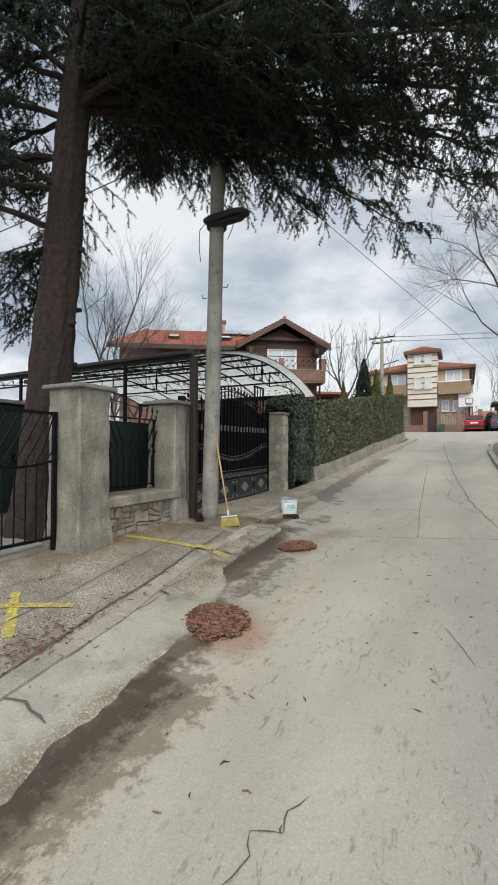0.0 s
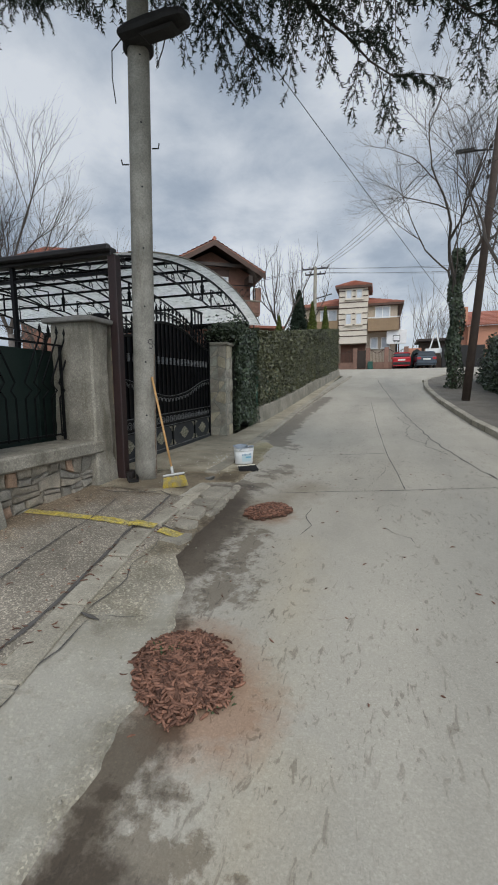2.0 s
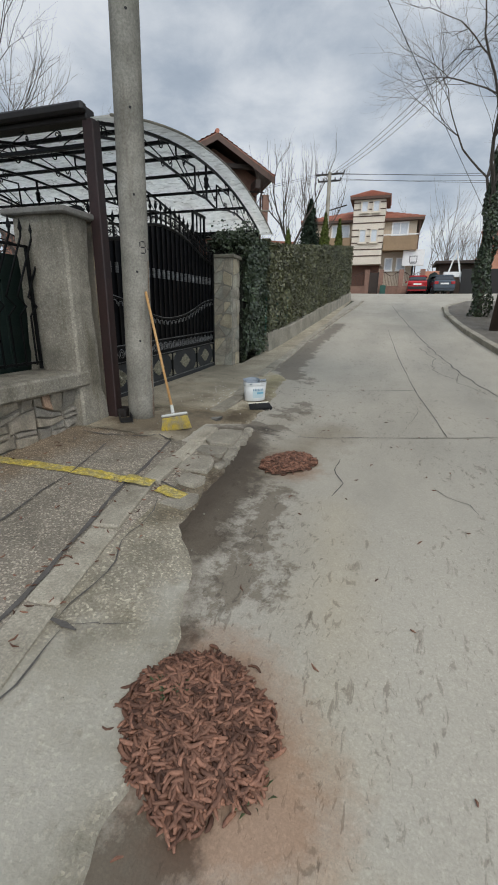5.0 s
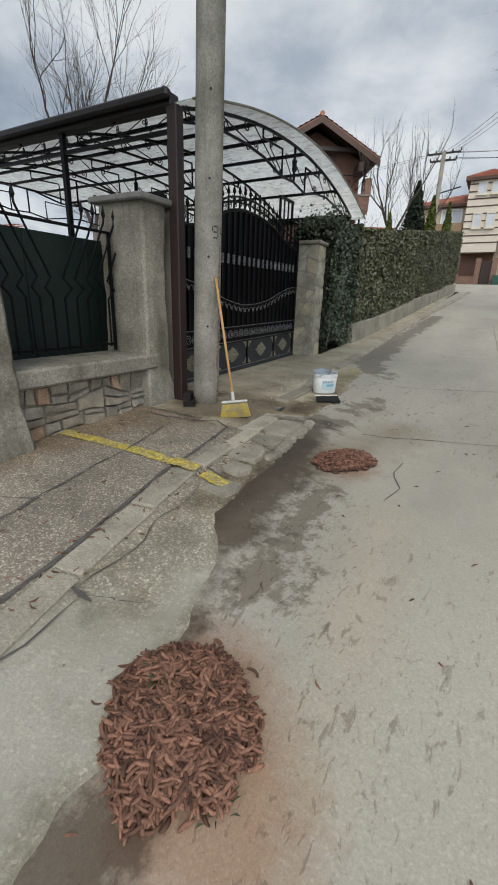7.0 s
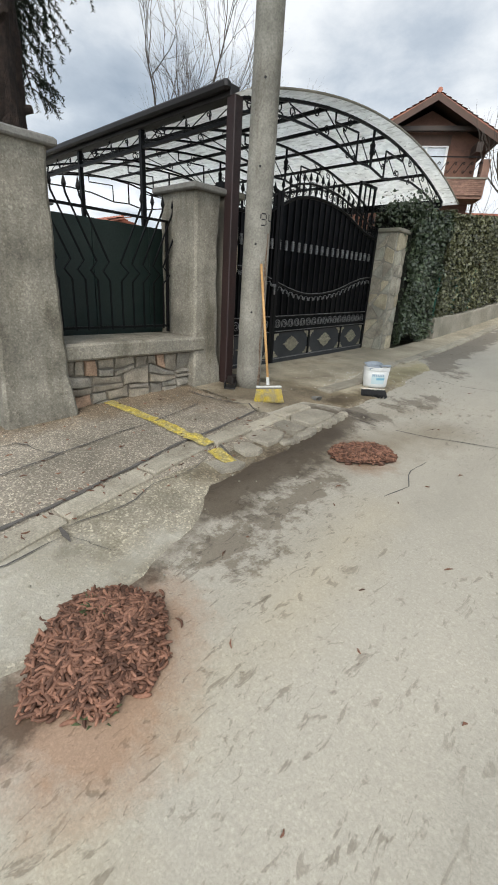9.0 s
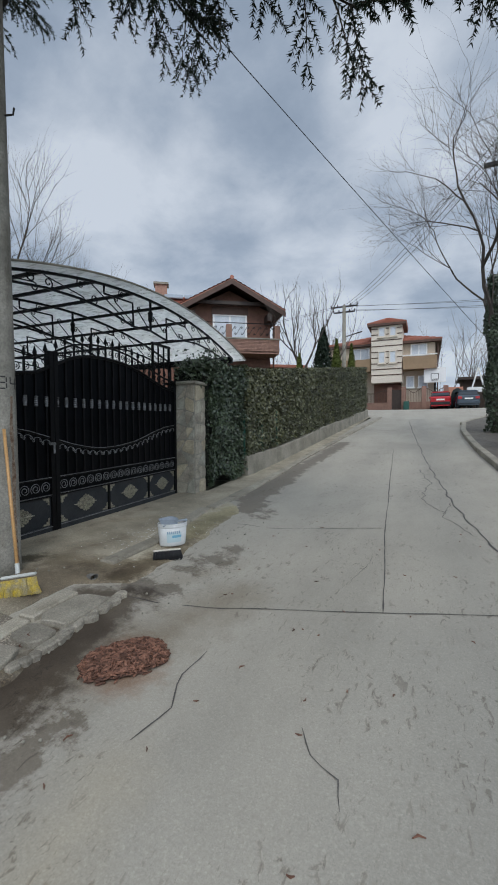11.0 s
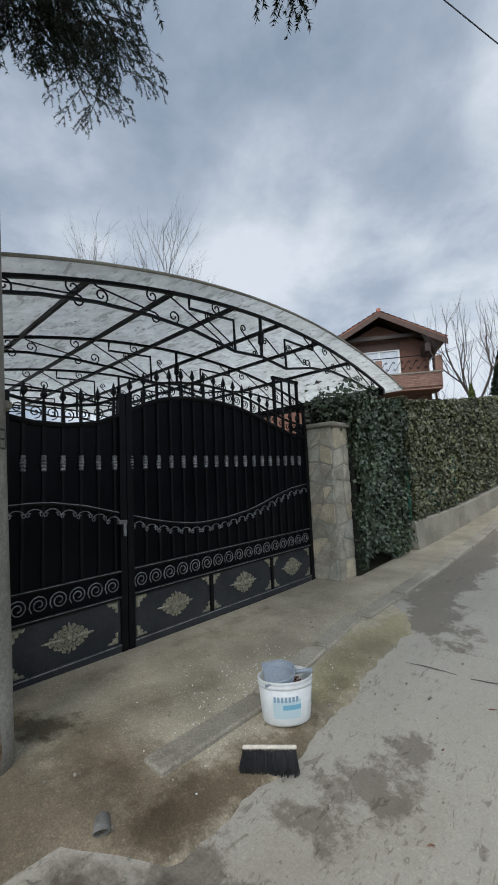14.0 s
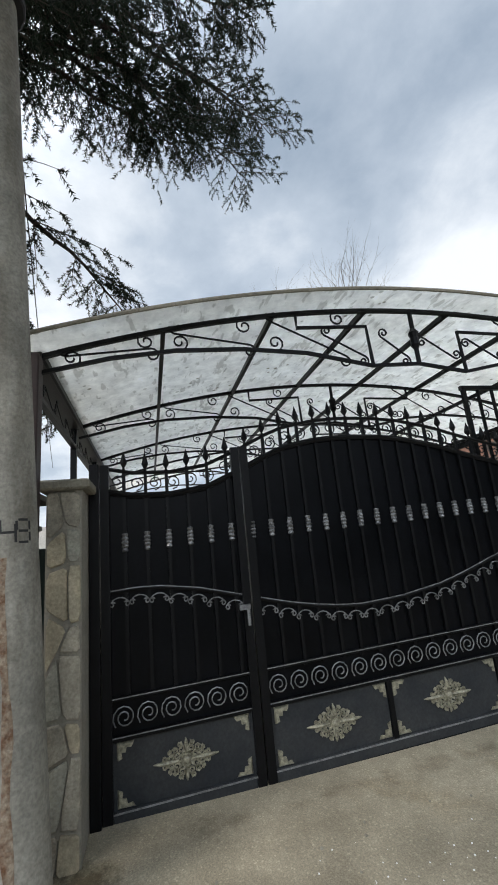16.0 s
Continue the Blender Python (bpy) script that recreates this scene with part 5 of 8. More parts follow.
def clad_pillar(x0, x1, y0, y1, z0, z1, label, seed, faces):
    """A pillar clad with irregular flat stones on the faces that show."""
    root = thing("stone_pillar", label, "pillar", "stone-clad gate pillars", "")
    part("core", Shape().box(x0, x1, y0, y1, z0 - 0.1, z1), CLADMORTAR, root, "pale mortar")
    part("cap", Shape().box(x0 - 0.05, x1 + 0.05, y0 - 0.05, y1 + 0.05, z1, z1 + 0.06, bevel=0.012), CONCRETE_PALE, root, "pale concrete cap")
    rng = random.Random(seed)

    def plate(ring):
        cu, cv = sum(p[0] for p in ring) / len(ring), sum(p[1] for p in ring) / len(ring)
        d, k = rng.uniform(0.010, 0.02), len(ring)
        v = [(a - cu, b - cv, -0.004) for a, b in ring] + [((a - cu) * 0.98, (b - cv) * 0.98, d * 0.7) for a, b in ring] + [((a - cu) * 0.93, (b - cv) * 0.93, d) for a, b in ring]
        f = [tuple(range(2 * k, 3 * k))] + [(k * r + i, k * r + (i + 1) % k, k * r + k + (i + 1) % k, k * r + k + i) for r in range(2) for i in range(k)]
        return Shape().add(v, f).mesh("cladding_stone", SLATE), cu, cv

    for face in faces:
        width = (y1 - y0) if face == "x" else (x1 - x0)
        rows = max(3, int((z1 - z0) / 0.22))
        # uneven net of corners, cut into polygons that share their joints
        net = []
        for r in range(rows + 1):
            z = (z1 - z0) * r / rows
            inner = 0 < r < rows
            net.append([(0.004, z + (rng.uniform(-0.07, 0.07) if inner else 0)), (width * (0.5 + rng.uniform(-0.26, 0.26)), z + (rng.uniform(-0.07, 0.07) if inner else 0)), (width - 0.004, z + (rng.uniform(-0.07, 0.07) if inner else 0))])
        for r in range(rows):
            for c in range(2):
                q = [net[r][c], net[r][c + 1], net[r + 1][c + 1], net[r + 1][c]]
                rings = [q]
                if rng.random() < 0.3 and width > 0.3:
                    rings = [q[:3], [q[0], q[2], q[3]]]
                for ring in rings:
                    cu, cv = sum(p[0] for p in ring) / len(ring), sum(p[1] for p in ring) / len(ring)
                    size = max(0.05, min(math.hypot(p[0] - cu, p[1] - cv) for p in ring))
                    k = 1 - 0.009 / size
                    ring = [(cu + (a - cu) * k, cv + (b - cv) * k) for a, b in ring]
                    # blunted corners
                    cut = []
                    for i, p in enumerate(ring):
                        a, b = ring[i - 1], ring[(i + 1) % len(ring)]
                        e1, e2 = rng.uniform(0.06, 0.2), rng.uniform(0.06, 0.2)
                        cut += [(p[0] + (a[0] - p[0]) * e1, p[1] + (a[1] - p[1]) * e1), (p[0] + (b[0] - p[0]) * e2, p[1] + (b[1] - p[1]) * e2)]
                    me, u, v = plate(cut)
                    if face == "x":
                        m = Matrix.Translation((x1, y0 + u, z0 + v)) @ Matrix(((0, 0, 1, 0), (1, 0, 0, 0), (0, 1, 0, 0), (0, 0, 0, 1)))
                    else:
                        m = Matrix.Translation((x0 + u, y0, z0 + v)) @ Matrix(((1, 0, 0, 0), (0, 0, -1, 0), (0, 1, 0, 0), (0, 0, 0, 1)))
                    piece("cladding_stone", me, root, m)
    return root


clad_pillar(-4.42, -4.04, 9.60, 9.97, gz(-4, 9.7), 2.36, "gate pillar clad in pale irregular stone beside the ivy", 3, "xy")
clad_pillar(-4.50, -4.10, 5.73, 5.92, gz(-4, 5.8), 2.22, "narrow stone-clad gate pillar behind the concrete pole", 4, "x")

# ---- concrete pole with street lamp ----
P0 = Vector((-3.682, 5.758, gz(-3.682, 5.758) - 0.1))
lean = Vector((0.05, -0.045, 1.0))
upole = thing("utility_pole", "round grey concrete utility pole stencilled with numbers", "pole")
zs = [0, 0.3, 2.5, 5, 9.0]
part("shaft", Shape().tube([P0 + lean * z for z in zs], [0.134, 0.132, 0.121, 0.110, 0.092], 24), POLE_CONCRETE, upole, "", True)


def stencil(char, a, z, size):
    """A stencilled figure wrapped on the pole's face at the angle a."""
    s = Shape()
    segs = {"4": [((0, 1), (0, 0.45)), ((0, 0.45), (0.6, 0.45)), ((0.6, 0.8), (0.6, 0))],
            "9": [((0, 0.95), (0, 0.55)), ((0.08, 1), (0.52, 1)), ((0.6, 0.95), (0.6, 0.55)), ((0.08, 0.5), (0.52, 0.5)), ((0.6, 0.45), (0.6, 0.05)), ((0.08, 0), (0.52, 0))]}[char]
    r = 0.1265
    for (u0, w0), (u1, w1) in segs:
        t = 0.055
        if abs(u1 - u0) < 0.01:
            box = (u0 - t, u0 + t, min(w0, w1), max(w0, w1))
        else:
            box = (min(u0, u1), max(u0, u1), w0 - t, w0 + t)
        vs, fs, n = [], [], 5
        for k in range(n):
            u = box[0] + (box[1] - box[0]) * k / (n - 1)
            ang = a + (u - 0.3) * size / r
            for w in box[2:]:
                zz = z + w * size
                c = P0 + lean * zz
                vs.append((c.x + r * math.cos(ang), c.y + r * math.sin(ang), c.z))
        for k in range(n - 1):
            fs.append((2 * k, 2 * k + 2, 2 * k + 3, 2 * k + 1))
        s.add(vs, fs)
    return s


part("number", stencil("4", radians(18), 1.68, 0.095), BLACKPAINT, upole, "black stencilled figure 4")
part("number", stencil("9", radians(46), 1.68, 0.095), BLACKPAINT, upole, "black stencilled figure 9")
part("number", stencil("9", radians(-23), 1.68, 0.095), BLACKPAINT, upole, "black stencilled figure 9")
s = Shape()
vs = []
for k in range(16):
    z = 0.12 + 0.1 * k
    w = (0.34 + 0.10 * math.sin(k * 1.7)) * (1 - 0.028 * k)
    c = P0 + lean * z
    r = 0.1345 - 0.0049 * z
    for j in range(4):
        a = radians(7 + 3 * math.sin(k * 0.9)) + (j / 3 - 0.5) * w
        vs.append((c.x + r * math.cos(a), c.y + r * math.sin(a), c.z))
s.add(vs, [(4 * k + j, 4 * k + j + 1, 4 * k + 5 + j, 4 * k + 4 + j) for k in range(15) for j in range(3)])
part("rust_streak", s, RUST, upole, "brown rust streak down the concrete")
for z, side in ((3.65, -1), (3.80, 1)):
    c = P0 + lean * z
    o = Vector((0.96, 0.27, 0)) * side
    part("step_hook", Shape().tube([c + o * 0.13, c + o * 0.2, c + o * 0.21 + Vector((0, 0, 0.05))], 0.008, 5), DARKMETAL, upole)
# slightly proud black discs paint the dark inside of the pole's holes
for z in np.arange(0.9, 6.0, 0.62):
    c = P0 + lean * z
    r = 0.132 - 0.0047 * z
    o = Vector((math.cos(-0.9), math.sin(-0.9), 0))
    part("dark_hole_disc", Shape().tube([c + o * (r - 0.02), c + o * (r + 0.001)], 0.011, 8), BLACKPAINT, upole)
lamp = thing("street_lamp", "dark flat street lamp head clamped to the pole", "street lamp")
c = P0 + lean * (4.98 - P0.z)
hs = Shape()
prof = [(-0.08, 0.10, 0.05), (0.02, 0.115, 0.075), (0.25, 0.12, 0.085), (0.5, 0.125, 0.07), (0.66, 0.10, 0.05), (0.70, 0.05, 0.03)]
vs, fs = [], []
for d, w, h in prof:
    for k in range(10):
        t = 2 * math.pi * k / 10
        q = (abs(math.cos(t)) ** 3 + abs(math.sin(t)) ** 3) ** (-1 / 3)
        vs.append((d, w * math.cos(t) * q, h * math.sin(t) * q * (1 if math.sin(t) > 0 else 0.7)))
for i in range(len(prof) - 1):
    for k in range(10):
        fs.append((10 * i + k, 10 * i + (k + 1) % 10, 10 * i + 10 + (k + 1) % 10, 10 * i + 10 + k))
fs += [tuple(range(9, -1, -1)), tuple(range(50, 60))]
hm = Matrix.Translation(c + Vector((0.0, -0.16, 0.0))) @ Matrix.Rotation(radians(-8), 4, "Z") @ Matrix.Rotation(radians(5), 4, "Y")
part("head", Shape().add([hm @ Vector(p) for p in vs], fs), DARKMETAL, lamp)
# lens shares the head's dark metal colour
part("lens", Shape().add([hm @ Vector((0.18 + 0.4 * a, 0.08 * b, -0.062)) for a, b in ((0, -1), (1, -1), (1, 1), (0, 1))] + [hm @ Vector((0.22 + 0.32 * a, 0.06 * b, -0.085)) for a, b in ((0, -1), (1, -1), (1, 1), (0, 1))], [(3, 2, 1, 0), (4, 5, 6, 7), (0, 1, 5, 4), (1, 2, 6, 5), (2, 3, 7, 6), (3, 0, 4, 7)]), DARKMETAL, lamp, "dark lens")
part("clamp", Shape().lathe([(0.15, c.z - 0.03), (0.16, c.z - 0.02), (0.16, c.z + 0.02), (0.15, c.z + 0.03)], 16, (c.x, c.y)), DARKMETAL, lamp)
part("loose_wire", Shape().tube([c + Vector(p) for p in ((-0.14, -0.1, 0.05), (-0.24, -0.12, -0.05), (-0.25, -0.12, -0.3), (-0.22, -0.12, -0.55))], 0.006, 4), CABLE, lamp)
part("loose_wire", Shape().tube([c + Vector(p) for p in ((0.4, -0.15, -0.08), (0.36, -0.15, -0.2), (0.28, -0.14, -0.33))], 0.006, 4), CABLE, lamp)

# ---- broom, bucket, dustpan, hand brush ----
broom = thing("broom", "wooden-handled broom with yellow bristles leaning on the pole", "broom")
bx, by = -3.17, 5.49
bz = gz(bx, by) + 0.02
top = Vector((-3.475, 5.63, bz + 1.25))
base = Vector((bx, by, bz + 0.17))
part("handle", Shape().tube([base, base + (top - base) * 0.5, top], 0.0125, 10), BROOMWOOD, broom, "", True)
bm_ = Matrix.Translation((bx + 0.05, by - 0.03, bz)) @ Matrix.Rotation(radians(32), 4, "Z") @ Matrix.Rotation(radians(-16), 4, "X") @ Matrix.Rotation(radians(-6), 4, "Y")
part("ferrule", Shape().tube([base - Vector((0, 0, 0.02)), base + (top - base) * 0.05], 0.017, 10), SOCKETWHITE, broom, "white plastic socket")
part("head", Shape().box(-0.125, 0.125, -0.026, 0.026, 0.128, 0.152, bm_, 0.008), SOCKETWHITE, broom, "flat white plastic head")
s = Shape()
rng = random.Random(9)
for k in range(420):
    a, b = rng.uniform(-0.122, 0.122), rng.uniform(-0.024, 0.024)
    sp = 1.2
    s.tube([bm_ @ Vector((a, b, 0.118)), bm_ @ Vector((a * 1.08, b * 1.2, 0.06)), bm_ @ Vector((a * sp + rng.uniform(-0.006, 0.006), b * 1.5 + 0.02, rng.uniform(-0.015, 0.006)))], 0.0028, 3, False)
part("bristles", s, STRAWYELLOW, broom, "yellow bristles")

bucket = thing("bucket", "oval white plastic paint bucket with a blue printed label", "bucket")
kx, ky = -2.82, 7.06
kz = gz(kx, ky) + 0.02
KM = Matrix.Translation((kx, ky, kz)) @ Matrix.Rotation(radians(50), 4, "Z") @ Matrix.Scale(0.87, 4)
A, Bq = 0.185, 0.135


def oval(f, z, n=32):
    return [KM @ Vector((A * f * math.cos(2 * math.pi * k / n), Bq * f * math.sin(2 * math.pi * k / n), z)) for k in range(n)]


def oval_shell(levels):
    vs = []
    for f, z in levels:
        vs += oval(f, z)
    fs = [(32 * i + k, 32 * i + (k + 1) % 32, 32 * i + 32 + (k + 1) % 32, 32 * i + 32 + k) for i in range(len(levels) - 1) for k in range(32)]
    return Shape().add(vs, fs)


t = oval_shell([(0.2, 0.0), (0.84, 0.0), (0.87, 0.012), (0.97, 0.25), (0.93, 0.25), (0.84, 0.03), (0.2, 0.025)])
part("tub", t, BUCKETWHITE, bucket, "", True)
part("rim", oval_shell([(0.955, 0.222), (0.985, 0.224), (0.99, 0.240), (0.975, 0.243), (0.98, 0.258), (1.0, 0.263), (0.99, 0.271), (0.94, 0.271), (0.93, 0.24)]), BUCKETWHITE, bucket, "", True)


def decal(a0, a1, z0, z1, proud=0.0015):
    vs, fs, n = [], [], 9
    for k in range(n):
        a = a0 + (a1 - a0) * k / (n - 1)
        for z in (z0, z1):
            f = 0.87 + 0.10 * (z - 0.012) / 0.238
            vs.append(KM @ Vector(((A * f + proud) * math.cos(a), (Bq * f + proud) * math.sin(a), z)))
    for k in range(n - 1):
        fs.append((2 * k, 2 * k + 2, 2 * k + 3, 2 * k + 1))
    return Shape().add(vs, fs)


la = radians(-95)
part("label", decal(la - 0.55, la + 0.55, 0.05, 0.165, 0.0015), LABELTEAL, bucket, "pale teal printed label")
part("label_band", decal(la - 0.15, la + 0.55, 0.105, 0.135, 0.003), LABELBLUE, bucket, "blue band")
for k in range(7):
    a = la - 0.5 + k * 0.14
    part("label_bar", decal(a, a + 0.09, 0.152, 0.185, 0.003), LABELNAVY, bucket)
s = Shape()
for k in range(90):
    r, a = math.sqrt(rng.random()) * 0.6, rng.uniform(0, 6.28)
    p = KM @ Vector((A * r * math.cos(a), Bq * r * math.sin(a), 0.17 + rng.uniform(0, 0.06)))
    d = Vector((rng.uniform(-1, 1), rng.uniform(-1, 1), rng.uniform(-0.3, 0.5))) * 0.03
    s.tube([p - d, p + d], 0.006, 5)
solid("swept_debris", s, PODS, "reddish dry catkins lying in the bucket", "plant litter", "", "stuff")
pan = thing("dustpan", "grey-blue plastic dustpan resting in the bucket", "dustpan")
PM = KM @ Matrix.Translation((-0.03, 0.006, 0.258)) @ Matrix.Rotation(radians(4), 4, "Y") @ Matrix.Rotation(radians(13), 4, "X")
arc = [(-0.11, 0.10)] + [(-0.01 + 0.10 * math.sin(a), 0.10 * math.cos(a)) for a in np.linspace(0, math.pi, 13)] + [(-0.11, -0.10)]
part("tray", Shape().prism(arc[::-1], 0.004, PM), GREYPLASTIC, pan, "", False)
hs_ = [0.012] + [0.036 + 0.016 * math.sin(a) for a in np.linspace(0, math.pi, 13)] + [0.010]
m_ = len(arc)
vs = [PM @ Vector((a, c2, 0.0)) for a, c2 in arc] + [PM @ Vector((a * 1.04, c2 * 1.04, h)) for (a, c2), h in zip(arc, hs_)] + [PM @ Vector((a * 1.075, c2 * 1.075, h)) for (a, c2), h in zip(arc, hs_)] + [PM @ Vector((a * 1.035, c2 * 1.035, -0.002)) for a, c2 in arc]
fs = [(m_ * j + i, m_ * j + i + 1, m_ * j + m_ + i + 1, m_ * j + m_ + i) for j in range(3) for i in range(m_ - 1)]
part("rim_wall", Shape().add(vs, fs), GREYPLASTIC, pan, "", True)
part("rim_bead", Shape().tube([PM @ Vector((a * 1.06, c2 * 1.06, h + 0.002)) for (a, c2), h in zip(arc, hs_)], 0.0055, 6), GREYPLASTIC, pan, "", True)
part("handle", Shape().tube([PM @ Vector((0.088, 0, 0.025)), PM @ Vector((0.14, 0, 0.035)), PM @ Vector((0.215, 0, 0.04))], [0.014, 0.012, 0.015], 8), GREYPLASTIC, pan, "", True)

brush = thing("hand_brush", "black-bristled brush head lying on the concrete", "brush")
qx, qy = -2.67, 6.74
BM = Matrix.Translation((qx, qy, gz(qx, qy) + 0.022)) @ Matrix.Rotation(radians(40), 4, "Z") @ Matrix.Rotation(radians(20), 4, "X")
part("block", Shape().box(-0.135, 0.135, 0.022, 0.042, 0.034, 0.05, BM, 0.005), CREAM, brush, "thin pale wooden back")
s = Shape()
for k in range(420):
    a, b = rng.uniform(-0.132, 0.132), rng.uniform(0.0, 0.034)
    s.tube([BM @ Vector((a, b * 0.5, 0.03 + 0.02 * rng.random())), BM @ Vector((a * 1.06 + rng.uniform(-0.006, 0.006), -0.075 + rng.uniform(-0.01, 0.01), -0.005 + 0.04 * rng.random()))], 0.0028, 3, False)
part("bristles", s, BLACKBRISTLE, brush, "black bristles")

# broken drain pipe end in the gutter
pe = Vector((-2.90, 5.98, gz(-2.90, 5.98) + 0.034))
axis = Vector((0.85, -0.45, 0.22)).normalized()
side_ = axis.cross(Vector((0, 0, 1))).normalized()
up_ = side_.cross(axis)
vs, fs, n = [], [], 14
for d, r in ((-0.09, 0.030), (-0.02, 0.032), (0.03, 0.035), (0.03, 0.029), (-0.09, 0.025)):
    for k in range(n):
        a = 2 * math.pi * k / n
        vs.append(pe + axis * (d + (0.03 * math.sin(a) if d > 0 else 0)) + (side_ * math.cos(a) + up_ * math.sin(a) * 0.75) * r)
fs = [(n * i + k, n * i + (k + 1) % n, n * i + n + (k + 1) % n, n * i + n + k) for i in range(4) for k in range(n)]
solid("drain_pipe", Shape().add(vs, fs), CONCRETE_CAP, "broken grey drain pipe end beside the gutter", "pipe", smooth=True)

# channel iron lying at the pole's foot
s = Shape()
m = pose(-3.72, 5.52, gz(-3.72, 5.52) + 0.02, 0, 0, 40)
s.box(-0.06, 0.06, -0.09, 0.09, 0, 0.008, m).box(-0.06, -0.052, -0.09, 0.09, 0, 0.06, m).box(0.052, 0.06, -0.09, 0.09, 0, 0.06, m)
solid("drain_channel", s, DARKMETAL, "short dark metal channel at the column foot", "drain")


# ---- swept heaps of catkins ----
def heap(cx, cy, rx, ry, turn, h, count, seed, label, length):
    rng = random.Random(seed)
    rot = Matrix.Rotation(radians(turn), 2)

    def place(u, v):
        p = rot @ Vector((u * rx, v * ry))
        return cx + p.x, cy + p.y

    def high(u, v):
        return h * max(0.0, 1 - (abs(u) ** 2.6 + abs(v) ** 2.6)) ** 0.7 * (0.85 + 0.4 * noise.noise((u * 2.2, v * 2.2, seed)))

    def edge(a):
        box = (abs(math.cos(a)) ** 2.6 + abs(math.sin(a)) ** 2.6) ** (-1 / 2.6)
        return box * (1 + 0.22 * noise.noise((math.cos(a) * 1.6 + seed, math.sin(a) * 1.6, 0)) + 0.10 * noise.noise((math.cos(a) * 5 + seed, math.sin(a) * 5, 2)))

    # dust bed
    s, n = Shape(), 40
    vs, fs = [], []
    for k in range(7):
        r = (6 - k) / 6 * 1.02
        for i in range(n):
            a = 2 * math.pi * i / n
            w = edge(a)
            u, v = r * math.cos(a) * w, r * math.sin(a) * w
            x, y = place(u, v)
            vs.append((x, y, gz(x, y) + 0.006 + 0.8 * high(u, v)))
    for k in range(6):
        for i in range(n):
            j = (i + 1) % n
            fs.append((n * k + i, n * k + j, n * k + n + j, n * k + n + i))
    root = thing("leaf_litter_heap", label, "plant litter", "swept heaps of catkins", "stuff")
    part("dust", s.add(vs, fs), PODDUST, root, "reddish dust and crumbs", True)
    s = Shape()
    for k in range(count):
        r = math.sqrt(rng.random()) * (1.0 if rng.random() < 0.95 else rng.uniform(1.02, 1.25))
        a = rng.uniform(0, 2 * math.pi)
        w = edge(a)
        u, v = r * math.cos(a) * w, r * math.sin(a) * w
        x, y = place(u, v)
        z = gz(x, y) + 0.009 + high(u, v) + rng.uniform(0, 0.02) * (1 if r < 1 else 0)
        t = rng.uniform(0, 2 * math.pi)
        L = length * rng.uniform(0.6, 1.25)
        d = Vector((math.cos(t), math.sin(t), rng.uniform(-0.25, 0.35) * (1 if r < 0.95 else 0)))
        b = Vector((-math.sin(t), math.cos(t), 0)) * rng.uniform(-0.32, 0.32) * L
        p = Vector((x, y, z))
        R = rng.uniform(0.0052, 0.0080)
        s.tube([p - d * L * 0.5, p - d * L * 0.3 + b * 0.5, p + b * 0.8, p + d * L * 0.3 + b * 0.5, p + d * L * 0.5], [R * 0.55, R, R * 1.05, R * 0.95, R * 0.45], 6)
    part("catkins", s, PODS, root, "dry reddish-brown catkins", True)
    return root


heap(-1.77, 2.95, 0.215, 0.275, 40, 0.075, 1900, 2, "heap of dry reddish-brown catkins swept on the street", 0.068)
heap(-1.97, 5.27, 0.165, 0.25, -40, 0.07, 1600, 3, "smaller heap of reddish catkins by the gutter", 0.05)


def tuft(x, y, n, h, seed, lift=0.01):
    rng = random.Random(seed)
    s = Shape()
    for k in range(n):
        a, r = rng.uniform(0, 6.28), rng.uniform(0, 0.05)
        b = Vector((x + r * math.cos(a), y + r * math.sin(a), gz(x, y) + lift))
        t = b + Vector((math.cos(a) * 0.03, math.sin(a) * 0.03, h * rng.uniform(0.5, 1)))
        w = Vector((-math.sin(a), math.cos(a), 0)) * 0.002
        mid = (b + t) / 2 + Vector((0, 0, 0.012))
        s.add([b - w, b + w, mid + w * 0.8, t, mid - w * 0.8], [(0, 1, 2, 3, 4)])
    return solid("grass_tuft", s, GRASS, "thin green grass tuft growing beside the heap", "grass", "", "stuff")


tuft(-1.53, 2.80, 16, 0.022, 1)
tuft(-1.90, 3.0, 70, 0.05, 2, 0.055)

# stray catkins and twigs along gutter and pavement
s = Shape()
rng = random.Random(21)
for k in range(620):
    zone = rng.random()
    if zone < 0.25:
        x, y = rng.gauss(-2.62, 0.10), rng.gauss(1.98, 0.20)
    elif zone < 0.5:
        y = rng.uniform(0, 5)
        x = -2.66 - 0.07 * (y - 3) + rng.gauss(0, 0.10)
    elif zone < 0.65:
        x, y = rng.uniform(-4.0, -2.5), rng.uniform(0.5, 5.3)
    else:
        x, y = rng.uniform(-2.2, 0.8), rng.uniform(0.8, 9)
        if rng.random() < 0.6:
            continue
    t = rng.uniform(0, 6.28)
    L = rng.uniform(0.02, 0.05)
    p = Vector((x, y, gz(x, y) + (0.03 if x < -2.2 else 0.006)))
    d = Vector((math.cos(t), math.sin(t), 0)) * L / 2
    b = Vector((-math.sin(t), math.cos(t), 0)) * rng.uniform(-0.3, 0.3) * L
    s.tube([p - d, p + b, p + d], [0.002, 0.0045, 0.002], 4)
solid("stray_litter", s, PODS, "stray catkins and crumbs scattered over pavement and street", "plant litter", "", "stuff")
s = Shape()
for k in range(260):
    x, y = rng.uniform(-3.9, -1.9), rng.uniform(0.5, 8.5)
    r = rng.uniform(0.004, 0.011)
    z = gz(x, y) + 0.014
    s.lathe([(r * 0.7, z - 0.004), (r, z + r * 0.3), (r * 0.5, z + r * 0.8)], 5, (x, y))
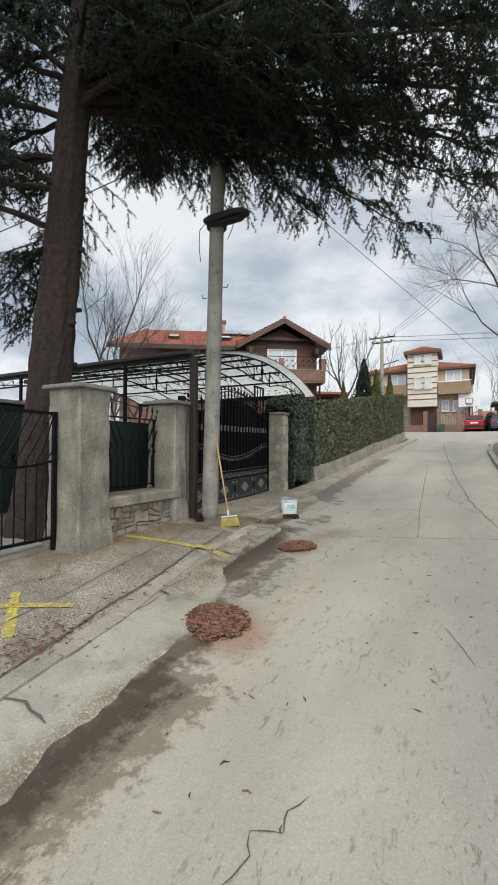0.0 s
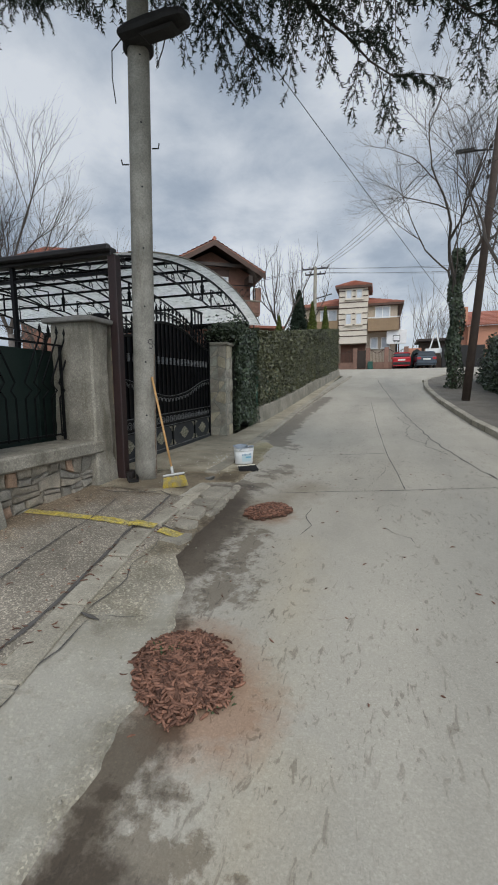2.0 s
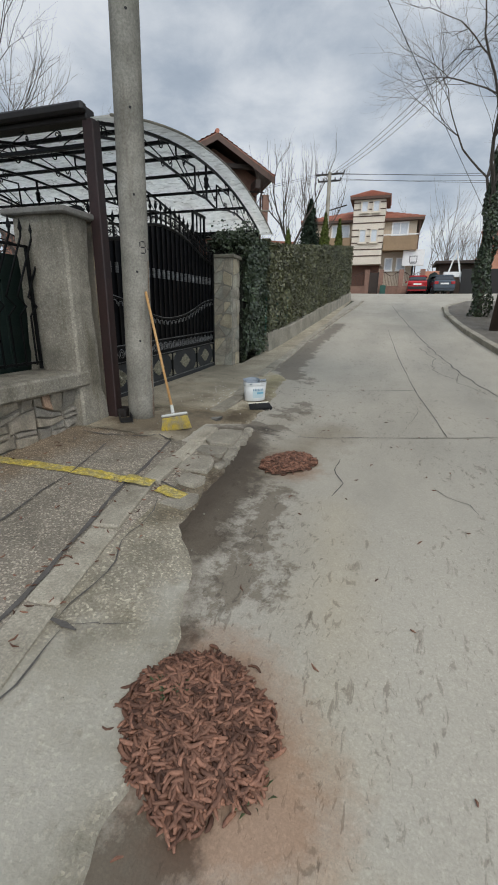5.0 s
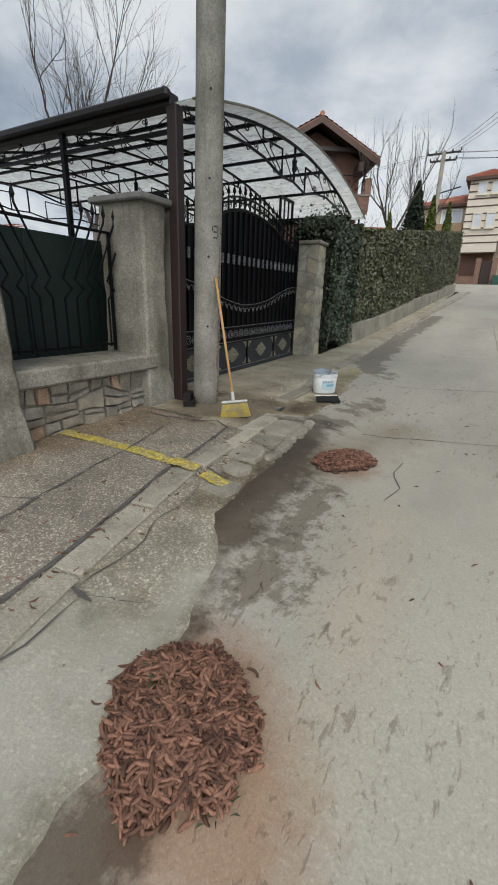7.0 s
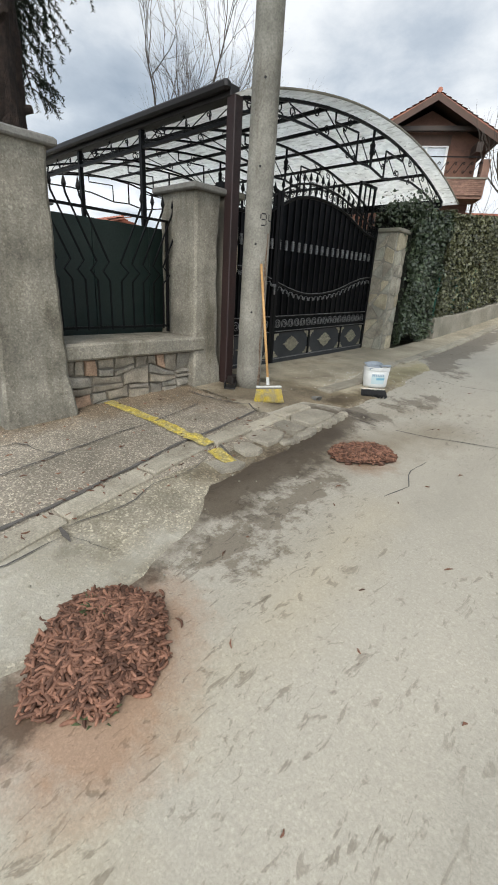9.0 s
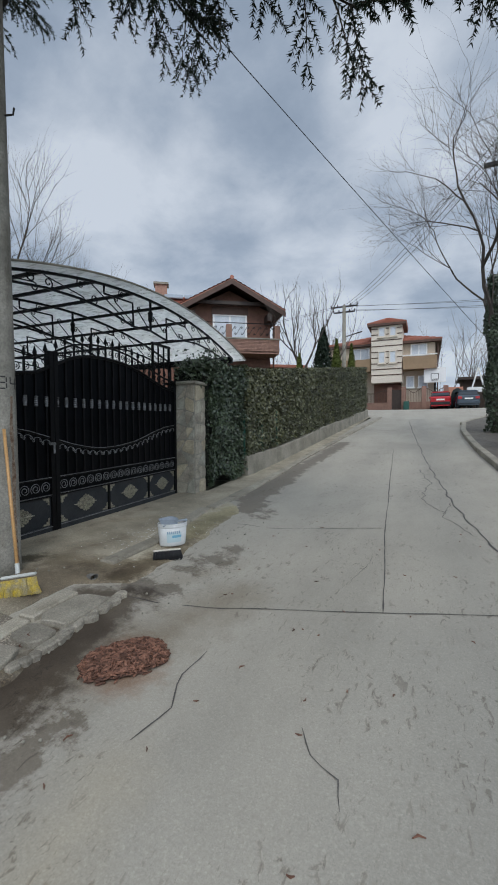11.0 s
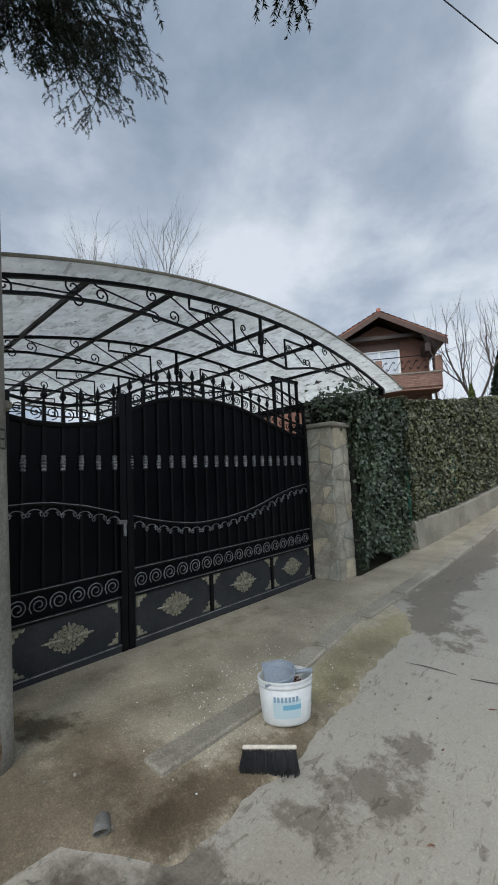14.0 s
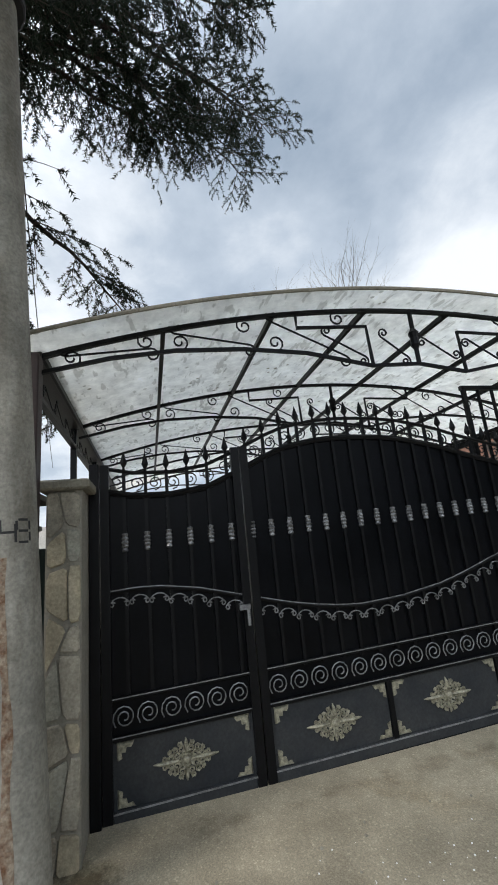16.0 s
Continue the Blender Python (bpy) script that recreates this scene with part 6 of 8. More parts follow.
solid("gravel", s, CONCRETE_PALE, "loose pale pebbles on pavement and gutter", "gravel", "", "stuff")

s = Shape()
for k in range(240):
    x, y = rng.gauss(-3.25, 0.22), rng.gauss(7.25, 0.35)
    r = rng.uniform(0.002, 0.0055)
    z = gz(x, y) + 0.012
    s.lathe([(r * 0.7, z - 0.004), (r, z + r * 0.3), (r * 0.5, z + r * 0.8)], 5, (x, y))
solid("crumbs", s, WHITEPAINT, "white crumbs scattered on the concrete beside the bucket", "gravel", "", "stuff")


# ---- foliage ----
def leaf_cloud(name, points, normals, size, material, seed, fold=0.25, jitter=0.6):
    """Many small folded leaves, each of two quads, about given points."""
    rs = np.random.RandomState(seed)
    n = len(points)
    nr = normals + rs.normal(0, jitter, (n, 3))
    nr /= np.linalg.norm(nr, axis=1)[:, None] + 1e-9
    t = np.cross(nr, rs.normal(0, 1, (n, 3)))
    t /= np.linalg.norm(t, axis=1)[:, None] + 1e-9
    b = np.cross(nr, t)
    L = size * rs.uniform(0.6, 1.25, n)[:, None]
    W = L * 0.42
    base, tip = points - t * L / 2, points + t * L / 2
    up = nr * L * fold
    left, right = points + b * W + up, points - b * W + up
    Vv = np.stack([base, left, tip, right], 1).reshape(-1, 3)
    i = np.arange(n) * 4
    Ff = np.concatenate([np.stack([i, i + 2, i + 1], -1), np.stack([i, i + 3, i + 2], -1)])
    return fast_mesh(name, Vv, Ff, material)


hedge_top = lambda y: gz(-3.9, y) + 2.30 + 0.03 * (y - 11)


def hedge_block(name, y0, y1, x0, x1, bottom, material, count, size, seed, label, grow=0.06):
    rs = np.random.RandomState(seed)
    root = thing(name, label, "hedge")
    s = Shape()
    ys = np.linspace(y0, y1, max(6, int((y1 - y0) * 2)))
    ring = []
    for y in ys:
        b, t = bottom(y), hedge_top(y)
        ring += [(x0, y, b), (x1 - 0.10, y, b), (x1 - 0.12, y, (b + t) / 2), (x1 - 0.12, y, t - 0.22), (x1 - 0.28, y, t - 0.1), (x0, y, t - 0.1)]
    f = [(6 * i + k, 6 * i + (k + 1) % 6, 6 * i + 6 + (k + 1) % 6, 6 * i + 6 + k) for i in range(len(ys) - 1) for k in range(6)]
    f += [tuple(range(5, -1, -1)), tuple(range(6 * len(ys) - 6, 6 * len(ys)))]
    # solid dark core paints the shade behind the leaves
    part("shade_core", s.add(ring, f), HEDGECORE, root, "near-black core in place of inner shade")
    front = int(count * 0.78)
    # nearer stretches carry more leaves
    u = rs.rand(count) ** 1.7
    y = y0 + (y1 - y0) * u
    bt = np.array([bottom(a) for a in y])
    tp = np.array([hedge_top(a) for a in y])
    v = rs.rand(count)
    lump = np.array([noise.noise((a * 1.6, c * 2.2, seed)) for a, c in zip(y, bt + (tp - bt) * v)])
    pts = np.zeros((count, 3))
    nrm = np.zeros((count, 3))
    pts[:, 1] = y
    pts[:front, 0] = x1 - 0.06 + grow * lump[:front] + rs.uniform(-0.06, 0.05, front)
    pts[:front, 2] = (bt + (tp - bt) * v)[:front]
    nrm[:front] = (0.8, -0.25, 0.45)
    k = count - front
    pts[front:, 0] = x0 + (x1 - x0) * rs.rand(k)
    pts[front:, 2] = tp[front:] - 0.07 + 0.07 * lump[front:] + rs.uniform(-0.05, 0.07, k)
    nrm[front:] = (0.1, -0.1, 1)
    ends = rs.rand(count) < 0.06
    pts[ends, 1] = np.where(rs.rand(ends.sum()) < 0.5, y0 - 0.03, y1 + 0.03) + rs.uniform(-0.04, 0.04, ends.sum())
    pts[ends, 0] = x0 + (x1 - x0) * rs.rand(ends.sum())
    pts[:, 2] = np.minimum(pts[:, 2], np.array([hedge_top(a) for a in pts[:, 1]]) + 0.05)
    part("leaves", leaf_cloud("leaves", pts, nrm, size, material, seed + 1), material, root)
    return root


hedge_block("ivy_hedge", 9.98, 11.55, -4.7, -3.85, lambda y: gz(-3.9, y) + 0.12 + 0.12 * math.sin(y * 5), IVY, 9000, 0.062, 31, "dense dark ivy hanging to the ground beside the gate pillar", 0.09)
long_hedge = hedge_block("ivy_hedge", 11.5, 27.3, -4.7, -3.85, lambda y: gz(-3.9, y) + 0.42, HEDGELEAF, 34000, 0.07, 33, "long clipped ivy hedge above a concrete footing wall")
rs = np.random.RandomState(40)
pts = np.stack([rs.uniform(-4.5, -3.8, 1500), np.clip(rs.normal(10.2, 0.3, 1500), 9.7, 11), np.clip(rs.normal(2.66, 0.14, 1500), 2.3, 2.98)], -1)
tagged(new("ivy_clump", leaf_cloud("ivy_clump", pts, np.tile((0.6, -0.4, 0.6), (1500, 1)), 0.065, IVY, 41)), "ivy crown climbing up under the carport edge", "ivy", "", "stuff")

foot = thing("hedge_footing_wall", "low pale concrete footing wall under the hedge", "wall", "", "structure")
y = 11.45
rng = random.Random(8)
while y < 27.2:
    w = rng.uniform(1.6, 2.4)
    b = min(y + w, 27.3)
    h0 = gz(-3.9, y)
    vs = []
    for yy in (y, b - 0.01):
        g = gz(-3.9, yy)
        t = g + 0.44 - (0.06 if rng.random() < 0.3 else 0)
        vs += [(-4.6, yy, g - 0.2), (-3.80, yy, g - 0.2), (-3.84, yy, t - 0.02), (-3.86, yy, t), (-4.6, yy, t)]
    fs = [(i, (i + 1) % 5, 5 + (i + 1) % 5, 5 + i) for i in range(5)] + [(4, 3, 2, 1, 0), (5, 6, 7, 8, 9)]
    part("wall_block", Shape().add(vs, fs), CONCRETE_PALE, foot)
    y = b
mesh_fence = thing("mesh_fence", "green wire mesh fence at the hedge foot", "fence")
for y in (11.45, 12.4, 13.35):
    part("post", Shape().box(-3.92, -3.89, y - 0.015, y + 0.015, gz(-3.9, y) + 0.4, gz(-3.9, y) + 1.3), GREENMETAL, mesh_fence)
s = Shape()
for k in range(9):
    z = 0.45 + 0.09 * k
    s.tube([(-3.895, 11.45, gz(-3.9, 11.45) + z), (-3.895, 13.35, gz(-3.9, 13.35) + z)], 0.003, 3)
for k in range(24):
    y = 11.45 + 0.08 * k
    s.tube([(-3.895, y, gz(-3.9, y) + 0.44), (-3.895, y, gz(-3.9, y) + 1.18)], 0.002, 3)
part("mesh", s, GREENMETAL, mesh_fence)


def grow(shape, p, d, r, length, depth, rng, spread, up, n=5, tips=None, taper=0.72, kids=(2, 3), step=4):
    """A limb of a bare tree and all that grows on it."""
    pts, rs_, q = [p.copy()], [r], p.copy()
    v = d.normalized()
    for k in range(step):
        v = (v + Vector((rng.gauss(0, 0.10), rng.gauss(0, 0.10), rng.gauss(0, 0.08) + up * 0.08))).normalized()
        q = q + v * (length / step)
        pts.append(q.copy())
        rs_.append(r * (1 - (1 - taper) * (k + 1) / step) if depth else r * (1 - 0.8 * (k + 1) / step))
    shape.tube(pts, rs_, n if r > 0.02 else 3, False)
    if tips is not None:
        tips.append(pts)
    if depth == 0:
        return
    for k in range(rng.randint(*kids)):
        i = step if k == 0 else rng.randint(max(1, step - 3), step)
        a = rng.uniform(0, 2 * math.pi)
        side = v.orthogonal().normalized()
        side.rotate(Matrix.Rotation(a, 3, v))
        nd = (v + side * spread * (0.45 if k == 0 else rng.uniform(0.6, 1.3))).normalized()
        grow(shape, pts[i], nd, rs_[i] * (0.85 if k == 0 else rng.uniform(0.5, 0.75)), length * rng.uniform(0.62, 0.88), depth - 1, rng, spread, up, n, tips, taper, kids, step)


def bare_tree(x, y, z, height, r, seed, label, depth=6, spread=0.55, up=0.9, lean=(0, 0), kids=(2, 3), material=None):
    rng = random.Random(seed)
    root = thing("bare_tree", label, "tree")
    trunk, crown = Shape(), Shape()
    p = Vector((x, y, z - 0.2))
    pts = [p + Vector((lean[0] * t, lean[1] * t, height * 0.36 * t)) for t in (0, 0.3, 0.65, 1.0)]
    trunk.tube(pts, [r * 1.15, r, r * 0.85, r * 0.75], 9)
    part("trunk", trunk, material or GREYBARK, root, "", True)
    for k in range(3):
        a = 2.1 * k + rng.uniform(-0.4, 0.4)
        d = Vector((math.cos(a) * 0.55 + lean[0] * 0.2, math.sin(a) * 0.55, 1.0))
        grow(crown, pts[-1 - (k % 2)], d, r * 0.55, height * 0.22, depth - 1, rng, spread, up, 5, None, 0.72, kids)
    part("crown", crown, TWIGBARK if material is None else material, root, "leafless twigs")
    return root


bare_tree(-12.6, 12.3, 0.6, 8.0, 0.12, 3, "tall leafless tree in the garden behind the carport", 7, 0.6, 0.75, (0, 0), (3, 3))
bare_tree(-14.0, 15.0, 0.6, 7.2, 0.10, 4, "leafless garden tree behind the low outbuilding", 7, 0.6, 0.75, (0, 0), (2, 4))
bare_tree(-9.5, 14.5, 0.9, 5.6, 0.09, 5, "young leafless tree beyond the carport roof", 6)
bare_tree(-6.2, 24.0, 1.9, 7.4, 0.11, 6, "thin leafless tree beside the brick house", 6, 0.4, 1.0)
bare_tree(-5.6, 28.0, 2.3, 7.0, 0.10, 7, "leafless tree behind the hedge end", 6, 0.4, 1.0)

# ---- cedar overhanging the street ----
rs = np.random.RandomState(77)
rng = random.Random(77)
TX, TY = -5.53, 3.98
TLEAN = 0.108
cedar = thing("cedar_tree", "old cedar with rough trunk and drooping branches over the street", "tree")
tz = gz(TX, TY)
tr = Shape()
lv = np.linspace(0, 13, 120)
n = 40
vs, fs = [], []
for i, h in enumerate(lv):
    R = 0.33 * (1 - h / 15.5) + 0.16 * math.exp(-h * 2.5)
    for k in range(n):
        a = 2 * math.pi * k / n
        q = R * (1 + 0.08 * noise.noise((math.cos(a) * 2.5, math.sin(a) * 2.5, h * 1.6)) + 0.09 * noise.noise((math.cos(a) * 7, math.sin(a) * 7, h * 4.5)) + 0.03 * math.cos(9 * a + h))
        vs.append((TX + TLEAN * h + q * math.cos(a), TY + 0.008 * h + q * math.sin(a), tz - 0.15 + h))
fs = [(n * i + k, n * i + (k + 1) % n, n * i + n + (k + 1) % n, n * i + n + k) for i in range(len(lv) - 1) for k in range(n)]
part("trunk", tr.add(vs, fs), BARK, cedar)
for k in range(16):
    h = 1.3 + 0.27 * k
    a = rng.uniform(0, 6.28)
    R = 0.33 * (1 - h / 15.5)
    c = Vector((TX + TLEAN * h, TY + 0.008 * h, tz + h))
    d = Vector((math.cos(a), math.sin(a), 0.15))
    part("branch_stub", Shape().tube([c + d * (R - 0.05), c + d * (R + rng.uniform(0.04, 0.10))], [0.05, 0.03], 6), BARK, cedar)

limbs, twigs = Shape(), Shape()
NB, ND = [], []


def needle_twig(p, d, length, r):
    """A twig that droops at its end, with needles set round it."""
    v, q, pts = d.normalized(), p.copy(), [p.copy()]
    m = 4
    for k in range(m):
        v = (v + Vector((rng.gauss(0, 0.06), rng.gauss(0, 0.06), -0.16))).normalized()
        q = q + v * length / m
        pts.append(q.copy())
    twigs.tube(pts, [r, r * 0.8, r * 0.6, r * 0.45, r * 0.2], 3, False)
    P = np.array([tuple(a) for a in pts])
    cnt = max(6, int(length * 170))
    t = rs.rand(cnt) * m
    i = np.minimum(t.astype(int), m - 1)
    base = P[i] + (P[i + 1] - P[i]) * (t - i)[:, None]
    ax = P[i + 1] - P[i]
    ax /= np.linalg.norm(ax, axis=1)[:, None]
    rd = rs.normal(0, 1, (cnt, 3))
    rd[:, 2] -= 0.25
    rd -= ax * (rd * ax).sum(1)[:, None]
    rd /= np.linalg.norm(rd, axis=1)[:, None] + 1e-9
    NB.append(base)
    ND.append(rd * 0.85 + ax * 0.55)


def limb(h, tip, r, dense=1.0, arc=0.45):
    """A main limb that rises, then droops to its tip, with side branches and hanging twigs."""
    c = Vector((TX + TLEAN * h, TY + 0.008 * h, tz + h))
    e_ = Vector(tip)
    length, m = (e_ - c).length, 14
    mid = (c + e_) / 2 + Vector((rng.gauss(0, 0.12), rng.gauss(0, 0.12), arc))
    pts = []
    for k in range(m + 1):
        u = k / m
        pts.append(c * (1 - u) ** 2 + mid * 2 * u * (1 - u) + e_ * u * u + Vector((rng.gauss(0, 0.02), rng.gauss(0, 0.02), rng.gauss(0, 0.02))))
    limbs.tube(pts, [r * (1 - 0.85 * k / m) for k in range(m + 1)], 6, False)
    for k in range(3, m + 1):
        for s_ in (-1, 1):
            for rep in range(2 if rng.random() < 0.55 * dense else 1):
                if rng.random() > 0.92 * min(1, dense):
                    continue
                ax = (pts[k] - pts[k - 1]).normalized()
                side = ax.cross(Vector((0, 0, 1))).normalized() * s_
                L2 = length * 0.30 * (1 - 0.55 * k / m) * rng.uniform(0.5, 1.15)
                e = (side * rng.uniform(0.7, 1.1) + ax * rng.uniform(0.3, 0.9) + Vector((0, 0, rng.uniform(-0.25, 0.12)))).normalized()
                p0 = pts[k - 1] + (pts[k] - pts[k - 1]) * rng.random()
                w, bp = e.copy(), [p0.copy()]
                for j in range(5):
                    w = (w + Vector((rng.gauss(0, 0.06), rng.gauss(0, 0.06), -0.09))).normalized()
                    bp.append(bp[-1] + w * L2 / 5)
                twigs.tube(bp, [0.010, 0.008, 0.007, 0.005, 0.004, 0.002], 4, False)
                for j in range(1, 6):
                    for s2 in (-1, 1):
                        a2 = (bp[j] - bp[j - 1]).normalized()
                        sd = a2.cross(Vector((0, 0, 1))).normalized() * s2
                        tw = (sd * rng.uniform(0.4, 0.9) + a2 * rng.uniform(0.5, 1.0) + Vector((0, 0, rng.uniform(-0.5, 0.05)))).normalized()
                        needle_twig(bp[j] - (bp[j] - bp[j - 1]) * rng.random(), tw, rng.uniform(0.15, 0.34), 0.0035)


# limbs over the street and pavement, then the rest of the crown
for h, tip in [(6.0, (-0.9, 7, 5.1)), (6.1, (0.25, 7.1, 5.4)), (6.4, (-2.7, 8, 6.2)), (6.0, (-1.7, 5.6, 5.6)), (6.1, (-0.2, 5.5, 5.3)), (6.1, (0.5, 4.4, 5.2)), (6.0, (-0.1, 3.1, 5.2)),
               (6.5, (0.7, 6.3, 5.9)), (6, (-1, 8.1, 6.9)), (6.9, (-2, 7.2, 6.7)), (6, (-0.4, 6.4, 6.7)), (6.9, (0.8, 5, 6.2)), (6.7, (0.3, 3.7, 6.1)), (6.1, (-3.3, 7.5, 7.4)),
               (6.3, (-2.3, 2.2, 6.2)), (6.4, (0.2, 6, 6.9)), (6.6, (-1.3, 7, 7)), (6.8, (-2.6, 6.8, 7.2)), (6.9, (-1.4, 4.9, 7)), (6.7, (-2, 3.4, 6.8)), (6.2, (-1.2, 4.4, 6.2)),
               (6.7, (-1, 6.2, 6.3)), (7.6, (-7, 8.6, 9.1)), (7.2, (-6.2, 8, 8.25)), (6.7, (-5.8, 7.2, 7.5)), (6.9, (-6.6, 7.4, 7.75)), (6.8, (-6.3, 6.9, 7.4)), (8, (-5.5, 8, 8.9)),
               (7, (-4.8, 7.4, 7.8)), (6.3, (0.6, 3.4, 5.4)), (6.6, (1, 4.4, 5.8)), (6.9, (1, 5.8, 6.3)), (6.2, (0.9, 6.8, 5.4)), (6.4, (1.2, 6.2, 5.7)), (6.5, (0.6, 7.4, 5.9)),
               (6.7, (1.5, 6.8, 6.2)), (6.5, (1.4, 5.4, 5.9)), (6.1, (0.7, 5.6, 5.2)), (6.3, (1.6, 5, 6.6)), (6.2, (1.2, 7.2, 6.8)), (8.2, (-8.0, 9.1, 10.0)), (8.0, (-8.9, 8.8, 9.7)),
               (7.6, (-7.6, 8.4, 8.8)), (5.6, (-8.4, 6.2, 5.6)), (4.4, (-8.2, 5.6, 3.9))]:
    limb(h, tip, 0.05, 0.85 if tip[0] > -4.5 else 0.8)
for h in np.arange(4.3, 12.0, 0.52):
    for k in range(2):
        az, L = rng.uniform(radians(155), radians(275)), (4.4 - 0.24 * h) * rng.uniform(0.7, 1.1)
        limb(h, (TX + L * math.cos(az), TY + L * math.sin(az), tz + h - 0.35), 0.045, 0.75)
for h in np.arange(7.4, 12.5, 0.5):
    az, L = rng.uniform(radians(-50), radians(80)), 5.6 - 0.34 * h
    limb(h, (TX + L * math.cos(az), TY + L * math.sin(az), tz + h - 0.2), 0.04, 0.8)
part("branch_growth", limbs, BARK, cedar, "dark drooping limbs")
part("fine_growth", twigs, TWIGBARK, cedar)
NBa, NDa = np.concatenate(NB), np.concatenate(ND)
NDa /= np.linalg.norm(NDa, axis=1)[:, None]
nl = rs.uniform(0.036, 0.066, len(NBa))[:, None]
wv = np.cross(NDa, rs.normal(0, 1, NBa.shape))
wv /= np.linalg.norm(wv, axis=1)[:, None] + 1e-9
Vv = np.stack([NBa - wv * 0.0072, NBa + wv * 0.0072, NBa + NDa * nl], 1).reshape(-1, 3)
nd = new("needles", fast_mesh("needles", Vv, np.arange(len(Vv)).reshape(-1, 3), NEEDLE))
nd.parent = cedar


# ---- houses ----
def window(name, parent, w, h, m, glass, frame_mat, bars=1, depth=0.06):
    """A framed window with its panes, facing local -y."""
    root = part(name, Shape().box(-w / 2, w / 2, 0.0, 0.02, 0, h, m), glass, parent, "window pane")
    s = Shape()
    for x0, x1, z0, z1 in [(-w / 2 - 0.05, w / 2 + 0.05, -0.05, 0.03), (-w / 2 - 0.05, w / 2 + 0.05, h - 0.03, h + 0.05), (-w / 2 - 0.05, -w / 2 + 0.04, 0.03, h - 0.03), (w / 2 - 0.04, w / 2 + 0.05, 0.03, h - 0.03)]:
        s.box(x0, x1, -depth, 0.0, z0, z1, m)
    for k in range(bars):
        x = -w / 2 + w * (k + 1) / (bars + 1)
        s.box(x - 0.035, x + 0.035, -depth + 0.01, 0.0, 0.03, h - 0.03, m)
    part("window_frame", s, frame_mat, root)
    part("window_sill", Shape().box(-w / 2 - 0.1, w / 2 + 0.1, -0.14, 0.0, -0.11, -0.052, m), frame_mat, root)
    return root


def tile_roof(parent, a, b, c, d, material=None, rows=14):
    """A pitched roof plane a-b (eave) to d-c (ridge), laid with stepped courses of ribbed tile."""
    a, b, c, d = (Vector(p) for p in (a, b, c, d))
    nrm = (b - a).cross(d - a).normalized()
    if nrm.z < 0:
        nrm = -nrm
    under = [p - nrm * 0.02 for p in (a, b, c, d)] + [p + nrm * 0.015 for p in (a, b, c, d)]
    roof = part("roof", Shape().add(under, [(3, 2, 1, 0), (4, 5, 6, 7), (0, 1, 5, 4), (1, 2, 6, 5), (2, 3, 7, 6), (3, 0, 4, 7)]), material or ROOFTILE, parent, "orange clay tile roof")
    cols = max(4, int((b - a).length / 0.22))
    for i in range(rows):
        t0, t1 = i / rows, (i + 1) / rows
        vs = []
        for t, off in ((t0, 0.085), (t1, 0.04)):
            l, r = a + (d - a) * t, b + (c - b) * t
            for k in range(cols * 2 + 1):
                u = k / (cols * 2)
                vs.append(l + (r - l) * u + nrm * (off + (0.03 if k % 2 else 0.0)))
        m = cols * 2 + 1
        l, r = a + (d - a) * t0, b + (c - b) * t0
        for k in range(m):
            vs.append(l + (r - l) * (k / (m - 1)) + nrm * 0.02)
        part("tile_course", Shape().add(vs, [(k, k + 1, m + k + 1, m + k) for k in range(m - 1)] + [(2 * m + k, 2 * m + k + 1, k + 1, k) for k in range(m - 1)]), material or ROOFTILE, roof)
    return roof


# brick house behind the hedge, gable end turned towards the street
h1 = thing("brick_house", "brown brick house with orange tile roof and white balcony door", "house")
HM = Matrix.Translation((-9.85, 23.1, 0)) @ Matrix.Rotation(radians(33), 4, "Z")
G0 = 1.6
W2, EZ, AZ = 2.15, 7.75, 8.8
s = Shape()
gable = [(-W2, G0), (W2, G0), (W2, EZ), (0, AZ), (-W2, EZ)]
s.prism(gable, 6.0, HM @ Matrix.Translation((0, 6.0, 0)) @ Matrix.Rotation(radians(90), 4, "X"))
part("wall", s, BRICK, h1)
s = Shape().box(-9.8, -W2, 1.2, 8.0, G0, 7.9, HM)
part("wing_wall", s, BRICK, h1)
ov = 2.75
for sx in (-1, 1):
    a, b = HM @ Vector((sx * ov, -0.95, 7.62)), HM @ Vector((sx * ov, 5.0, 7.62))
    c, d = HM @ Vector((0, 5.0, 9.1)), HM @ Vector((0, -0.95, 9.1))
    tile_roof(h1, a, b, c, d, None, 12)
    part("soffit", Shape().add([p - Vector((0, 0, 0.03)) for p in (a, b, c, d)] + [p - Vector((0, 0, 0.10)) for p in (a, b, c, d)], [(0, 1, 2, 3), (7, 6, 5, 4), (0, 4, 5, 1), (3, 2, 6, 7), (0, 3, 7, 4), (1, 5, 6, 2)]), DARKWOOD, h1)
    p, q = HM @ Vector((sx * (ov + 0.02), -0.98, 7.55)), HM @ Vector((0, -0.98, 9.09))
    dn = Vector((0, 0, -0.26))
    o = HM.to_3x3() @ Vector((0, 0.05, 0))
    part("bargeboard", Shape().add([p, q, q + dn, p + dn, p + o, q + o, q + dn + o, p + dn + o], [(0, 1, 2, 3), (7, 6, 5, 4), (0, 4, 5, 1), (3, 2, 6, 7), (0, 3, 7, 4), (1, 5, 6, 2)]), FASCIA, h1)
part("ridge_cap", Shape().tube([HM @ Vector((0, -0.98, 9.17)), HM @ Vector((0, 5.0, 9.17))], 0.10, 8), ROOFTILE, h1)
a, b, c, d = (HM @ Vector(p) for p in ((-10.4, 0.4, 7.7), (2.75, 0.4, 7.7), (1.2, 5.2, 9.9), (-9.0, 5.2, 9.9)))
tile_roof(h1, a, b, c, d, None, 18)
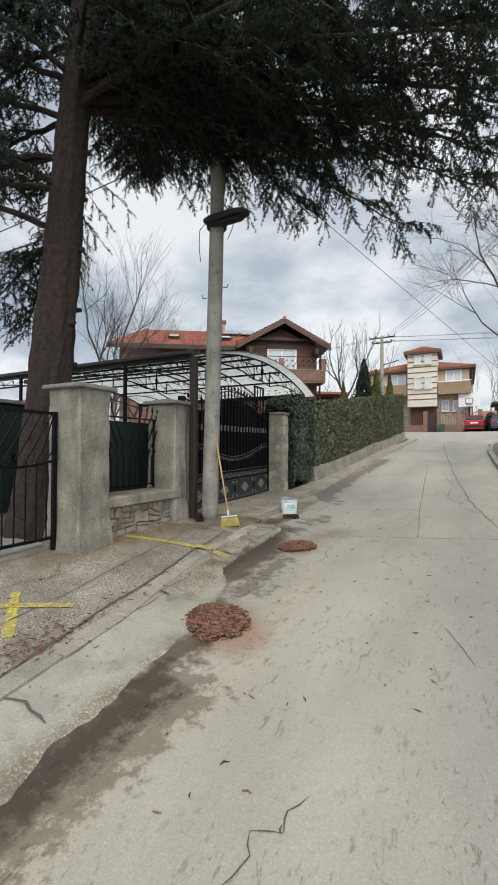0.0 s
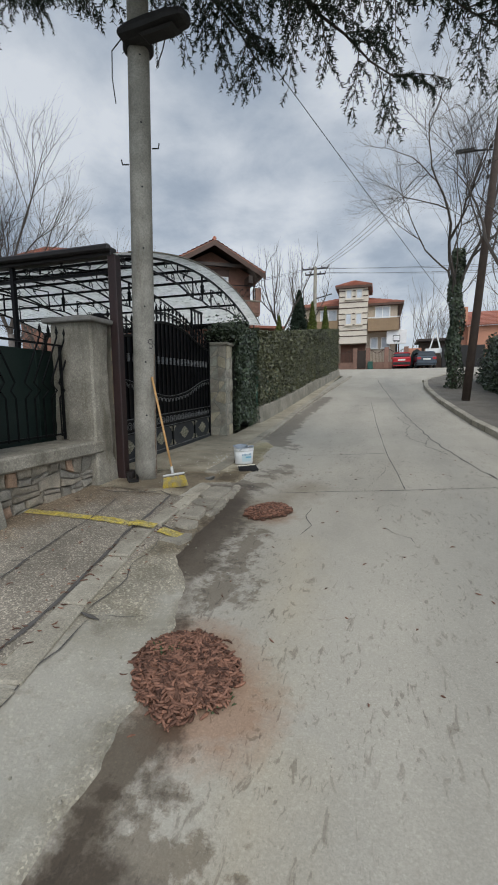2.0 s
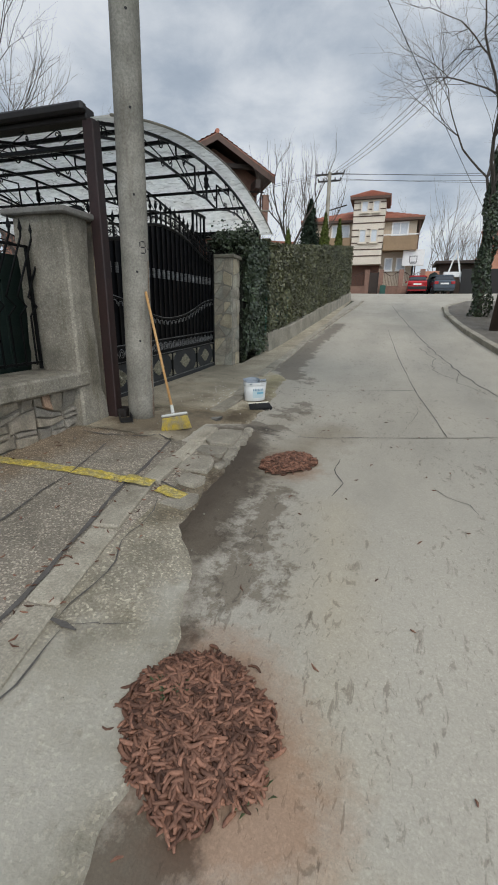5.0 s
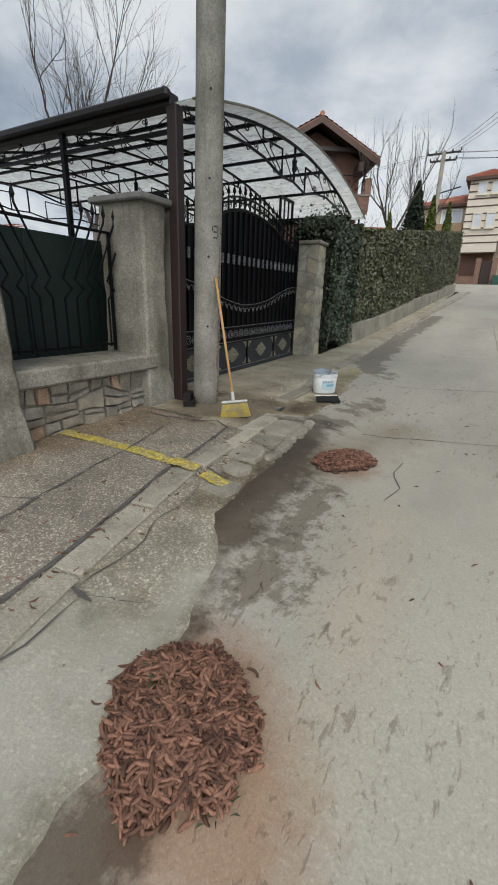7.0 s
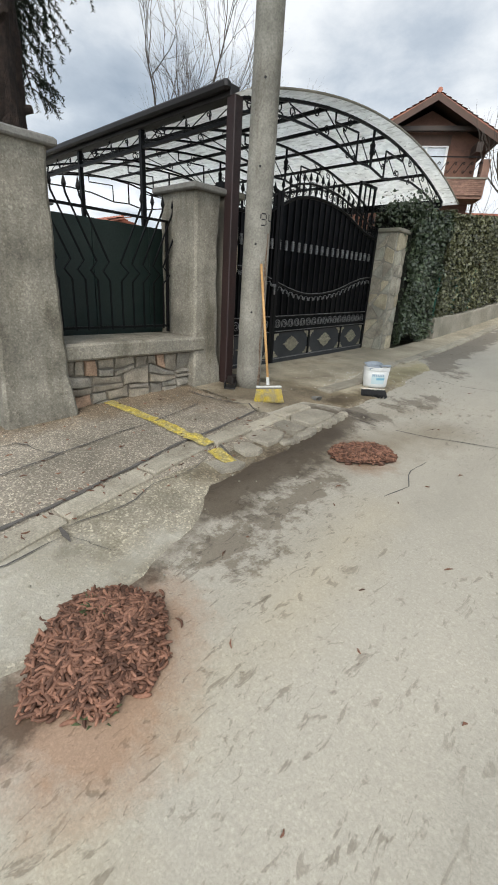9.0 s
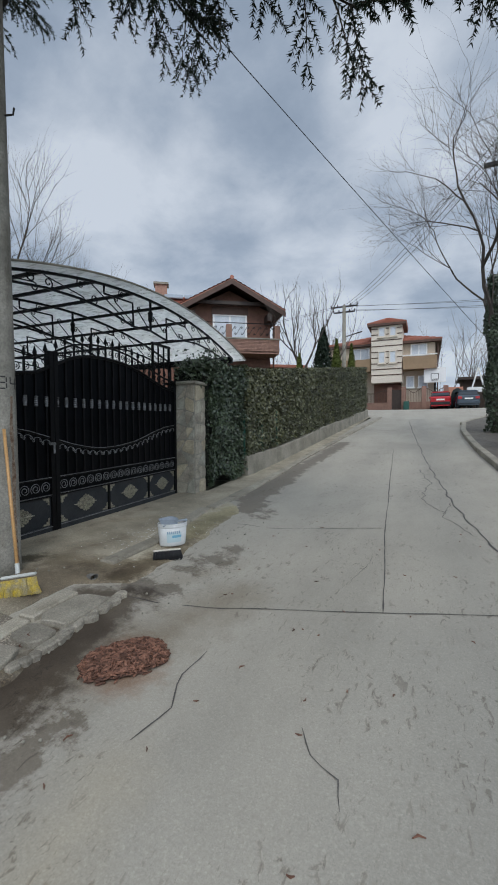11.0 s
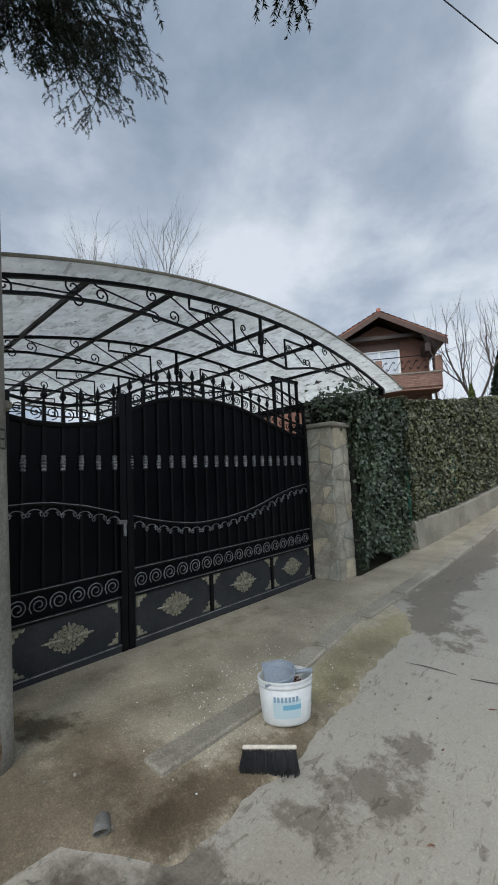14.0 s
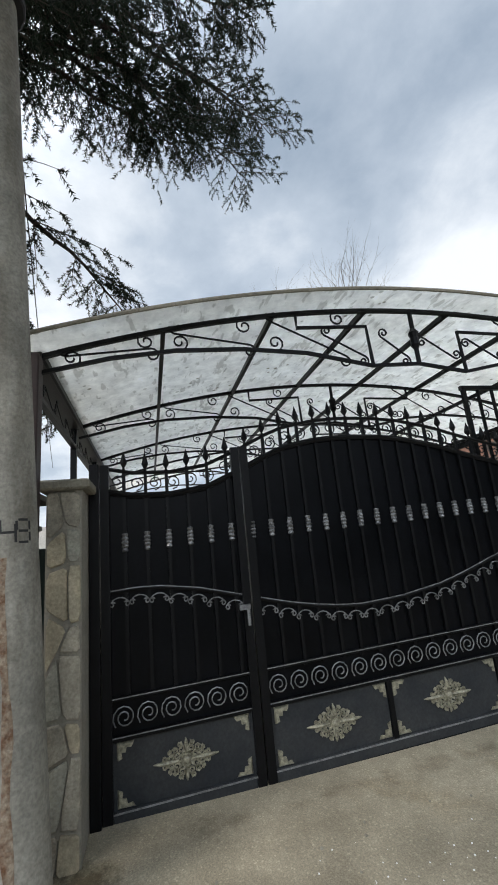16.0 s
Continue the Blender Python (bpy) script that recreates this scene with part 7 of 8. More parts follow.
part("eave_board", Shape().box(-10.4, -2.2, 0.35, 0.45, 7.5, 7.76, HM), DARKWOOD, h1)
for x in (-6.6, -3.3):
    m = HM @ Matrix.Translation((x, 2.0, 8.62)) @ Matrix.Rotation(radians(24.6), 4, "X")
    sk = part("skylight", Shape().box(-0.35, 0.35, -0.3, 0.3, 0.02, 0.12, m), DARKMETAL, h1, "roof skylight")
    part("pane", Shape().box(-0.28, 0.28, -0.24, 0.24, 0.12, 0.135, m), CURTAIN, sk)
for x in (-2.9, -1.7):
    m = HM @ Matrix.Translation((x, 3.9, 9.48)) @ Matrix.Rotation(radians(24.6), 4, "X")
    part("solar_panel", Shape().box(-0.55, 0.55, -0.6, 0.6, 0.06, 0.14, m, 0.01), GREYPLASTIC, h1, "pale grey roof panel")
ch = part("chimney", Shape().box(-4.0, -3.3, 4.3, 4.9, 9.2, 10.4, HM), PALEBRICK, h1)
part("chimney_cap", Shape().box(-4.1, -3.2, 4.2, 5.0, 10.4, 10.52, HM), CONCRETE_PALE, ch)
# upper balcony with door, brick parapet, turned rail
window("balcony_door", h1, 1.7, 1.75, HM @ Matrix.Translation((0.0, -0.03, 5.75)), CURTAIN, WHITEPAINT, 1)
part("shutter_box", Shape().box(-0.95, 0.95, -0.10, -0.005, 7.52, 7.9, HM), FASCIA, h1, "brown roller shutter")
part("beam", Shape().box(-W2, W2, -0.5, -0.3, 7.95, 8.12, HM), DARKWOOD, h1)
for x in (-1.95, 1.95):
    part("corbel", Shape().box(x - 0.12, x + 0.12, -0.9, 0.0, 7.1, 7.45, HM), DARKWOOD, h1)
part("balcony_slab", Shape().box(-2.1, 2.35, -1.2, 0, 5.35, 5.55, HM), PALEBRICK, h1)
pr = part("parapet", Shape().box(-2.1, 2.35, -1.25, -1.05, 5.45, 6.05, HM), PALEBRICK, h1, "pinkish brick parapet")
brick_me = Shape().box(-0.115, 0.115, -0.018, 0.0, -0.03, 0.03, bevel=0.005).mesh("brick", PALEBRICK)
rng = random.Random(15)
for r in range(8):
    for k in range(18):
        x = -2.0 + 0.245 * k + (0.12 if r % 2 else 0)
        if x < 2.25:
            piece("brick", brick_me, pr, HM @ Matrix.Translation((x, -1.252, 5.50 + 0.072 * r)))
part("coping", Shape().box(-2.15, 2.4, -1.3, -1.0, 6.05, 6.11, HM), CONCRETE_PALE, h1)
for x in (-0.2, 2.25):
    part("parapet_post", Shape().box(x - 0.14, x + 0.14, -1.28, -1.02, 6.11, 6.75, HM), PALEBRICK, h1)
rail = Shape().tube([HM @ Vector((-2.0, -1.15, 6.85)), HM @ Vector((2.2, -1.15, 6.85))], 0.025, 4)
part("balcony_rail", rail, IRON, h1)
for k in range(14):
    x = -1.95 + 0.32 * k
    q = s_scroll(x - 0.1, 6.3, x + 0.1, 6.65, 0.06)
    part("rail_scroll", Shape().tube([HM @ Vector((a, -1.15, b)) for a, b in q], 0.014, 3), IRON, h1)
part("downpipe", Shape().tube([HM @ Vector(p) for p in ((2.7, -0.9, 7.55), (2.35, -0.3, 7.2), (2.32, -0.1, 6.9), (2.32, -0.1, 2.0))], 0.05, 8), FASCIA, h1)
part("porch_roof", Shape().box(1.0, 4.4, 0.5, 4.5, 4.95, 5.1, HM), ROOFTILE, h1)
part("porch_wall", Shape().box(1.2, 4.0, 2.2, 4.3, G0, 4.95, HM), DARKWOOD, h1)

# cream house across the junction
h2 = thing("cream_house", "cream three-storey house with banded stair tower and orange roofs", "house")
HY, HG = 38.0, gz(0, 38) - 0.05
part("wall", Shape().box(-7.9, 0.2, HY, HY + 9, HG, 8.2), TAN, h2, "tan rendered wall")
tower = part("stair_tower", Shape().box(-4.32, -2.1, HY - 1.3, HY + 1.5, 5.05, 9.45), CREAM, h2, "cream banded stair tower")
for k in range(9):
    z = 5.6 + 0.44 * k
    part("band", Shape().box(-4.345, -2.075, HY - 1.325, HY - 1.29, z, z + 0.07), FASCIA, tower)
part("tower_base", Shape().box(-4.2, -2.2, HY - 0.4, HY, HG, 5.05), BRICK, h2)
for x in (-3.55, -2.75):
    for z, hh in ((6.55, 0.85), (8.55, 0.7)):
        window("window", tower, 0.45, hh, pose(x, HY - 1.33, z), CURTAIN, CREAM, 0)
s = Shape()


def hip(parent, x0, x1, y0, y1, z, h, o=0.45):
    x0, x1, y0, y1 = x0 - o, x1 + o, y0 - o, y1 + o
    cx, cy = (x0 + x1) / 2, (y0 + y1) / 2
    k = min(x1 - x0, y1 - y0) / 2
    rx0, rx1 = (x0 + k, x1 - k) if x1 - x0 > y1 - y0 else (cx - 0.01, cx + 0.01)
    ry0, ry1 = (cy - 0.01, cy + 0.01) if x1 - x0 > y1 - y0 else (y0 + k, y1 - k)
    tile_roof(parent, (x0, y0, z), (x1, y0, z), (rx1, ry0, z + h), (rx0, ry0, z + h), None, 10)
    tile_roof(parent, (x1, y0, z), (x1, y1, z), (rx1, ry1, z + h), (rx1, ry0, z + h), None, 10)
    tile_roof(parent, (x0, y1, z), (x0, y0, z), (rx0, ry0, z + h), (rx0, ry1, z + h), None, 10)
    tile_roof(parent, (x1, y1, z), (x0, y1, z), (rx0, ry1, z + h), (rx1, ry1, z + h), None, 10)
    part("eave", Shape().box(x0, x1, y0, y1, z - 0.16, z), FASCIA, parent)


hip(h2, -4.32, -2.1, HY - 1.3, HY + 1.5, 9.5, 0.62, 0.28)
hip(h2, -7.9, 0.2, HY, HY + 9, 8.25, 1.5, 0.45)
part("balcony", Shape().box(-2.05, 0.3, HY - 1.1, HY, 6.0, 6.95), BALCONY, h2, "brown solid balcony front")
part("balcony_rail", Shape().box(-2.08, 0.33, HY - 1.13, HY - 1.05, 7.0, 7.06), WHITEPAINT, h2)
part("balcony", Shape().box(-7.6, -4.4, HY - 1.1, HY, 6.0, 6.95), BALCONY, h2, "brown solid balcony front")
for x, z, w, hh in ((-0.95, 7.05, 1.1, 0.95), (-5.3, 7.0, 1.3, 0.95), (-1.55, 4.75, 0.5, 0.8), (-0.65, 4.75, 0.6, 0.8)):
    window("window", h2, w, hh, pose(x, HY - 0.03, z), CURTAIN, WHITEPAINT, 1 if w > 1 else 0)
part("downpipe", Shape().tube([(0.38, HY - 0.06, 8.1), (0.38, HY - 0.06, HG)], 0.05, 6), FASCIA, h2)

# its front fence of brick piers and iron
fr = thing("street_fence", "low brick fence with piers and wavy iron infill", "fence")
FY, FG = 36.6, gz(0, 36.6)
for x in (-5.6, -2.95, -1.95, -0.55, 0.9):
    part("pier", Shape().box(x - 0.16, x + 0.16, FY - 0.16, FY + 0.16, FG - 0.1, FG + 1.75), PALEBRICK, fr)
for a, b in ((-5.44, -3.11), (-1.79, -0.71), (-0.39, 0.74)):
    part("plinth", Shape().box(a, b, FY - 0.1, FY + 0.1, FG - 0.1, FG + 0.62), PALEBRICK, fr)
    pts = [(x, FY, FG + 1.45 + 0.13 * math.cos((x - a) / (b - a) * 2 * math.pi)) for x in np.linspace(a, b, 15)]
    part("top_rail", Shape().tube(pts, 0.03, 4), FASCIA, fr)
    for x in np.arange(a + 0.08, b, 0.11):
        part("bar", Shape().box(x - 0.012, x + 0.012, FY - 0.012, FY + 0.012, FG + 0.62, FG + 1.45 + 0.13 * math.cos((x - a) / (b - a) * 2 * math.pi)), FASCIA, fr)
s = Shape()
part("gate_frame", s.box(-2.78, -2.72, FY - 0.03, FY + 0.03, FG, FG + 1.6).box(-2.18, -2.12, FY - 0.03, FY + 0.03, FG, FG + 1.6).box(-2.72, -2.18, FY - 0.02, FY + 0.02, FG + 0.15, FG + 1.55), DARKWOOD, fr, "brown gate")
solid("bin", Shape().box(-1.95, -1.55, FY - 0.6, FY - 0.25, FG - 0.14, FG + 0.65, bevel=0.03), GREENMETAL, "small green plastic bin by the fence", "bin")
solid("salmon_wall", Shape().box(1.06, 2.0, FY - 0.1, FY + 0.1, FG - 0.1, FG + 1.6, bevel=0.02), PINKWALL, "salmon rendered garden wall", "wall", "", "structure")

hoop = thing("basketball_hoop", "white basketball backboard on a dark post behind the fence", "basketball hoop")
part("post", Shape().tube([(0.2, 37.6, FG - 0.1), (0.2, 37.6, FG + 2.2), (0.2, 37.3, FG + 2.4)], 0.07, 8), DARKMETAL, hoop)
part("backboard", Shape().box(-0.58, 0.92, 37.2, 37.25, FG + 2.05, FG + 3.15, bevel=0.01), WHITEPAINT, hoop)
s = Shape()
for x0, x1, z0, z1 in ((-0.1, 0.44, 2.28, 2.32), (-0.1, 0.44, 2.68, 2.72), (-0.1, -0.06, 2.32, 2.68), (0.4, 0.44, 2.32, 2.68)):
    s.box(x0, x1, 37.19, 37.205, FG + z0, FG + z1)
part("target_square", s, BLACKPAINT, hoop)
part("ring", Shape().tube([(0.17 + 0.22 * math.cos(a), 36.95 + 0.22 * math.sin(a), FG + 2.2) for a in np.linspace(0, 6.28, 15)], 0.015, 4), DARKMETAL, hoop)


def car(name, x, y, turn, paint, label, w=1.68, length=3.9, h=1.42):
    root = thing(name, label, "car", "cars parked by the far fence")
    g = gz(x, y)
    m = Matrix.Translation((x, y, g)) @ Matrix.Rotation(radians(turn), 4, "Z")
    def shell(sections):
        vs, n = [], len(sections[0][1])
        for yy, ring in sections:
            vs += [m @ Vector((a, yy, z)) for a, z in ring]
        fs = [(n * i + k, n * i + (k + 1) % n, n * i + n + (k + 1) % n, n * i + n + k) for i in range(len(sections) - 1) for k in range(n)]
        fs += [tuple(range(n - 1, -1, -1)), tuple(range(n * (len(sections) - 1), n * len(sections)))]
        return Shape().add(vs, fs)
    def body(f, zt):
        a = w / 2 * f
        return [(-a * 0.92, 0.2), (-a, 0.35), (-a, 0.62), (-a * 0.95, zt), (a * 0.95, zt), (a, 0.62), (a, 0.35), (a * 0.92, 0.2)]
    L = length / 2
    part("body", shell([(-L, body(0.90, 0.78)), (-L + 0.08, body(0.97, 0.88)), (-L + 0.5, body(1, 0.93)), (0, body(1, 0.92)), (L - 0.9, body(1, 0.88)), (L - 0.2, body(0.95, 0.74)), (L, body(0.86, 0.6))]), paint, root)
    def cabin(f, z0, z1):
        a = w / 2
        return [(-a * 0.93, z0), (-a * f, z1 - 0.04), (-a * f * 0.9, z1), (a * f * 0.9, z1), (a * f, z1 - 0.04), (a * 0.93, z0)]
    part("cabin", shell([(-L + 0.12, cabin(0.88, 0.88, 0.95)), (-L + 0.5, cabin(0.78, 0.9, h - 0.02)), (-0.2, cabin(0.78, 0.9, h)), (0.5, cabin(0.8, 0.9, h - 0.05)), (L - 0.95, cabin(0.9, 0.86, 0.92))]), CARGLASS, root, "dark glazed cabin")
    part("roof", shell([(-L + 0.42, cabin(0.79, h - 0.09, h - 0.0)), (-0.2, cabin(0.79, h - 0.09, h + 0.02)), (0.55, cabin(0.8, h - 0.1, h - 0.03))]), paint, root)
    part("rear_pane", Shape().add([m @ Vector(p) for p in ((-w * 0.36, -L + 0.125, 0.95), (w * 0.36, -L + 0.125, 0.95), (w * 0.31, -L + 0.46, h - 0.10), (-w * 0.31, -L + 0.46, h - 0.10))], [(0, 1, 2, 3)]), CARGLASS, root)
    part("bumper", Shape().box(-w * 0.47, w * 0.47, -L - 0.07, -L + 0.06, 0.30, 0.50, m, 0.03), RUBBER if paint is CARRED else paint, root)
    part("number_plate", Shape().box(-0.26, 0.26, -L - 0.02, -L + 0.01, 0.60, 0.70, m), PLATE, root)
    for sx in (-1, 1):
        part("tail_light", Shape().box(sx * w * 0.37 - 0.13, sx * w * 0.37 + 0.13, -L - 0.02, -L + 0.08, 0.62, 0.80, m, 0.02), TAILLIGHT, root)
        part("mirror", Shape().box(sx * w * 0.56 - 0.07, sx * w * 0.56 + 0.07, 0.75, 0.85, 0.9, 1.02, m, 0.02), paint, root)
        for yy in (-L + 0.7, L - 0.75):
            c = m @ Matrix.Translation((sx * (w / 2 - 0.09), yy, 0.29)) @ Matrix.Rotation(radians(90), 4, "Y")
            ty = Shape().lathe([(0.17, -0.09), (0.28, -0.09), (0.29, -0.06), (0.29, 0.06), (0.28, 0.09), (0.17, 0.09)], 16)
            ty.v = [tuple(c @ Vector(p)) for p in ty.v]
            wheel = part("wheel", ty, RUBBER, root)
            ri = Shape().lathe([(0.16, -0.095), (0.05, -0.10), (0.05, 0.10), (0.16, 0.095)], 12)
            ri.v = [tuple(c @ Vector(p)) for p in ri.v]
            part("rim", ri, GREYPLASTIC, wheel)


car("parked_car", 0.60, 37.1, -2, CARRED, "small red hatchback parked with its rear to the street", 1.34, 3.4, 1.25)
car("parked_car", 2.15, 37.2, 4, CARDARK, "dark blue-grey hatchback parked beside the red car", 1.45, 4.0, 1.25)

FAR = Matrix.Translation((-0.7, 4.3, 1.67)) @ Matrix.Scale(1.07, 4) @ Matrix.Translation((0.7, -4.3, -1.67))
for ob in list(scene.objects):
    if ob.parent is None and ob.name.split(".")[0] in ("cream_house", "street_fence", "bin", "salmon_wall", "basketball_hoop"):
        ob.matrix_basis = FAR @ ob.matrix_basis

# the hedge line runs slightly towards the street as it climbs
TURN = Matrix.Translation((-3.85, 11.5, 0)) @ Matrix.Rotation(radians(-1.8), 4, "Z") @ Matrix.Translation((3.85, -11.5, 0))
for ob in (long_hedge, foot, mesh_fence):
    ob.matrix_basis = TURN @ ob.matrix_basis

# ---- right-hand side of the street ----
wp = thing("wooden_pole", "leaning dark wooden utility pole on the footway", "pole")
wx, wy = 1.60, 15.6
wz = gz(wx, wy)
wt = Vector((wx + 0.62, wy + 0.4, wz + 9.2))
part("shaft", Shape().tube([(wx, wy, wz), Vector((wx, wy, wz)).lerp(wt, 0.5), wt], [0.125, 0.11, 0.095], 12), OLDWOOD, wp, "", True)
c = Vector((wx, wy, wz)).lerp(wt, 0.80)
part("lamp_arm", Shape().tube([c, c + Vector((-0.75, -0.05, 0.06))], [0.02, 0.03], 6).box(-0.25, 0.25, -0.06, 0.06, -0.04, 0.04, Matrix.Translation(c + Vector((-0.85, -0.05, 0.07)))), DARKMETAL, wp, "small street lamp arm")
for k in range(3):
    q = Vector((wx, wy, wz)).lerp(wt, 0.72 + 0.045 * k) + Vector((-0.16, -0.03, 0))
    part("insulator", Shape().lathe([(0.02, q.z - 0.05), (0.045, q.z - 0.02), (0.045, q.z + 0.03), (0.02, q.z + 0.06)], 8, (q.x, q.y)), DARKMETAL, wp)

bare_tree(1.78, 19.2, gz(1.8, 19.2), 11.0, 0.12, 12, "leafless street tree with an ivy-wrapped trunk", 7, 0.8, 0.4, (-0.1, 0.0), (3, 4))
bare_tree(3.9, 14.5, gz(3.9, 14.5), 9.5, 0.16, 14, "leafless tree above the ivy bank", 6, 0.7, 0.4, (-0.4, 0.0), (3, 3))
rs = np.random.RandomState(50)
m_ = 5200
h = rs.rand(m_) ** 0.8 * 5.2
a = rs.rand(m_) * 2 * np.pi
R = (0.24 + 0.10 * np.sin(h * 3 + a) + 0.12 * rs.rand(m_)) * np.interp(h, [0, 1, 5.2], [1.05, 0.8, 0.6])
pts = np.stack([1.78 - 0.02 * h + R * np.cos(a), 19.2 + R * np.sin(a), gz(1.8, 19.2) + h], -1)
tagged(new("ivy_on_trunk", leaf_cloud("ivy_on_trunk", pts, np.stack([np.cos(a), np.sin(a), 0.3 + 0 * a], -1), 0.10, IVY, 51)), "dark ivy wrapped round the street tree trunk", "ivy", "", "stuff")
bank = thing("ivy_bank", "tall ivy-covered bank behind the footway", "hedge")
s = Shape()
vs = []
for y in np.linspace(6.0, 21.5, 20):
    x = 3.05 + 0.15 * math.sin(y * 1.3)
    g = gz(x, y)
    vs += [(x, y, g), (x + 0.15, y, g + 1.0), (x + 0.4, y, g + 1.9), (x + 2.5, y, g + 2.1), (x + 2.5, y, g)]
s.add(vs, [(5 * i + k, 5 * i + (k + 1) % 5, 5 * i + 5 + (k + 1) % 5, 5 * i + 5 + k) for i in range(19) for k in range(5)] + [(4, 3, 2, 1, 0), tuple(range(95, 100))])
# the bank's inner shade, painted as a dark core
part("shade_core", s, HEDGECORE, bank)
m_ = 14000
y = 6 + 15.5 * rs.rand(m_)
t = rs.rand(m_)
x = 3.0 + 0.15 * np.sin(y * 1.3) + np.interp(t, [0, 0.5, 0.85, 1], [-0.05, 0.1, 0.35, 1.2]) + rs.normal(0, 0.07, m_)
z = ground_z(x, y) + np.interp(t, [0, 0.5, 0.85, 1], [0.05, 1.05, 1.95, 2.15]) + rs.normal(0, 0.08, m_)
part("leaves", leaf_cloud("leaves", np.stack([x, y, z], -1), np.tile((-0.8, -0.3, 0.5), (m_, 1)), 0.11, IVY, 53), IVY, bank)

# far right: salmon house, timber shed, dark screen, frame, thicket
sh = thing("salmon_house", "salmon rendered house with orange roof and chimney", "house")
part("wall", Shape().box(5.6, 11.5, 39.0, 46, 3.0, 6.3), PINKWALL, sh)
tile_roof(sh, (5.2, 38.6, 6.3), (12, 38.6, 6.3), (12, 42.5, 7.9), (5.2, 42.5, 7.9), None, 10)
part("chimney", Shape().box(4.95, 5.6, 39.5, 40.2, 3.0, 7.9), PINKWALL, sh)
solid("dark_fence_panel", Shape().box(3.6, 6.6, 37.6, 37.75, 3.0, 4.7, bevel=0.02), DARKMETAL, "dark sheet fence panel behind the cars", "fence")
hut = thing("timber_hut", "low dark timber hut with white counter", "hut")
part("roof", Shape().box(1.9, 5.4, 39.4, 42.5, 5.3, 5.5), DARKWOOD, hut)
part("wall", Shape().box(2.2, 5.1, 40.0, 42.2, 3.0, 5.3), OLDWOOD, hut)
part("counter", Shape().box(2.4, 4.3, 37.8, 38.4, 4.2, 4.55), WHITEPAINT, hut, "white counter board")
sw = thing("swing_frame", "white A-frame of timber posts", "frame")
part("leg", Shape().tube([(2.35, 37.9, 3.1), (3.1, 37.9, 6.0)], 0.06, 6), WHITEPAINT, sw)
part("leg", Shape().tube([(3.85, 37.9, 3.1), (3.1, 37.9, 6.0)], 0.06, 6), WHITEPAINT, sw)
s = Shape()
rng = random.Random(60)
out = [(1.75 + 0.55 * math.cos(a) * rng.uniform(0.85, 1.1), 3.72 + 0.75 * math.sin(a) * rng.uniform(0.85, 1.1)) for a in np.linspace(0, 5.9, 12)]
s.prism(out, 0.35, Matrix.Translation((0, 37.6, 0)) @ Matrix.Rotation(radians(90), 4, "X"))
solid("tarpaulin", s, GREENSCREEN, "dark tarpaulin bundle over the garden wall", "tarpaulin")


def thicket(x0, x1, y0, y1, count, hmin, hmax, seed, label):
    rng = random.Random(seed)
    s = Shape()
    for k in range(count):
        x, y = rng.uniform(x0, x1), rng.uniform(y0, y1)
        H = rng.uniform(hmin, hmax)
        p = Vector((x, y, gz(x, y) - 0.2))
        grow(s, p, Vector((rng.gauss(0, 0.1), rng.gauss(0, 0.1), 1)), 0.07, H * 0.4, 4, rng, 0.45, 0.8, 4, None, 0.72, (2, 3), 3)
    return solid("bare_thicket", s, GREYBARK, label, "trees", "", "stuff")


thicket(1.0, 16, 48, 60, 34, 6, 10, 70, "bare winter trees beyond the junction")
thicket(-30, -8, 42, 56, 26, 6, 9, 71, "bare winter trees behind the houses")
thicket(7, 14, 20, 32, 16, 6, 9, 72, "bare shrubs and trees beside the street")


def conifer(x, y, z, height, r, seed, label, material, count, size):
    rs = np.random.RandomState(seed)
    root = thing("conifer", label, "tree")
    part("trunk", Shape().tube([(x, y, z - 0.1), (x, y, z + height * 0.9)], [0.07, 0.01], 6), GREYBARK, root)
    t = rs.rand(count) ** 0.75
    a = rs.rand(count) * 2 * np.pi
    prof = np.interp(t, [0, 0.12, 0.5, 1.0], [0.55, 1.0, 0.7, 0.04])
    R = r * prof * (0.55 + 0.5 * rs.rand(count)) * (1 + 0.18 * np.sin(5 * a + 9 * t))
    p = np.stack([x + R * np.cos(a), y + R * np.sin(a), z + 0.1 + t * height], -1)
    part("crown", leaf_cloud("crown", p, np.stack([np.cos(a), np.sin(a), 0.8 + 0 * a], -1), size, material, seed + 1), material, root)
    return root


conifer(-4.75, 25.5, gz(-4.7, 25.5), 4.2, 0.52, 80, "slim bright green thuja behind the hedge", THUJA, 5000, 0.10)
conifer(-4.15, 26.6, gz(-4.1, 26.6), 4.0, 0.45, 81, "slim bright green thuja behind the hedge", THUJA, 4000, 0.10)
conifer(-5.7, 26.5, gz(-5.7, 26.5), 5.0, 0.95, 82, "dark spruce behind the hedge", NEEDLE, 7000, 0.12)
conifer(-6.2, 23.5, gz(-6.2, 23.5), 3.4, 0.5, 83, "small green conifer behind the hedge", THUJA, 3000, 0.10)

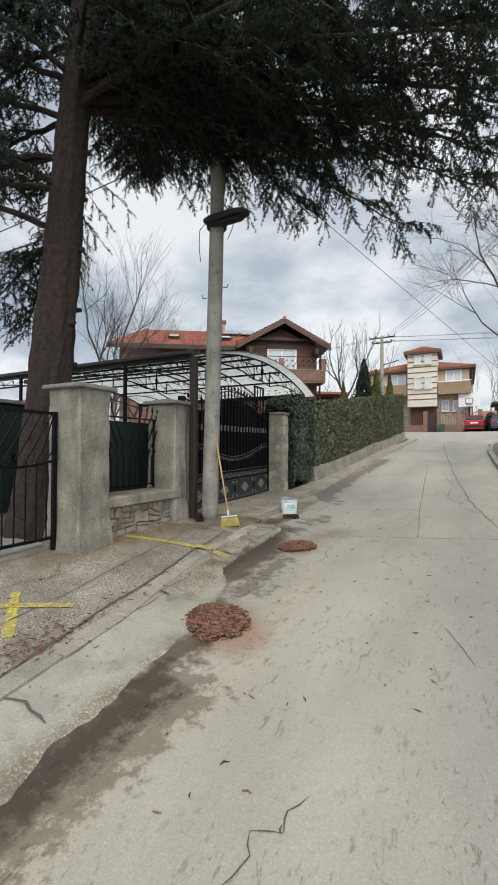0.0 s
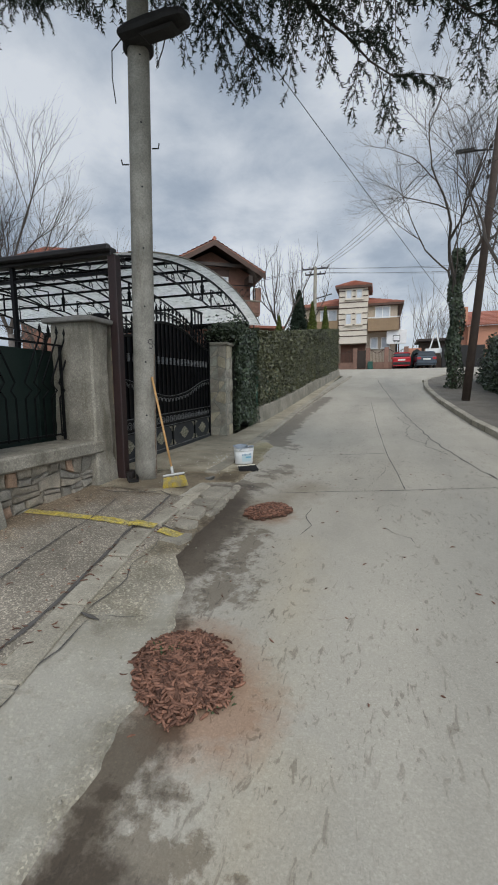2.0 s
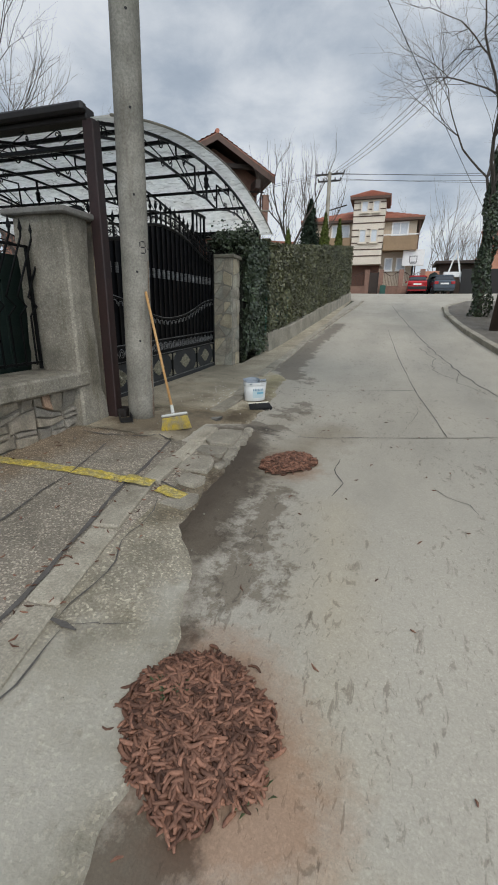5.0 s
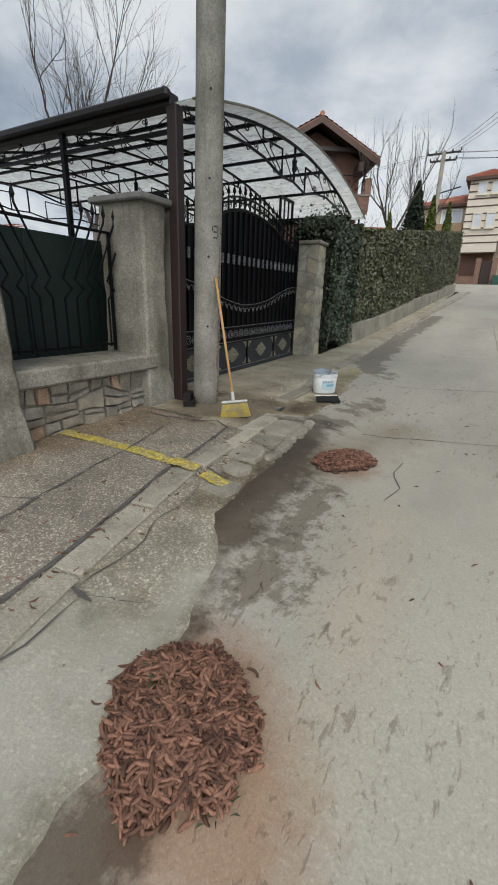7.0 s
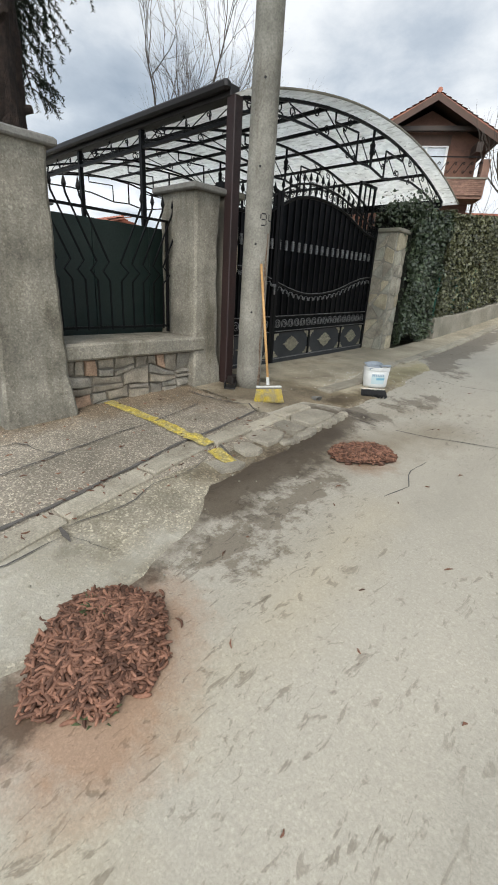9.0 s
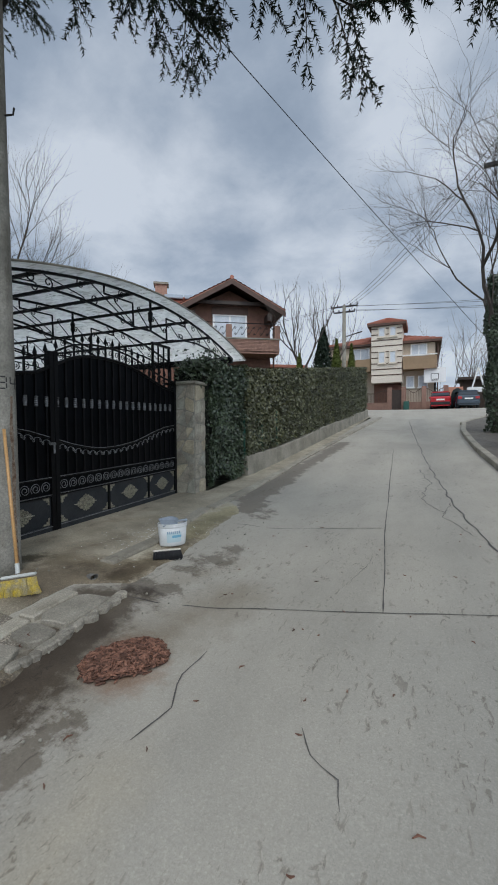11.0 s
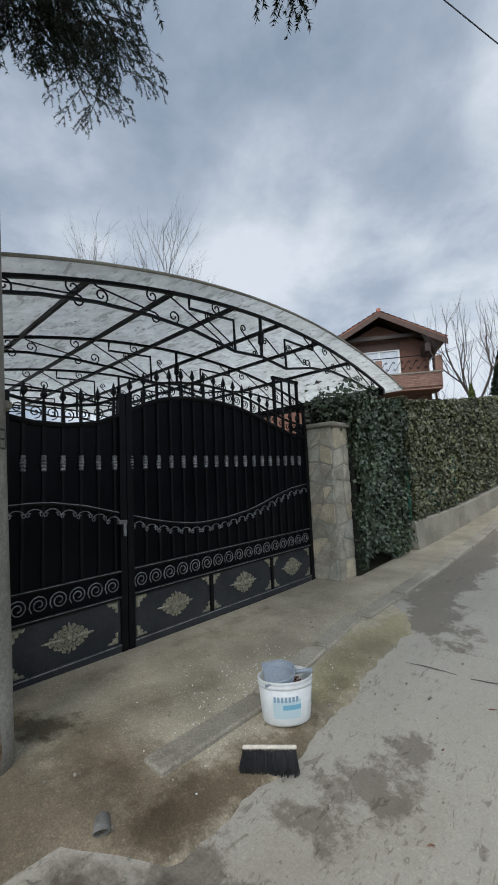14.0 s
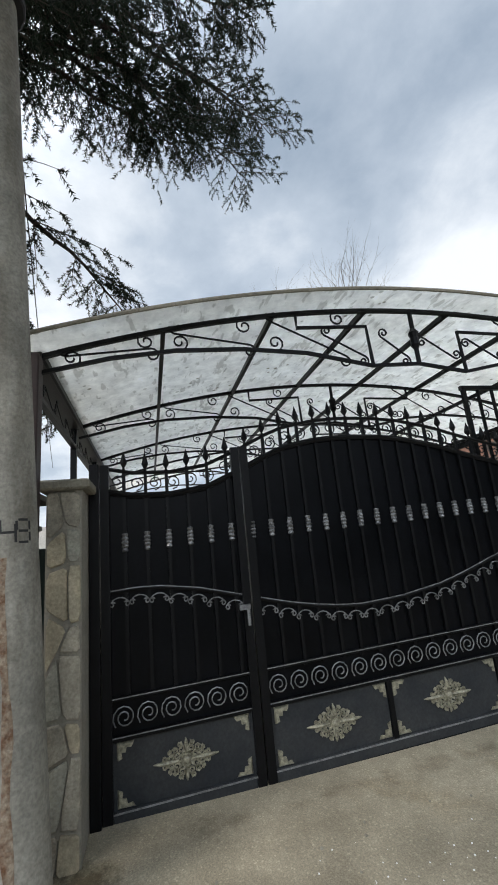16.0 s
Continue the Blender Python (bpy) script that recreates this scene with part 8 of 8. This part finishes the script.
fp = thing("utility_pole", "pale concrete utility pole with crossarms beyond the hedge", "pole")
px_, py_ = -5.9, 34.0
part("shaft", Shape().tube([(px_, py_, 2.5), (px_, py_, 10.5)], [0.17, 0.12], 12), CONCRETE_PALE, fp, "", True)
for z, w in ((10.35, 0.95), (9.95, 0.75)):
    part("crossarm", Shape().box(px_ - w, px_ + w, py_ - 0.05, py_ + 0.05, z, z + 0.09), DARKMETAL, fp)
    for k in range(5):
        x = px_ - w + 2 * w * k / 4
        part("insulator", Shape().lathe([(0.03, z + 0.09), (0.05, z + 0.14), (0.03, z + 0.24)], 6, (x, py_)), DARKMETAL, fp)
part("lamp_arm", Shape().tube([(px_, py_, 8.2), (px_ + 1.3, py_ - 0.2, 8.45)], 0.04, 6), DARKMETAL, fp)


def wire(name, a, b, sag, r, label):
    a, b = Vector(a), Vector(b)
    pts = []
    for k in range(19):
        t = k / 18
        p = a.lerp(b, t)
        p.z -= sag * 4 * t * (1 - t)
        pts.append(p)
    return solid(name, Shape().tube(pts, r, 4), CABLE, label, "cable")


wire("overhead_cable", P0 + lean * 6.2, (2.05, 19.0, 3.75), 0.03, 0.0055, "black overhead cable spanning the street between poles")
for k in range(3):
    wire("overhead_cable", wt + Vector((0, 0, -0.25 * k)), (px_ + 0.3 * k, py_, 10.45), 0.5, 0.010, "thin overhead wire towards the far pole")
for k in range(4):
    wire("overhead_cable", (px_ - 0.6 + 0.4 * k, py_, 10.45 - 0.35 * (k % 2)), (26, 37 + k, 10.2 - 0.3 * (k % 2)), 0.4, 0.012, "thin overhead wire crossing above the junction")
for k in range(2):
    wire("overhead_cable", (px_ - 0.6 + 0.8 * k, py_, 10.45), (-40, 40 + k, 9.8), 0.5, 0.012, "thin overhead wire leading away behind the houses")
wire("overhead_cable", P0 + lean * 6.2, (-15, 3.5, 4.6), 0.2, 0.009, "black service cable to the garden house")

# low neighbours that close the view
nb = thing("neighbour_house", "low house with orange tile roof beyond the garden", "house")
part("wall", Shape().box(-26, -17, 9, 16, 0, 2.6), PINKWALL, nb)
tile_roof(nb, (-26.5, 8.5, 2.6), (-16.5, 8.5, 2.6), (-16.5, 12.5, 3.7), (-26.5, 12.5, 3.7), None, 12)
tile_roof(nb, (-16.5, 16.5, 2.6), (-16.5, 8.5, 2.6), (-17.5, 12.5, 3.7), (-17.5, 12.51, 3.7), None, 12)
